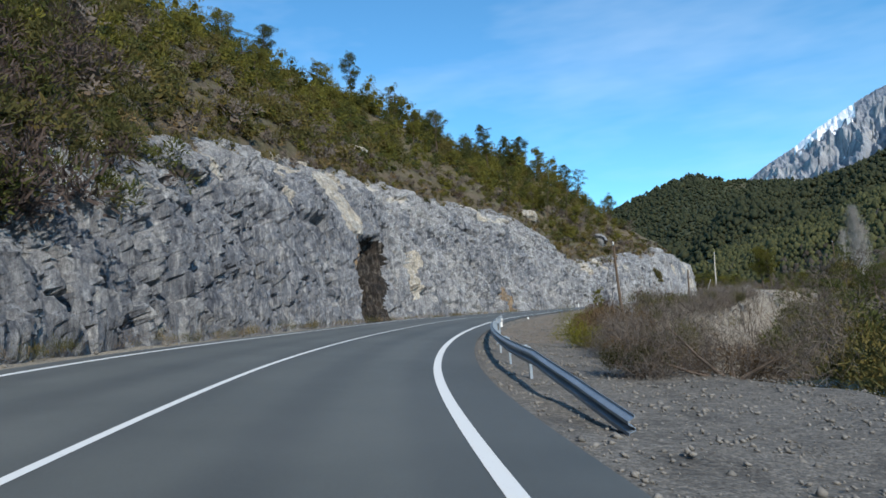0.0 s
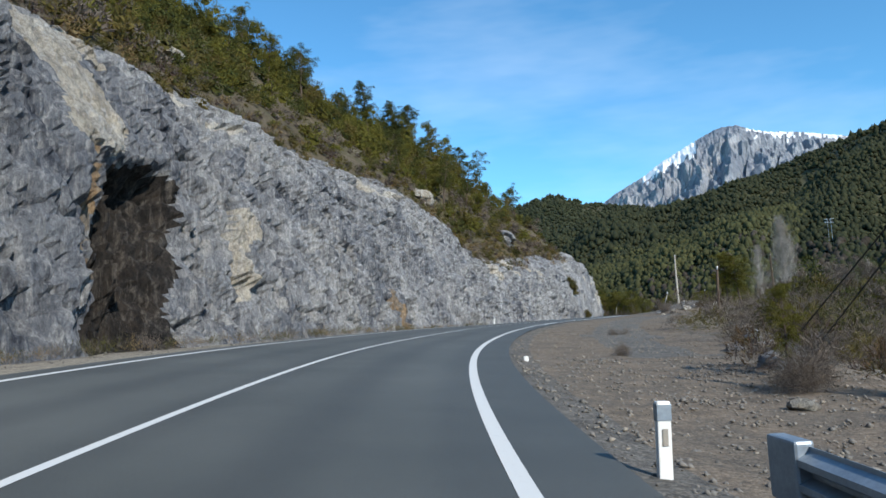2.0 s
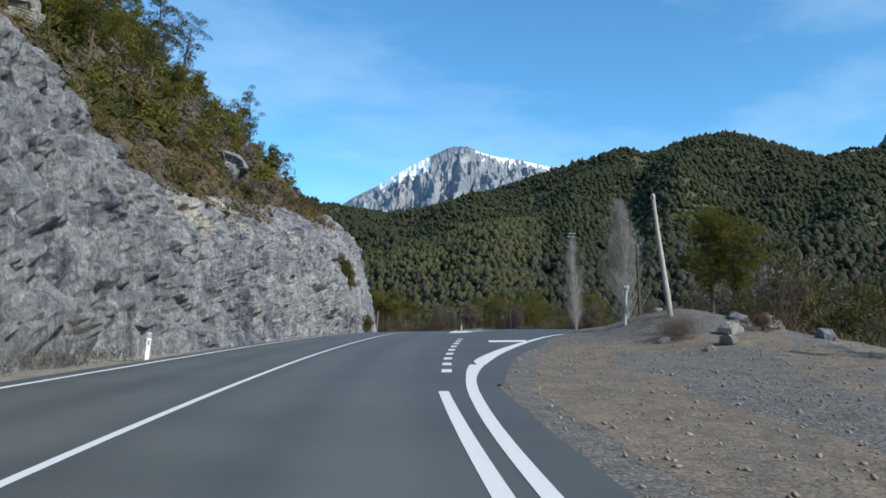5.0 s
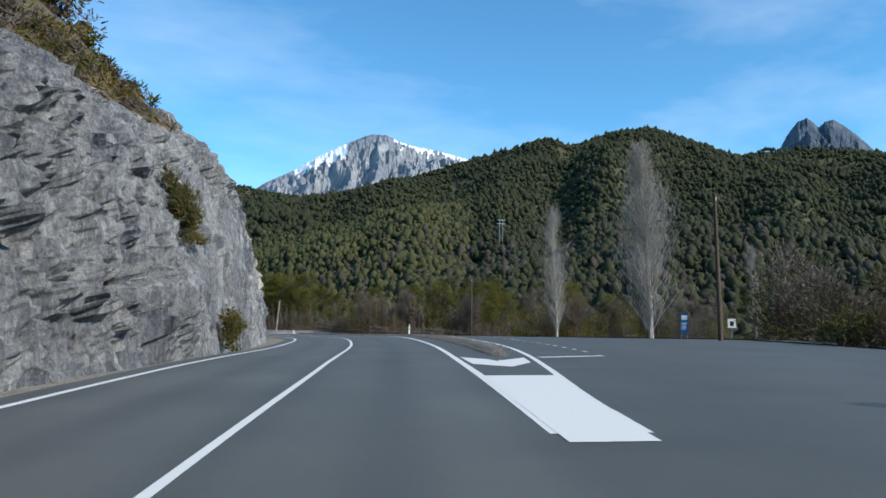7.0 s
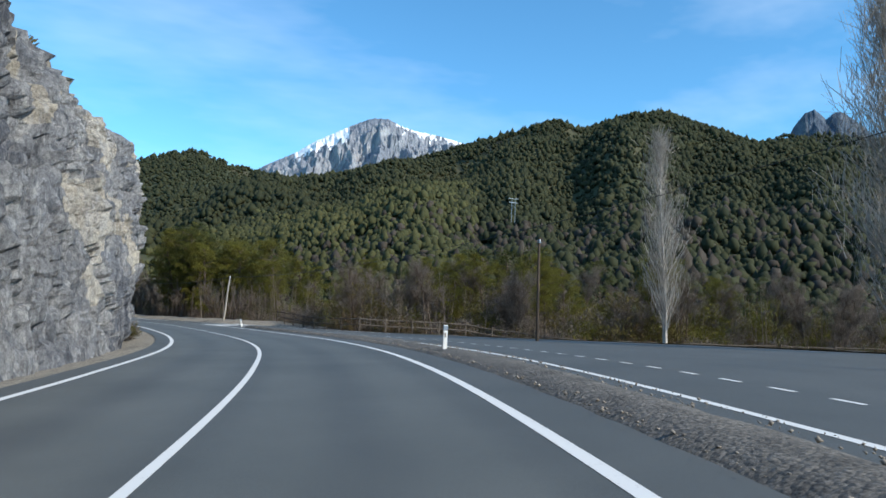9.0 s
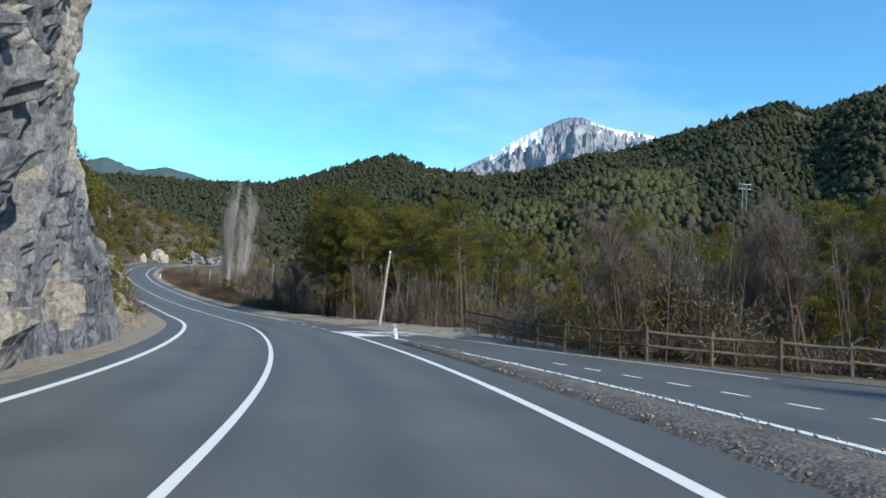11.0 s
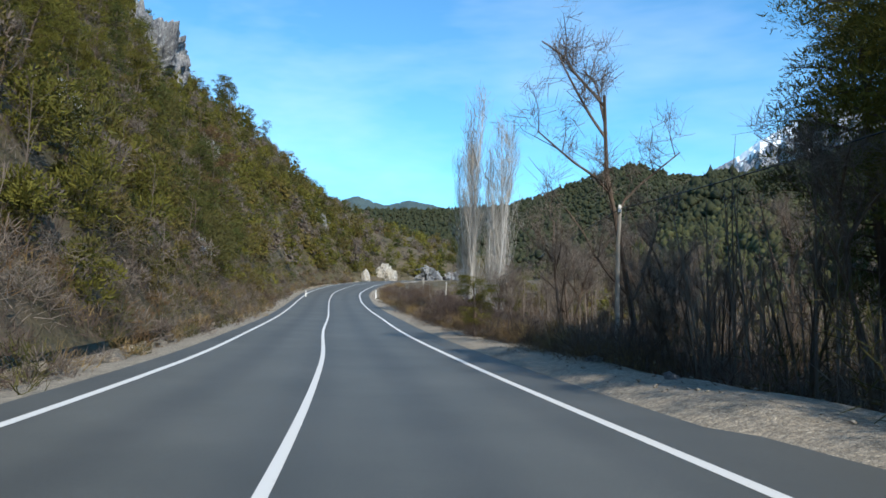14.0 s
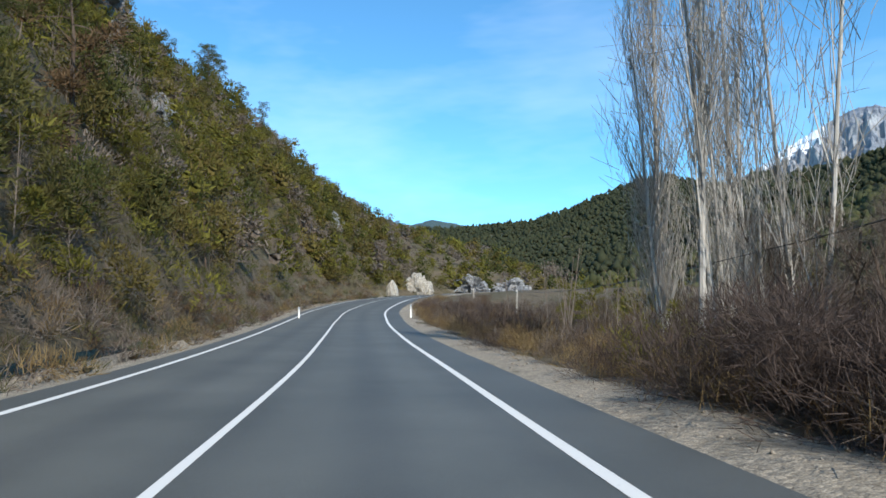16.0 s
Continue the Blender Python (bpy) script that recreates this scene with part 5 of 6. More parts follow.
clumps("hillside_scrub", 90, lambda: hill_point(RNG.uniform(9.3, 11.6), 1 + 9 * RNG.rand()), [TWIG, SHRUB, OLIVE], "dry tufts of scrub on top of the rock", 0.4, 1.0, tall=0.7, n=3)
clumps("hillside_scrub", 900, lambda: hill_point(RNG.uniform(15.2, 22.9), 0.8 + 36 * RNG.rand()), [OLIVE, SHRUB, TWIG, PINE_YELLOW, PINE, SHRUB, PINE_YELLOW], "dense green and brown scrub on a steep slope", 1.1, 2.7, leaves=90, leaf=0.25, width=0.28, tall=1.2, core=0)
clumps("hillside_scrub", 480, lambda: hill_point(RNG.uniform(20.8, 24.6), 1 + 64 * RNG.rand()), [OLIVE, SHRUB, PINE, PINE_YELLOW, TWIG], "dense green and brown scrub on a steep slope", 1.8, 3.6, tall=1.1)
clumps("slope_shrubs", 230, lambda: hill_point(RNG.uniform(12.9, 17.5), 0.6 + 12 * RNG.rand()), [SHRUB, PINE_YELLOW, TWIG, PINE, OLIVE], "fine-leaved green and brown shrubs on the cutting", 0.9, 2.0, leaves=230, leaf=0.2, width=0.34, tall=1.3, n=4, core=0)
clumps("hillside_scrub", 380, lambda: hill_point(RNG.uniform(13.0, 19), 0.2 + 4 * RNG.rand()), [TWIG, SHRUB, TWIG, TWIG_DARK], "brown brambles above the bank", 0.6, 1.5, leaves=50, leaf=0.36, width=0.06, n=3, core=0)


def face_point(k, h):
    """A place on the rock face, h metres up."""
    t = cliff_top(k)
    u = h / t
    return at(k, -(cliff_base(k) + cliff_lean(k) * t * (0.35 * u + 0.65 * u * u)) + 0.35, h - 0.3)


clumps("ledge_shrubs", 40, lambda: face_point(8.70 + 0.10 * RNG.rand(), 4.4 + 2.4 * RNG.rand()), [SHRUB, OLIVE], "green shrubs rooted in cracks of the rock", 0.4, 0.9, 40, 0.3, 0.16, 0.9, 3, "shrub")
clumps("ledge_shrubs", 24, lambda: face_point(8.90 + 0.08 * RNG.rand(), 0.1 + 1.5 * RNG.rand()), [OLIVE, SHRUB], "yellow-green shrubs at the foot of the rock", 0.4, 0.8, 40, 0.3, 0.16, 0.9, 3, "shrub")
clumps("ledge_shrubs", 16, lambda: face_point(RNG.uniform(11.4, 11.7), 0.1 + 0.5 * RNG.rand()), [SHRUB, TWIG], "small shrubs at the foot of the rock", 0.3, 0.7, 40, 0.3, 0.16, 0.9, 3, "shrub")


def rim_point(k, d):
    p = hill_point(k, d)
    p.z += 1.0 * max(0, 1 - d / 4.0)
    return p


clumps("rim_scrub", 560, lambda: rim_point(RNG.uniform(-0.8, 9.4), -0.6 + 4.5 * RNG.rand()), [SHRUB, TWIG, OLIVE, TWIG_DARK, GRASS], "low brown and green scrub on the rim of the rock", 0.5, 1.3, tall=0.7, n=3, leaves=30, width=0.18)


def bank_spot(k0, k1, lo, hi):
    """A place at the foot or on the face of the bank."""
    k = RNG.uniform(k0, k1)
    off = RNG.uniform(lo, hi)
    return at(k, -(cliff_base(k) + off), -0.3 + min(cliff_top(k), max(0, off) / max(0.4, cliff_lean(k))) + 1.2 * max(0, off - cliff_lean(k) * cliff_top(k)))


def foot_of_rock(k0, k1, lo=-0.9, hi=0.3):
    k = RNG.uniform(k0, k1)
    return at(k, -(cliff_base(k) + RNG.uniform(lo, hi)), -0.3)


scrub("verge_weeds", 420, lambda: foot_of_rock(-0.5, 6.4), [SHRUB, GRASS, SHRUB, TWIG], "weeds and dry grass at the foot of the rock", 0.3, 0.7, 7, 0.35, "weeds", 0.8, 0.12, 6)
clumps("verge_weeds", 760, lambda: bank_spot(13.9, 21.8, -0.4, 2.4), [TWIG, RUSSET, TWIG_DARK, TWIG, GRASS, SHRUB], "russet brown brambles and dry grass beside the road", 0.5, 1.2, 40, 0.42, 0.08, 0.8, 3, "weeds", 0.5, 0)


# bare rock on the slopes
def outcrop(place, size, seed, mat, label, turn=0.0):
    """A crag: a lump broken into steep facets, set deep into the slope."""
    bm = bmesh.new()
    bmesh.ops.create_icosphere(bm, subdivisions=5, radius=1)
    for v in bm.verts:
        c = v.co.copy()
        q = Vector((c.x * size[0], c.y * size[1], c.z * size[2]))
        o = Vector((seed * 9.0, seed * 3.0, 0))
        w = Vector((q.x, q.y, q.z * 0.45)) + o
        f = 0.85 + 0.5 * noise.noise(w * 0.3) + 0.28 * noise.cell(w * 0.6) - 0.35 * abs(noise.noise(w * 0.8)) + 0.14 * noise.cell(w * 1.5) + 0.1 * noise.noise(w * 2.2)
        v.co = q * f
    ob = part("rock_outcrop", bm, mat, None)
    ob.matrix_basis = Matrix.LocRotScale(Vector(place), Euler((0, 0, turn)), None)
    return tagged(ob, label, "rock outcrop", "rock outcrops", kind="structure")


for place, size, mat, label in (((-60.5, 303.0, 32.5), (3.8, 5.5, 7.0), ROCK, "grey crag that rises from the scrub"),
                                ((-64, 310, 34), (3.0, 4.0, 5.0), ROCK, "grey crag that rises from the scrub"),
                                (hill_point(22.0, 13.0) - Vector((0, 0, 2.0)), (2.5, 4.5, 4.0), ROCK, "bare grey rock face among scrub"),
                                (hill_point(22.2, 17.5) - Vector((0, 0, 1.8)), (2.0, 3.5, 3.0), ROCK, "bare grey rock face among scrub"),
                                (hill_point(22.35, 0.8), (2.0, 2.6, 2.3), ROCK_PALE, "pale rock face beside the bend"),
                                (hill_point(21.95, 0.2), (0.8, 1.0, 1.8), ROCK_PALE, "pale rock face beside the bend"),
                                ((-44.5, 373, 10.2), (3.0, 4.5, 2.4), ROCK, "low grey rock wall behind the bend"),
                                ((-38.5, 378, 10.4), (4.0, 3.0, 2.2), ROCK, "low grey rock wall behind the bend"),
                                (hill_point(20.4, 14.5), (1.2, 2.4, 2.0), CLAY, "bare pale patch of rock on the slope")):
    outcrop(place, size, place[0] % 7, mat, label)
for k, d, size in ((15.9, 5.5, (0.8, 1.3, 1.8)), (16.9, 2.5, (0.8, 1.3, 1.6)), (19.9, 11.5, (1.2, 1.8, 2.4)), (20.5, 24, (2, 3, 3.2)), (4.7, 7, (1.6, 2.4, 0.9)), (6.9, 6.5, (1.8, 2.2, 1.2)), (8.2, 5, (1.5, 2.0, 1.2))):
    outcrop(hill_point(k, d), size, k, ROCK_PALE if k < 8 else ROCK, "bare rock outcrop between bushes")



def ground_at(x, y):
    k, r, z = nearest(x, y)
    e = max(asphalt_right(k), table(k, SIDE)) if 5.8 < k < 14.5 else asphalt_right(k)
    if 0 < r < e + 43:
        return right_point(k, max(r, e + 0.2)).z
    dx, dy = x - EYE0.x, y - EYE0.y
    return EYE0.z + hill_height(math.degrees(math.atan2(dx, dy)), math.hypot(dx, dy)) - 4


# ---- right-hand side: bushes, woods, brush field ----
def beside(k, r):
    return right_point(k, r)


for k, r, kind, s in ((0.95, 8.2, "green", 0.7), (1.15, 8.8, "russet", 0.8), (1.3, 8.6, "twig", 0.9), (1.35, 10.2, "green", 1.1), (1.5, 8.4, "broom", 0.9), (1.5, 9.4, "russet", 1.2), (1.6, 10.8, "twig", 1.4), (1.75, 9.6, "russet", 1.3),
                      (1.85, 9.2, "broom", 1.2), (1.85, 11.5, "twig", 1.5), (2.0, 10.4, "broom", 0.9), (2.1, 12.6, "green", 1.2), (2.25, 12.0, "twig", 1.0), (1.05, 10.5, "russet", 1.3), (1.2, 11.8, "russet", 1.4), (1.4, 12.5, "green", 1.6),
                      (0.9, 9.8, "twig", 1.2), (2.55, 11.6, "broom", 0.8), (2.75, 9.9, "twig", 0.6), (2.8, 13.0, "green", 1.1), (3.1, 14, "twig", 1.1), (3.3, 14.5, "green", 1.5), (3.6, 15.5, "twig", 1.5), (3.9, 16.5, "green", 1.4),
                      (4.2, 17.5, "twig", 1.5), (4.6, 18.5, "twig", 1.4), (5.0, 19, "green", 1.5), (5.4, 19, "twig", 1.5), (5.8, 18, "twig", 1.3), (6.2, 17.5, "green", 1.2), (6.55, 15.5, "russet", 0.7), (6.8, 16.5, "green", 0.9),
                      (6.5, 12.2, "twig", 0.6), (4.2, 9.5, "twig", 0.28), (3.3, 8.2, "twig", 0.28)):
    plant(BUSHES[kind], beside(k, r), s)
plant(RIDGE_PINES[1], beside(2.85, 10.2), 0.2, label="young bright yellow-green pine")
plant(RIDGE_PINES[2], (9.3, 118.0, ground_at(9.3, 118.0) - 0.1), 0.62)
plant(RIDGE_PINES[2], (10.6, 117.2, ground_at(10.6, 117.2) - 0.1), 0.64)
for _ in range(38):
    k, r = RNG.uniform(2.6, 7.6), RNG.uniform(20, 48)
    plant((BARES[RNG.randint(0, 4)] if RNG.rand() < 0.6 else PINES[RNG.choice([0, 2, 4])]), beside(k, r), RNG.uniform(0.6, 1.0))
# poplars and trees behind the junction
plant(POPLARS[0], (33.9, 174.0, 2.2), 1.5, label="tall leafless columnar poplar beside the side road").scale = (1.7, 1.7, 1.27)
plant(POPLARS[1], (34.4, 192.5, 2.0), 1.5).scale = (1.7, 1.7, 1.42)
plant(POPLARS[1], (50, 178, 2.0), 0.9)
FENCE = [(10.4, 217.6), (11.4, 213.2), (12.7, 208.8), (13.7, 206.0), (15.0, 204.0), (18.0, 202.6), (23, 201.2), (29, 199.6), (37, 197), (47, 193), (57, 188)]


def behind_fence(t, off):
    """A place off metres behind the fence's line."""
    seg = np.array(FENCE)
    L = np.concatenate([[0], np.cumsum(np.hypot(*np.diff(seg, axis=0).T))])
    s = t * L[-1]
    x, y = np.interp(s, L, seg[:, 0]), np.interp(s, L, seg[:, 1])
    x2, y2 = np.interp(min(s + 1, L[-1]), L, seg[:, 0]), np.interp(min(s + 1, L[-1]), L, seg[:, 1])
    x1, y1 = np.interp(max(s - 1, 0), L, seg[:, 0]), np.interp(max(s - 1, 0), L, seg[:, 1])
    n = math.hypot(x2 - x1, y2 - y1)
    px, py = x - (y2 - y1) / n * off, y + (x2 - x1) / n * off
    return px, py


for _ in range(95):
    t, off = RNG.uniform(0.02, 1.1), 1.5 + 45 * RNG.rand() ** 1.3
    x, y = behind_fence(min(t, 1), off)
    if t > 1:
        x, y = x + (t - 1) * 300, y - (t - 1) * 60
    q = RNG.rand()
    p = (x, y, ground_at(x, y) - 0.1)
    if off < 7:
        plant(BARES[RNG.choice([1, 3, 0])] if q < 0.75 else BUSHES["twig"], p, RNG.uniform(0.55, 0.85))
    elif q < 0.45:
        plant(BARES[RNG.randint(0, 3)], p, RNG.uniform(0.7, 1.05))
    else:
        plant(PINES[RNG.choice([0, 4, 1, 4])], p, RNG.uniform(0.65, 0.9)) if off > 14 else plant(BUSHES["twig"], p, RNG.uniform(0.9, 1.4))
for _ in range(20):
    x, y = behind_fence(RNG.uniform(0.1, 1), 5 + 18 * RNG.rand())
    plant(NEAR_PINES[RNG.choice([1, 1, 2])], (x, y, ground_at(x, y) - 0.1), RNG.uniform(0.6, 0.95))
for _ in range(22):
    x, y = behind_fence(RNG.uniform(0.1, 1), 2 + 10 * RNG.rand())
    plant(BARES[1], (x, y, ground_at(x, y) - 0.1), RNG.uniform(0.9, 1.4))
scrub("fence_undergrowth", 420, lambda: (lambda x, y: Vector((x, y, ground_at(x, y))))(*behind_fence(RNG.uniform(0, 1), RNG.uniform(0.4, 14))), [TWIG, TWIG, SHRUB, RUSSET], "tangled brown undergrowth behind the fence", 0.7, 1.7, 8, 0.45, "undergrowth", 0.8, 0.09)
# dense wood beside the road
for k, r, i, s in ((14.3, 10.4, 2, 1.0), (14.1, 9.6, 1, 0.85), (14.5, 13.4, 2, 1.1), (14.9, 13.8, 0, 1.0), (14.55, 11.0, 1, 1.2), (14.35, 11.6, 0, 1.12), (14.0, 10.4, 1, 0.95), (14.75, 12.6, 0, 1.05), (14.2, 9.4, 0, 0.9), (13.55, 14.0, 0, 0.68), (13.8, 12.5, 1, 0.75), (13.95, 15.5, 0, 0.8), (14.15, 13.0, 2, 0.8), (13.6, 18, 0, 0.75), (14.3, 16, 0, 0.9), (13.2, 16, 1, 0.78), (12.9, 18, 0, 0.7), (14.45, 12.5, 2, 0.95), (14.0, 19, 2, 0.8), (13.4, 13.4, 1, 0.6), (13.3, 21, 1, 0.8), (14.8, 12.0, 2, 0.9), (14.1, 14.5, 0, 1.05), (13.9, 13.2, 1, 0.95), (14.3, 17, 2, 1.05), (13.75, 15.5, 0, 0.95)):
    plant(NEAR_PINES[(2, 1, 0)[i]], beside(k, r), s)
for _ in range(44):
    k, r = RNG.uniform(13.1, 16.0), RNG.uniform(8.0, 20)
    r = max(r, (asphalt_right(k) if k > 14.5 else max(table(k, SIDE), asphalt_right(k))) + 2.6)
    plant(BARES[RNG.choice([0, 1, 2, 3, 3])], beside(k, r), RNG.uniform(0.5, 0.8))
TALL_BARE = make_bare(48, 9.5, 0.55, False, BARK, TWIG, "bare_tree", "tall crooked leafless tree beside a pole")
TALL_BARE.matrix_basis = Matrix.Translation((-4.45, 253.1, ground_at(-4.45, 253.1) - 0.1))
plant(BARES[0], beside(15.3, 11.5), 0.8)
for _ in range(26):
    k, r = RNG.uniform(15.3, 19), RNG.uniform(14, 40)
    plant(PINES[RNG.choice([1, 3, 1, 0])] if RNG.rand() < 0.5 else BARES[RNG.choice([1, 3])], beside(k, r), RNG.uniform(0.4, 0.75))


def wood_edge(k):
    return asphalt_right(k) if k > 14.5 else max(table(k, SIDE), asphalt_right(k))


def thicket(name, count, place, mat, lo, hi, label):
    """Leafless saplings and stems too many to count."""
    V, Fc, n = [], [], 0
    rng = np.random.RandomState(count)
    for _ in range(count):
        p = np.array(place()[:])
        h = rng.uniform(lo, hi)
        lean = np.append(rng.normal(size=2) * 0.10, 1.0) * h
        stems = [(p - np.array([0, 0, 0.1]), lean, 0.012 + 0.006 * h)]
        for _ in range(9):
            u = rng.uniform(0.2, 0.95)
            d = np.append(rng.normal(size=2) * 0.45, rng.uniform(0.5, 1.1)) * h * 0.35 * (1.1 - 0.6 * u)
            stems.append((p + lean * u, d, 0.012))
        for o, d, w in stems:
            for a in (np.array([1, 0, 0]), np.array([-0.5, 0.87, 0]), np.array([-0.5, -0.87, 0])):
                b = np.array([-a[1], a[0], 0]) * 0.6
                V += [o + a * w, o + b * w - a * w * 0.3, o + d + b * w * 0.3, o + d + a * w * 0.3]
                Fc.append([n, n + 1, n + 2, n + 3])
                n += 4
    ob = soup(name, [(np.array(V), np.array(Fc))], mat)
    tagged(ob, label, "saplings", kind="stuff")


thicket("sapling_thicket", 300, lambda: (lambda k: beside(k, wood_edge(k) + 2.6 + 9 * RNG.rand()))(RNG.uniform(13.05, 15.1)), TWIG, 1.8, 5.0, "thicket of thin leafless saplings beneath the pines")
thicket("sapling_thicket", 200, lambda: (lambda x, y: Vector((x, y, ground_at(x, y))))(*behind_fence(RNG.uniform(0, 1), RNG.uniform(1.5, 12))), TWIG, 1.8, 5.5, "thicket of thin brown saplings behind the fence")
thicket("sapling_thicket", 160, lambda: hill_point(RNG.uniform(13.5, 20), RNG.uniform(0.8, 12)), TWIG, 1.5, 4.0, "thin leafless saplings on the slope")
thicket("sapling_thicket", 90, lambda: (lambda k: beside(k, asphalt_right(k) + 9 + 16 * RNG.rand()))(RNG.uniform(16.2, 19)), TWIG, 1.5, 3.2, "thin leafless saplings among brambles")
thicket("sapling_thicket", 260, lambda: (lambda k: beside(k, asphalt_right(k) + 6 + 22 * RNG.rand()))(RNG.uniform(15.3, 18.6)), TWIG, 2.6, 5.2, "tall thin leafless trees beyond the brambles")
for _ in range(16):
    plant(BARES[RNG.choice([0, 2, 1])], beside(RNG.uniform(15.7, 18.0), RNG.uniform(10.5, 24)), RNG.uniform(0.65, 0.95))
clumps("wood_undergrowth", 560, lambda: (lambda k: beside(k, wood_edge(k) + RNG.uniform(2.4, 18)))(RNG.uniform(12.9, 15.9)), [TWIG_DARK, TWIG, SHRUB, TWIG_DARK, TWIG], "dark tangled undergrowth beneath the trees", 0.8, 2.0, 60, 0.42, 0.05, 0.9, 3, "undergrowth", 0.5, 0)
clumps("fence_shrubs", 330, lambda: (lambda x, y: Vector((x, y, ground_at(x, y))))(*behind_fence(RNG.uniform(0, 1), RNG.uniform(2.0, 26))), [PINE_YELLOW, OLIVE, PINE_YELLOW, TWIG, OLIVE, TWIG], "green and brown young trees behind the fence", 1.8, 3.6, 200, 0.17, 0.26, 1.25, 4, "young trees", 0.4, 0)
clumps("riverbank_thicket", 80, lambda: beside(RNG.uniform(1.3, 3.0), RNG.uniform(9.6, 14)), [TWIG, OLIVE, TWIG_DARK, RUSSET], "brown and olive brush along the edge of the bank", 0.7, 1.5, 130, 0.24, 0.12, 1.0, 3, "thicket", 0.5, 0)
clumps("valley_edge_trees", 44, lambda: beside(RNG.uniform(8.9, 10.5), RNG.uniform(34, 47)), [PINE, TWIG, SHRUB, TWIG_DARK], "dark pines and bare trees behind the side road", 3.0, 5.0, 130, 0.3, 0.24, 1.5, 5, "young trees", 0.5, 0)
clumps("bramble_field", 150, lambda: (lambda k: beside(k, asphalt_right(k) + 1.0 + 2.4 * RNG.rand()))(RNG.uniform(15.1, 17.6)), [TWIG_DARK, TWIG, GRASS, TWIG_DARK], "brown brambles and dry grass at the verge's edge", 0.5, 1.1, 120, 0.34, 0.035, 0.8, 3, "brambles", 0.5, 0)
clumps("roadside_hedge", 34, lambda: (lambda k: beside(k, table(k, SIDE) + 1.2 + 3.5 * RNG.rand()))(RNG.uniform(8.75, 9.35)), [SHRUB, TWIG_DARK], "dark low hedge at the edge of the side road", 1.5, 2.6, 150, 0.26, 0.3, 0.8, 3, "hedge", 0.4, 0)
for k, r, i, s in ((9.1, 32, 0, 0.95), (9.3, 34, 2, 0.85), (9.5, 35, 0, 0.9), (9.0, 36, 2, 0.95), (9.7, 38, 3, 1.2)):
    plant(BARES[i], beside(k, r), s)
clumps("valley_edge_trees", 130, lambda: (lambda x, y: Vector((x, y, ground_at(x, y))))(*behind_fence(RNG.uniform(0.15, 1), RNG.uniform(9, 42))), [PINE_YELLOW, TWIG, OLIVE, TWIG, PINE], "yellow-green pines and pale bare trees at the valley's edge", 2.6, 4.6, 170, 0.21, 0.26, 1.3, 5, "young trees", 0.5, 0)
clumps("bank_shrubs", 30, lambda: bank_spot(12.65, 14.0, 0.3, 2.8), [SHRUB, PINE_YELLOW, TWIG], "small shrubs rooted in the clay bank", 0.5, 1.2, 150, 0.2, 0.3, 1.1, 3, "shrub", 0.5, 0)
clumps("bramble_field", 1000, lambda: (lambda k: beside(k, asphalt_right(k) + 1.9 + 17 * RNG.rand() ** 1.1))(RNG.uniform(14.9, 20.5)), [TWIG_DARK, RUSSET, TWIG_DARK, TWIG, TWIG_DARK], "purple-brown leafless brambles beside the road", 0.8, 1.7, 76, 0.46, 0.036, 0.75, 3, "brambles", 0.4, 0)
clumps("bramble_field", 120, lambda: beside(RNG.uniform(16.28, 16.75), asphalt_right(16.5) + RNG.uniform(1.9, 5.5)), [TWIG_DARK, TWIG_DARK, TWIG_DARK], "tall dark bramble thicket beside the road", 1.3, 1.9, 200, 0.3, 0.04, 0.85, 4, "brambles", 0.4, 0)
clumps("riverbank_thicket", 150, lambda: beside(RNG.uniform(0.6, 4.5), RNG.uniform(12.5, 22)), [TWIG, SHRUB, OLIVE, TWIG_DARK, TWIG], "brown and green thicket on the bank below the road", 1.0, 2.4, 110, 0.24, 0.14, 1.0, 3, "thicket", 0.4, 0)
clumps("valley_wood", 190, lambda: beside(RNG.uniform(2.2, 8.2), RNG.uniform(24, 47)), [PINE, TWIG, SHRUB, PINE, OLIVE, TWIG], "pines and bare trees in the valley below the lay-by", 3.0, 5.2, 120, 0.34, 0.3, 1.35, 5, "young trees", 0.4, 0)
clumps("valley_thicket", 300, lambda: (lambda k: beside(k, asphalt_right(k) + 16 + 26 * RNG.rand()))(RNG.uniform(15.0, 21)), [PINE_YELLOW, SHRUB, TWIG, OLIVE], "green and brown young trees beyond the brambles", 1.6, 3.2, 30, 0.36, 0.2, 1.2, 3, "young trees")
scrub("dry_grass", 620, lambda: (lambda k: beside(k, asphalt_right(k) + RNG.uniform(1.3, 3.2)))(RNG.uniform(14.9, 21)), [GRASS, GRASS, RUSSET], "dry straw-coloured grass on the verge", 0.25, 0.65, 9, 0.7, "grass", 1.4, 0.05, 5)
for x, y, i, s in ((-13.6, 279.1, 2, 1.0), (-14.8, 283.3, 2, 0.98), (-16.0, 283.0, 1, 1.2), (-31.6, 376.8, 0, 0.85)):
    plant(POPLARS[i], (x, y, ground_at(x, y) - 0.2), s)
plant(BUSHES["broom"], beside(16.85, 8.2), 1.5)
plant(PINES[3], beside(17.0, 9.4), 0.4)
plant(NEAR_PINES[1], (-10.6, 259.7, ground_at(-10.6, 259.7)), 0.4, label="young bushy yellow-green pine beside the road").scale = (0.5, 0.5, 0.27)

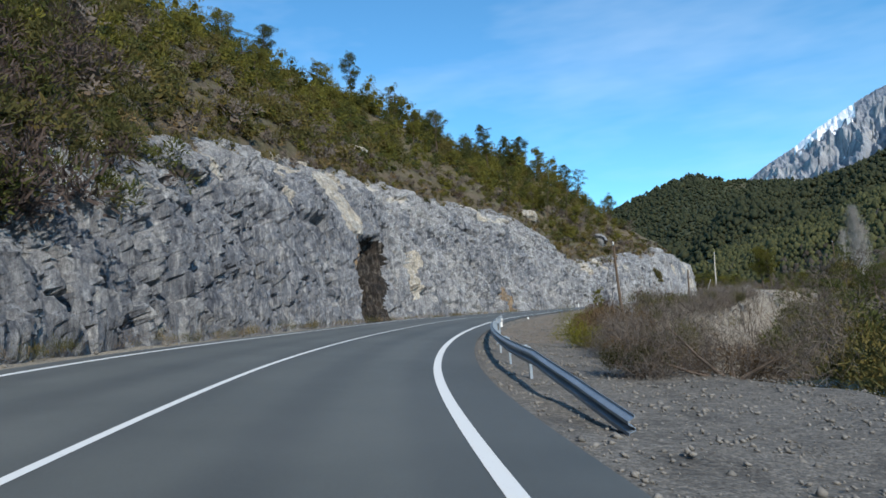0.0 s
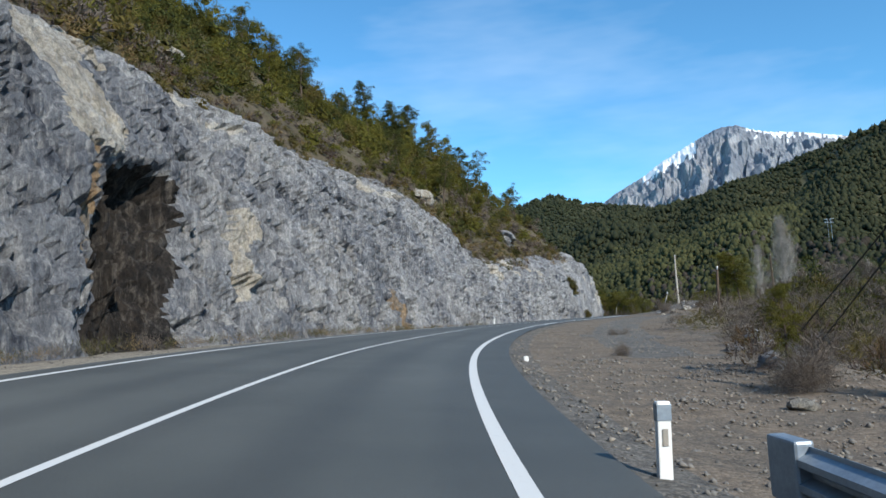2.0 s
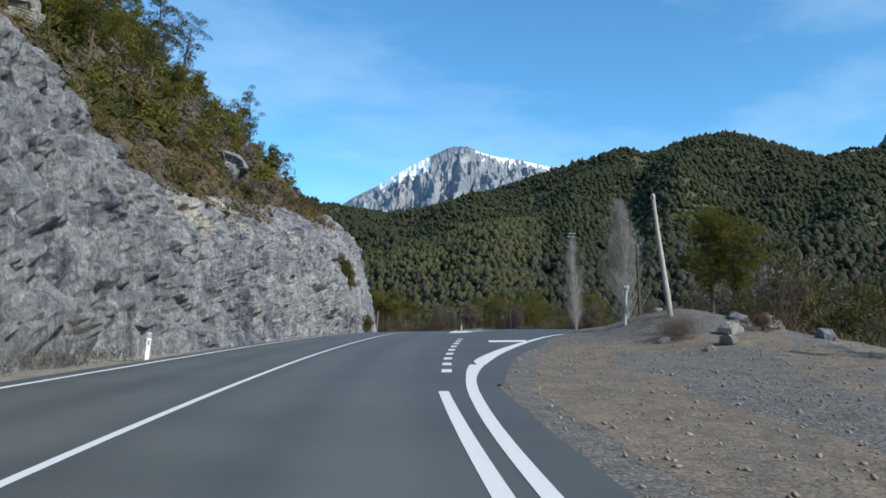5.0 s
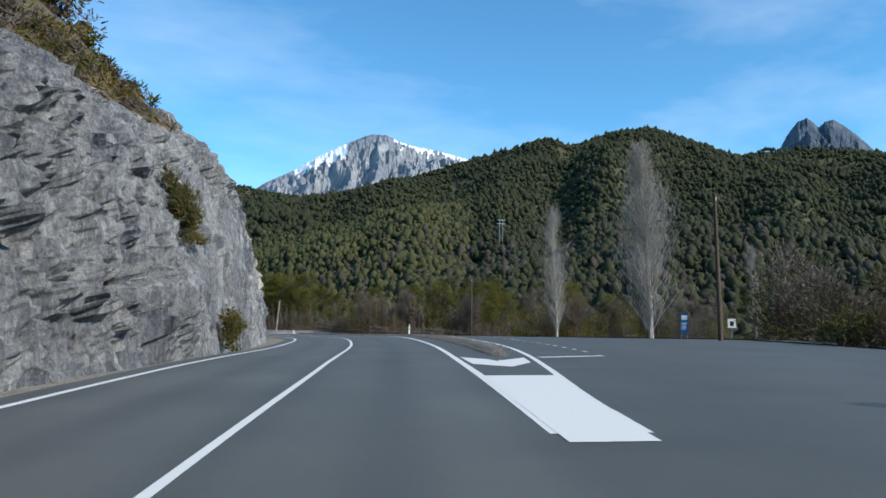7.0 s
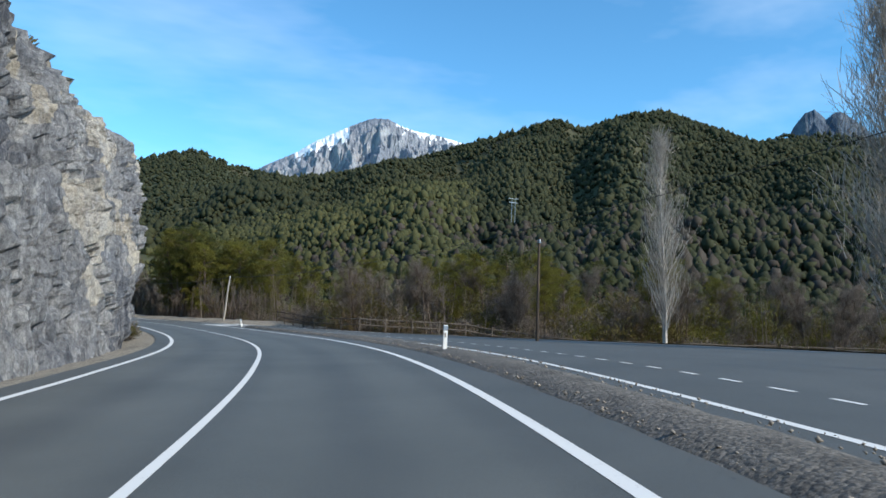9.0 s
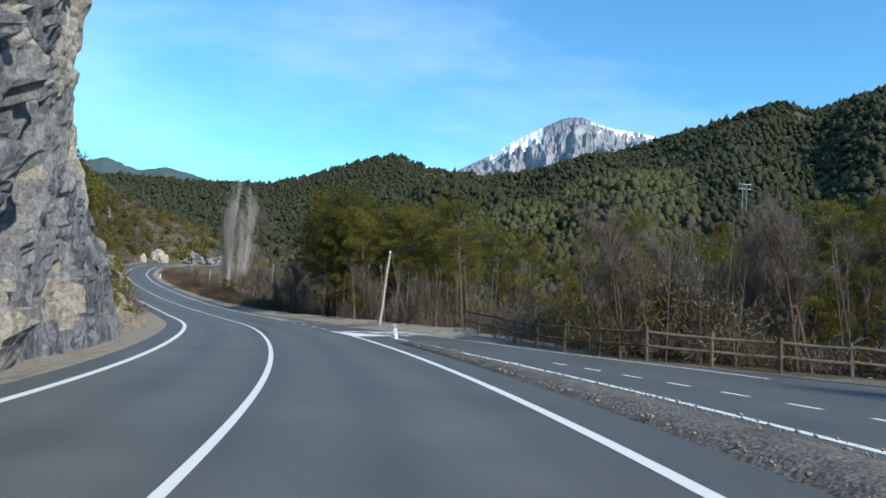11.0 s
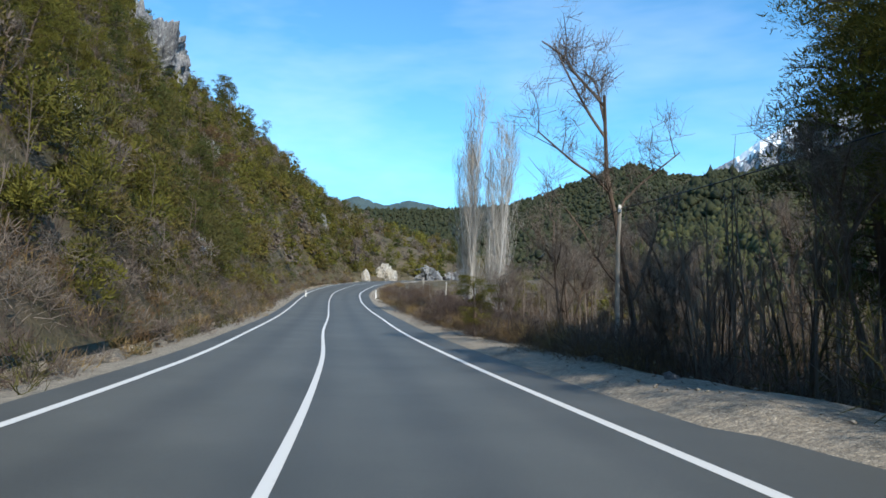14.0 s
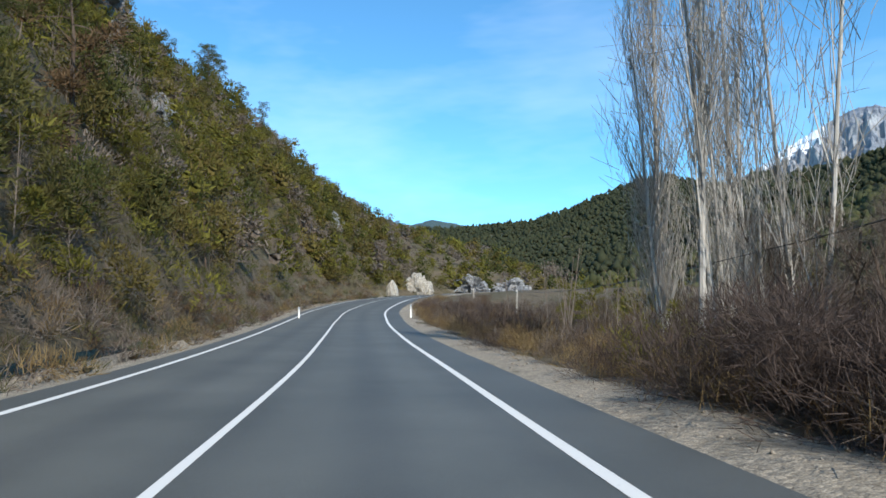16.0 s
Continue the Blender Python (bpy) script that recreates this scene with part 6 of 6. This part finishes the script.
# forest canopy on the hills: crowns too many to count
ICO = bmesh.new()
bmesh.ops.create_icosphere(ICO, subdivisions=1, radius=1)
ICO_V = np.array([v.co[:] for v in ICO.verts])
ICO_F = np.array([[v.index for v in f.verts] for f in ICO.faces])
ICO.free()
OCT_V = np.array([(1, 0, 0), (0, 1, 0), (-1, 0, 0), (0, -1, 0), (0, 0, 1), (0, 0, -1)], float)
OCT_F = np.array([(0, 1, 4), (1, 2, 4), (2, 3, 4), (3, 0, 4), (1, 0, 5), (2, 1, 5), (3, 2, 5), (0, 3, 5)])


def canopy(name, count, phi0, phi1, rho_lo, rho_hi, size_lo, size_hi, mat, label, seed, power=1.6, shape=0):
    SV, SF = (ICO_V, ICO_F) if shape == 0 else (OCT_V, OCT_F)
    rng = np.random.RandomState(seed)
    V, Fc, n = [], [], 0
    m = 0
    while m < count:
        phi = rng.uniform(phi0, phi1)
        rho = (rng.uniform(rho_lo ** power, rho_hi ** power)) ** (1 / power)
        x, y = rho * math.sin(radians(phi)), rho * math.cos(radians(phi))
        k, r, z = nearest(x + EYE0.x, y + EYE0.y)
        if -60 < r < 48 and -3 < k < ST_LAST - 0.3:
            m += 1
            continue
        h = hill_height(phi, rho) - 4
        s = size_lo * 0.8 * (1.45 * size_hi / size_lo) ** (rng.rand() ** 1.2)
        tall = s * rng.uniform(0.8, 1.45)
        jit = 1 + rng.normal(size=(len(SV), 1)) * 0.28
        v = SV * jit * np.array([s, s, tall]) * 0.5
        v[:, :2] *= np.where(v[:, 2:3] > 0, 0.8, 1.1)
        V.append(v + np.array([x + EYE0.x, y + EYE0.y, h + EYE0.z + tall * 0.42]))
        Fc.append(SF + n)
        n += len(SV)
        m += 1
    ob = soup(name, [(np.concatenate(V), np.concatenate(Fc))], mat)
    ob.data.polygons.foreach_set("use_smooth", np.full(len(ob.data.polygons), True, dtype=bool))
    tagged(ob, label, "forest", kind="stuff")


# lit and shaded slopes told apart by canopy colour, split near bearing 22
canopy("forest_canopy", 11000, 2, 23, 110, 560, 1.9, 4.0, PINE_MID, "olive green pine forest on the valley side", 71)
canopy("forest_canopy", 16000, 21, 60, 110, 560, 1.9, 4.0, PINE_FAR, "dense dark green pine forest on the hillside", 76)
canopy("forest_canopy", 24000, 0, 60, 520, 1010, 2.8, 5.4, PINE_FAR, "dense dark green pine forest on the hillside", 72, shape=1)
canopy("forest_canopy", 5000, -28, 8, 150, 620, 2.4, 5.0, PINE_MID, "pine forest on the valley side", 73)
canopy("forest_canopy", 15000, -28, 10, 600, 1680, 4.5, 8, PINE_FAR, "distant pine forest on the ridge", 74, shape=1)
canopy("winter_trees", 2600, 0, 58, 110, 330, 2.2, 4.2, WINTER, "leafless brown trees among the pines", 75)


# ---- road furniture ----
def guard_rail():
    """A corrugated steel beam on channel posts, its near end run down into the ground."""
    g = thing("guard_rail", "galvanised steel guard rail with one end buried", "guard rail")
    prof = [(0.0, 0.0), (0.0, 0.03), (-0.075, 0.075), (-0.075, 0.105), (0.0, 0.14), (0.0, 0.17), (-0.075, 0.205), (-0.075, 0.235), (0.0, 0.28), (0.0, 0.31)]
    verts = []
    ks = np.linspace(0.47, 2.235, 70)
    for k in ks:
        r = table(k, [(0.47, 5.55), (0.9, 5.4), (1.6, 5.2), (2.0, 5.05), (2.28, 5.0)])
        drop = table(k, [(0.47, -0.42), (0.62, -0.20), (0.80, 0.0), (2.28, 0.0)])
        for a, b in prof:
            verts.append(at(k, r + a, 0.28 + b + drop))
    f = grid_faces(len(ks), len(prof))
    beam = mesh_object("beam", verts, f, STEEL, g, smooth=False)
    mod = beam.modifiers.new("thickness", "SOLIDIFY")
    mod.thickness = 0.006
    for k in np.arange(0.88, 2.15, 0.235):
        r = table(k, [(0.47, 5.55), (0.9, 5.4), (1.6, 5.2), (2.0, 5.05), (2.28, 5.0)])
        p = at(k, r + 0.10, -0.4)
        m = Matrix.Translation(p) @ Matrix.Rotation(-math.atan2(heading(k)[0], heading(k)[1]), 4, "Z")
        bm = bmesh.new()
        box(bm, 0, -0.05, 0, 0.008, 0.05, 0.96)
        box(bm, 0, -0.05, 0, 0.06, -0.042, 0.96)
        box(bm, 0, 0.042, 0, 0.06, 0.05, 0.96)
        box(bm, -0.10, -0.04, 0.78, 0.0, 0.04, 1.0)
        bmesh.ops.transform(bm, matrix=m, verts=bm.verts)
        post = part("post", bm, STEEL, g)
        bm = bmesh.new()
        tube(bm, [(-0.125, 0, 0.86), (-0.10, 0, 0.86)], [0.018, 0.022], 6)
        bmesh.ops.transform(bm, matrix=m, verts=bm.verts)
        part("bolt", bm, WOOD_DARK, post, "rusty bolt")
    bm = bmesh.new()
    box(bm, -0.09, -0.30, 0.70, 0.03, 0.02, 1.06, 0.02)
    q = at(2.24, 5.01, -0.45)
    bmesh.ops.transform(bm, matrix=Matrix.Translation(q) @ Matrix.Rotation(-math.atan2(heading(2.26)[0], heading(2.26)[1]), 4, "Z"), verts=bm.verts)
    part("end_plate", bm, STEEL, g)
    return g


guard_rail()


def marker_post(place, lean=(0, 0), height=0.95, turn=0, label="white plastic roadside marker post with a reflector"):
    t = thing("marker_post", label, "marker post", Matrix.LocRotScale(Vector(place), Euler((radians(lean[0]), radians(lean[1]), turn)), None), "marker posts")
    bm = bmesh.new()
    box(bm, -0.06, -0.035, -0.15, 0.06, 0.035, height, 0.012)
    post = part("post", bm, WHITE, t)
    if height > 0.6:
        bm = bmesh.new()
        box(bm, -0.064, -0.039, height - 0.16, 0.064, 0.039, height - 0.02, 0.006)
        part("band", bm, STEEL, post, "dull blue-grey band")
        bm = bmesh.new()
        box(bm, -0.025, -0.045, height - 0.36, 0.025, -0.037, height - 0.22, 0.004)
        part("reflector", bm, WOOD_GREY, post)
    return t


marker_post((-10.4, 38.0, at(2.3, 4.9).z - 0.13), (0, 2), 0.72, 0.25)
marker_post(at(3.08, 5.0, -0.13), (4, -6), 0.17, 0.3, "broken stump of a white marker post")
marker_post((9.2, 170.0, at(10.3, 5.0).z - 0.1), (0, 1), 0.95, -0.2)
marker_post((6.75, 210.7, at(12.7, 5.0).z - 0.08), (0, -12), 0.66, 0.1, "leaning white marker post beside an island")
marker_post(at(6.2, -4.75, -0.2), (0, 4), 0.9, 0.2)
marker_post((-41.6, 309.5, at(19.2, -4).z - 0.1), (0, 0), 0.9, 0.4)
marker_post((-34.4, 314.2, at(19.4, 5).z - 0.1), (0, 0), 0.9, 0.4)


def wood_pole(base, top, rad, mat, label, bar=False):
    t = thing("utility_pole", label, "utility pole", Matrix.Translation(base), "utility poles")
    d = Vector(top) - Vector(base)
    bm = bmesh.new()
    pts = [d * u + Vector((0.02 * math.sin(u * 7), 0.015 * math.cos(u * 5), 0)) for u in (-0.06, 0.0, 0.25, 0.5, 0.75, 1.0)]
    tube(bm, pts, [rad * (1.15 - 0.4 * u) for u in (0, 0, 0.25, 0.5, 0.75, 1)], 10)
    part("shaft", bm, mat, t)
    bm = bmesh.new()
    if bar:
        box(bm, -0.8, -0.05, -0.05, 0.8, 0.05, 0.05, 0.01)
    else:
        box(bm, -0.05, -0.12, -0.06, 0.05, 0.12, 0.02, 0.01)
    bmesh.ops.translate(bm, vec=d * 0.965, verts=bm.verts)
    bracket = part("bracket", bm, STEEL, t)
    for o in ((-0.6, 0.6) if bar else (-0.1, 0.1)):
        bm = bmesh.new()
        tube(bm, [(0, 0, 0.02), (0, 0, 0.05), (0, 0, 0.10), (0, 0, 0.15)], [0.02, 0.045, 0.05, 0.03], 8)
        bmesh.ops.translate(bm, vec=d * 0.965 + Vector((o, 0, 0) if bar else (0, o, 0)), verts=bm.verts)
        part("insulator", bm, WHITE, bracket, "white ceramic insulator")
    return t


wood_pole((-4.35, 42.7, 0.3), (-4.5, 42.9, 5.75), 0.085, WOOD_DARK, "dark weathered wooden pole beside the lay-by")
wood_pole((-1.0, 77.4, 1.0), (-0.8, 77.7, 5.8), 0.10, WOOD_DARK, "short dark wooden pole")
wood_pole((2.5, 110.7, 3.6), (2.8, 112.5, 9.8), 0.11, WOOD_GREY, "pale grey leaning wooden pole on a stony mound")
wood_pole((1.0, 112.0, 3.4), (1.9, 113.4, 5.7), 0.06, WOOD_GREY, "thin pale leaning stake")
wood_pole((5.95, 222.6, 2.6), (6.35, 222.6, 7.0), 0.085, WOOD_GREY, "pale grey wooden pole leaning beside the road")
wood_pole((-4.9, 251.8, 2.4), (-4.75, 251.6, 6.8), 0.068, WOOD_GREY, "pale grey wooden pole before bare trees")
wood_pole((25.7, 155.7, 2.6), (25.6, 155.9, 13.2), 0.15, WOOD_DARK, "tall rust-brown pole beside the side road")
wood_pole((21.3, 187.1, 2.0), (21.3, 187.1, 9.0), 0.09, WOOD_DARK, "thin brown wooden pole behind the junction")
wood_pole((-35.5, 340, 3.2), (-35.7, 340, 9.0), 0.12, WOOD_GREY, "pale wooden pole in the brown field")
wood_pole((-27.5, 322, 3.0), (-27.4, 322, 7.6), 0.11, WOOD_GREY, "pale wooden pole in the brown field")


def wire(a, b, sag, name="wire"):
    a, b = Vector(a), Vector(b)
    pts = [a.lerp(b, u) - Vector((0, 0, 4 * sag * u * (1 - u))) for u in np.linspace(0, 1, 12)]
    bm = bmesh.new()
    tube(bm, pts, [0.014] * 12, 4)
    ob = part(name, bm, BLACK, None)
    return tagged(ob, "thin dark overhead cable between poles", "cable", "cables")


wire((-4.55, 42.95, 5.65), (-6.6, 50.0, 0.75), 0.02)
wire((-4.45, 42.95, 5.5), (-5.9, 49.9, 0.75), 0.02)
wire((6.33, 222.6, 6.9), (25.6, 155.9, 12.6), 1.6)
wire((6.33, 222.6, 6.9), (-4.75, 251.6, 6.7), 0.5)
wire((-4.75, 251.6, 6.7), (-27.4, 322.0, 7.5), 1.2)


def pylon(x, y, h, label):
    z = ground_at(x, y)
    t = thing("pylon", label, "pylon", Matrix.Translation((x, y, z)))
    for sx in (-0.9, 0.9):
        bm = bmesh.new()
        tube(bm, [(sx, 0, -1), (sx * 0.95, 0, h)], [0.13, 0.10], 6)
        part("leg", bm, STEEL, t)
    for zz in (h * 0.86, h):
        bm = bmesh.new()
        box(bm, -2.4, -0.1, zz - 0.11, 2.4, 0.1, zz + 0.11, 0.03)
        part("crossarm", bm, STEEL, t)
    return t


pylon(143.2, 443.4, 13, "grey lattice pylon among the pines")
pylon(-110.0, 570.7, 15, "grey pole pylon on the wooded slope")


def fence():
    """Rustic post-and-rail fence: each post and each rail a part."""
    f = thing("rail_fence", "weathered dark wooden post-and-rail fence", "fence")
    seg = np.array(FENCE)
    L = np.concatenate([[0], np.cumsum(np.hypot(*np.diff(seg, axis=0).T))])
    n = int(L[-1] / 2.0)
    pts = []
    for i in range(n + 1):
        s = L[-1] * i / n
        x, y = float(np.interp(s, L, seg[:, 0])), float(np.interp(s, L, seg[:, 1]))
        pts.append(Vector((x, y, ground_at(x, y))))
    for i, p in enumerate(pts):
        bm = bmesh.new()
        lean = Vector((RNG.normal() * 0.02, RNG.normal() * 0.02, 0))
        tube(bm, [p + Vector((0, 0, -0.3)), p + lean + Vector((0, 0, 1.12 + RNG.normal() * 0.03))], [0.065, 0.058], 7)
        part("post", bm, WOOD_FENCE, f)
        if i:
            for h in (0.5, 0.95):
                bm = bmesh.new()
                o = Vector((RNG.normal() * 0.01, RNG.normal() * 0.01, RNG.normal() * 0.02))
                a, b = pts[i - 1] + Vector((0, 0, h)), p + Vector((0, 0, h))
                tube(bm, [a - (b - a) * 0.04 + o, (a + b) / 2 + Vector((0, 0, -0.02)), b + (b - a) * 0.04 - o], [0.045, 0.05, 0.045], 6)
                part("rail", bm, WOOD_FENCE, f)
    return f


fence()


def totem(x, y):
    z = ground_at(x, y)
    t = thing("information_totem", "blue and white information totem beside the side road", "sign", Matrix.Translation((x, y, z)) @ Matrix.Rotation(radians(-30), 4, "Z") @ Matrix.Scale(0.7, 4))
    bm = bmesh.new()
    box(bm, -0.5, -0.09, 0.55, 0.5, 0.09, 3.3, 0.02)
    panel = part("panel", bm, BLUE, t)
    for sx in (-0.38, 0.38):
        bm = bmesh.new()
        box(bm, sx - 0.05, -0.05, -0.3, sx + 0.05, 0.05, 0.56)
        part("leg", bm, STEEL, t)
    bm = bmesh.new()
    box(bm, -0.34, -0.102, 2.35, 0.34, -0.092, 2.95, 0.003)
    part("white_field", bm, WHITE, panel, "white field")
    for i in range(4):
        bm = bmesh.new()
        box(bm, -0.34, -0.102, 1.9 - i * 0.25, 0.30 - 0.1 * (i % 2), -0.092, 1.98 - i * 0.25, 0.002)
        part("text_bar", bm, WHITE, panel, "white bar")
    return t


totem(35.9, 171.9)


def small_sign(x, y):
    z = ground_at(x, y)
    t = thing("road_sign", "small square white road sign on a steel post", "sign", Matrix.Translation((x, y, z)) @ Matrix.Rotation(radians(-30), 4, "Z"))
    bm = bmesh.new()
    tube(bm, [(0, 0, -0.3), (0, 0, 2.9)], [0.04, 0.04], 8)
    part("post", bm, STEEL, t)
    bm = bmesh.new()
    box(bm, -0.4, -0.06, 2.0, 0.4, -0.035, 2.9, 0.01)
    plate = part("plate", bm, WHITE, t)
    bm = bmesh.new()
    box(bm, -0.18, -0.068, 2.2, 0.18, -0.061, 2.65, 0.003)
    part("symbol", bm, BLACK, plate, "black symbol")
    return t


small_sign(45, 176)

# ---- loose stones ----
STONE_MESH = []
for i in range(6):
    bm = bmesh.new()
    bmesh.ops.create_icosphere(bm, subdivisions=2 if i < 2 else 1, radius=0.5)
    for v in bm.verts:
        v.co *= 1 + 0.35 * noise.noise(v.co * 2.1 + Vector((i * 7, 0, 0)))
        v.co.z *= 0.62
    me = bpy.data.meshes.new("boulder")
    bm.to_mesh(me)
    bm.free()
    me.materials.append(ROCK_PALE if i % 3 == 0 else ROCK)
    STONE_MESH.append(me)
for k, r, s in ((2.95, 10.8, 1.3), (3.15, 12.3, 1.1), (3.3, 11.6, 0.7), (3.5, 13.4, 1.5), (3.9, 14.8, 1.0), (4.4, 15.9, 0.9), (2.6, 8.4, 0.5), (6.35, 13.0, 0.8), (6.5, 14.0, 1.0), (6.65, 15.2, 0.9), (6.75, 17.0, 1.4), (6.6, 18.2, 1.2), (6.62, 16.2, 0.8), (6.68, 16.8, 1.0), (6.58, 14.6, 0.6), (6.9, 13.2, 0.6), (6.45, 11.4, 0.5), (6.3, 12.1, 0.45),
                (1.9, 13.5, 1.6), (2.2, 14.5, 1.9), (2.5, 15.0, 1.7), (1.6, 14.8, 1.4), (13.45, 9.9, 0.35), (14.75, 6.6, 0.4), (15.05, 6.9, 0.5), (8.8, 5.3, 0.25), (10.0, 5.6, 0.3), (11.0, 5.7, 0.3)):
    ob = new("boulder", STONE_MESH[RNG.randint(0, 6)])
    p = right_point(k, r) if r > 6 or k < 5 or k > 14 else at(k, r, 0)
    ob.matrix_basis = Matrix.LocRotScale(p + Vector((0, 0, 0.1 * s)), Euler((RNG.normal() * 0.2, RNG.normal() * 0.2, RNG.uniform(0, 6))), (s, s * RNG.uniform(0.7, 1), s * RNG.uniform(0.7, 1.1)))
    tagged(ob, "rough grey limestone boulder lying on gravel", "boulder", "boulders")


def gravel_bits(name, count, place, lo, hi, mat, label):
    """Loose stones too many to count."""
    V, Fc, n = [], [], 0
    for _ in range(count):
        p = place()
        s = lo * (hi / lo) ** (RNG.rand() ** 2.2)
        v = OCT_V * (1 + RNG.normal(size=(6, 1)) * 0.25) * s * 0.5 * np.array([1, RNG.uniform(0.6, 1), RNG.uniform(0.5, 0.8)])
        w = RNG.uniform(0, 6.3)
        v = v @ np.array([[math.cos(w), math.sin(w), 0.2], [-math.sin(w), math.cos(w), 0.15], [-0.2, -0.1, 1]])
        V.append(v + np.array([p.x, p.y, p.z + 0.12 * s]))
        Fc.append(OCT_F + n)
        n += 6
    ob = soup(name, [(np.concatenate(V), np.concatenate(Fc))], mat)
    tagged(ob, label, "stones", kind="stuff")


def verge_spot(k0, k1, lo, hi, power=1.6):
    k = RNG.uniform(k0, k1)
    e = asphalt_right(k) if not 5.8 < k < 14.5 else max(asphalt_right(k), table(k, SIDE))
    return right_point(k, e + lo + (hi - lo) * RNG.rand() ** power)


gravel_bits("loose_stones", 14000, lambda: verge_spot(0.2, 3.2, 0.1, 8, 1.0), 0.03, 0.13, STONE, "loose grey stones on the verge")
gravel_bits("loose_stones", 16000, lambda: verge_spot(2.4, 7.2, 0.1, 13, 0.9), 0.03, 0.11, STONE_PALE, "loose pale stones on the dirt lay-by")
gravel_bits("loose_stones", 2600, lambda: verge_spot(13.0, 20, 0.15, 2.4, 1.2), 0.025, 0.12, STONE_PALE, "loose pale stones along the verge")
gravel_bits("loose_stones", 1500, lambda: foot_of_rock(-1, 15, -1.2, 0.6), 0.03, 0.28, STONE, "fallen stones at the foot of the rock")

# gravel island between the road and the slip lane
IK = np.arange(8.25, 12.62, 0.04)
verts = []
for k in IK:
    a = right_line(k) + table(k, [(8.2, 1.15), (9, 0.9), (12.6, 0.9)])
    b = max(a + 0.05, slip_line(k) - 0.55)
    for u in np.linspace(0, 1, 7):
        verts.append(at(k, a + (b - a) * u, -0.04 + 0.19 * min(1, (k - 8.24) / 0.15, (12.66 - k) / 0.15) * max(0, math.sin(math.pi * u)) ** 0.7 + 0.03 * fbm(k * 20, u * 4, 1)))
island = mesh_object("island", verts, grid_faces(len(IK), 7)[:, ::-1], GRAVEL, smooth=True)
tagged(island, "narrow strip of gravel between the road and a slip lane", "island", kind="structure")


def island_spot():
    k = RNG.uniform(8.25, 12.6)
    a, b = right_line(k) + 0.9, max(right_line(k) + 1.0, slip_line(k) - 0.3)
    return at(k, RNG.uniform(a, b), 0.08)


gravel_bits("loose_stones", 4200, island_spot, 0.02, 0.09, STONE_PALE, "heap of loose grey stones on the island")
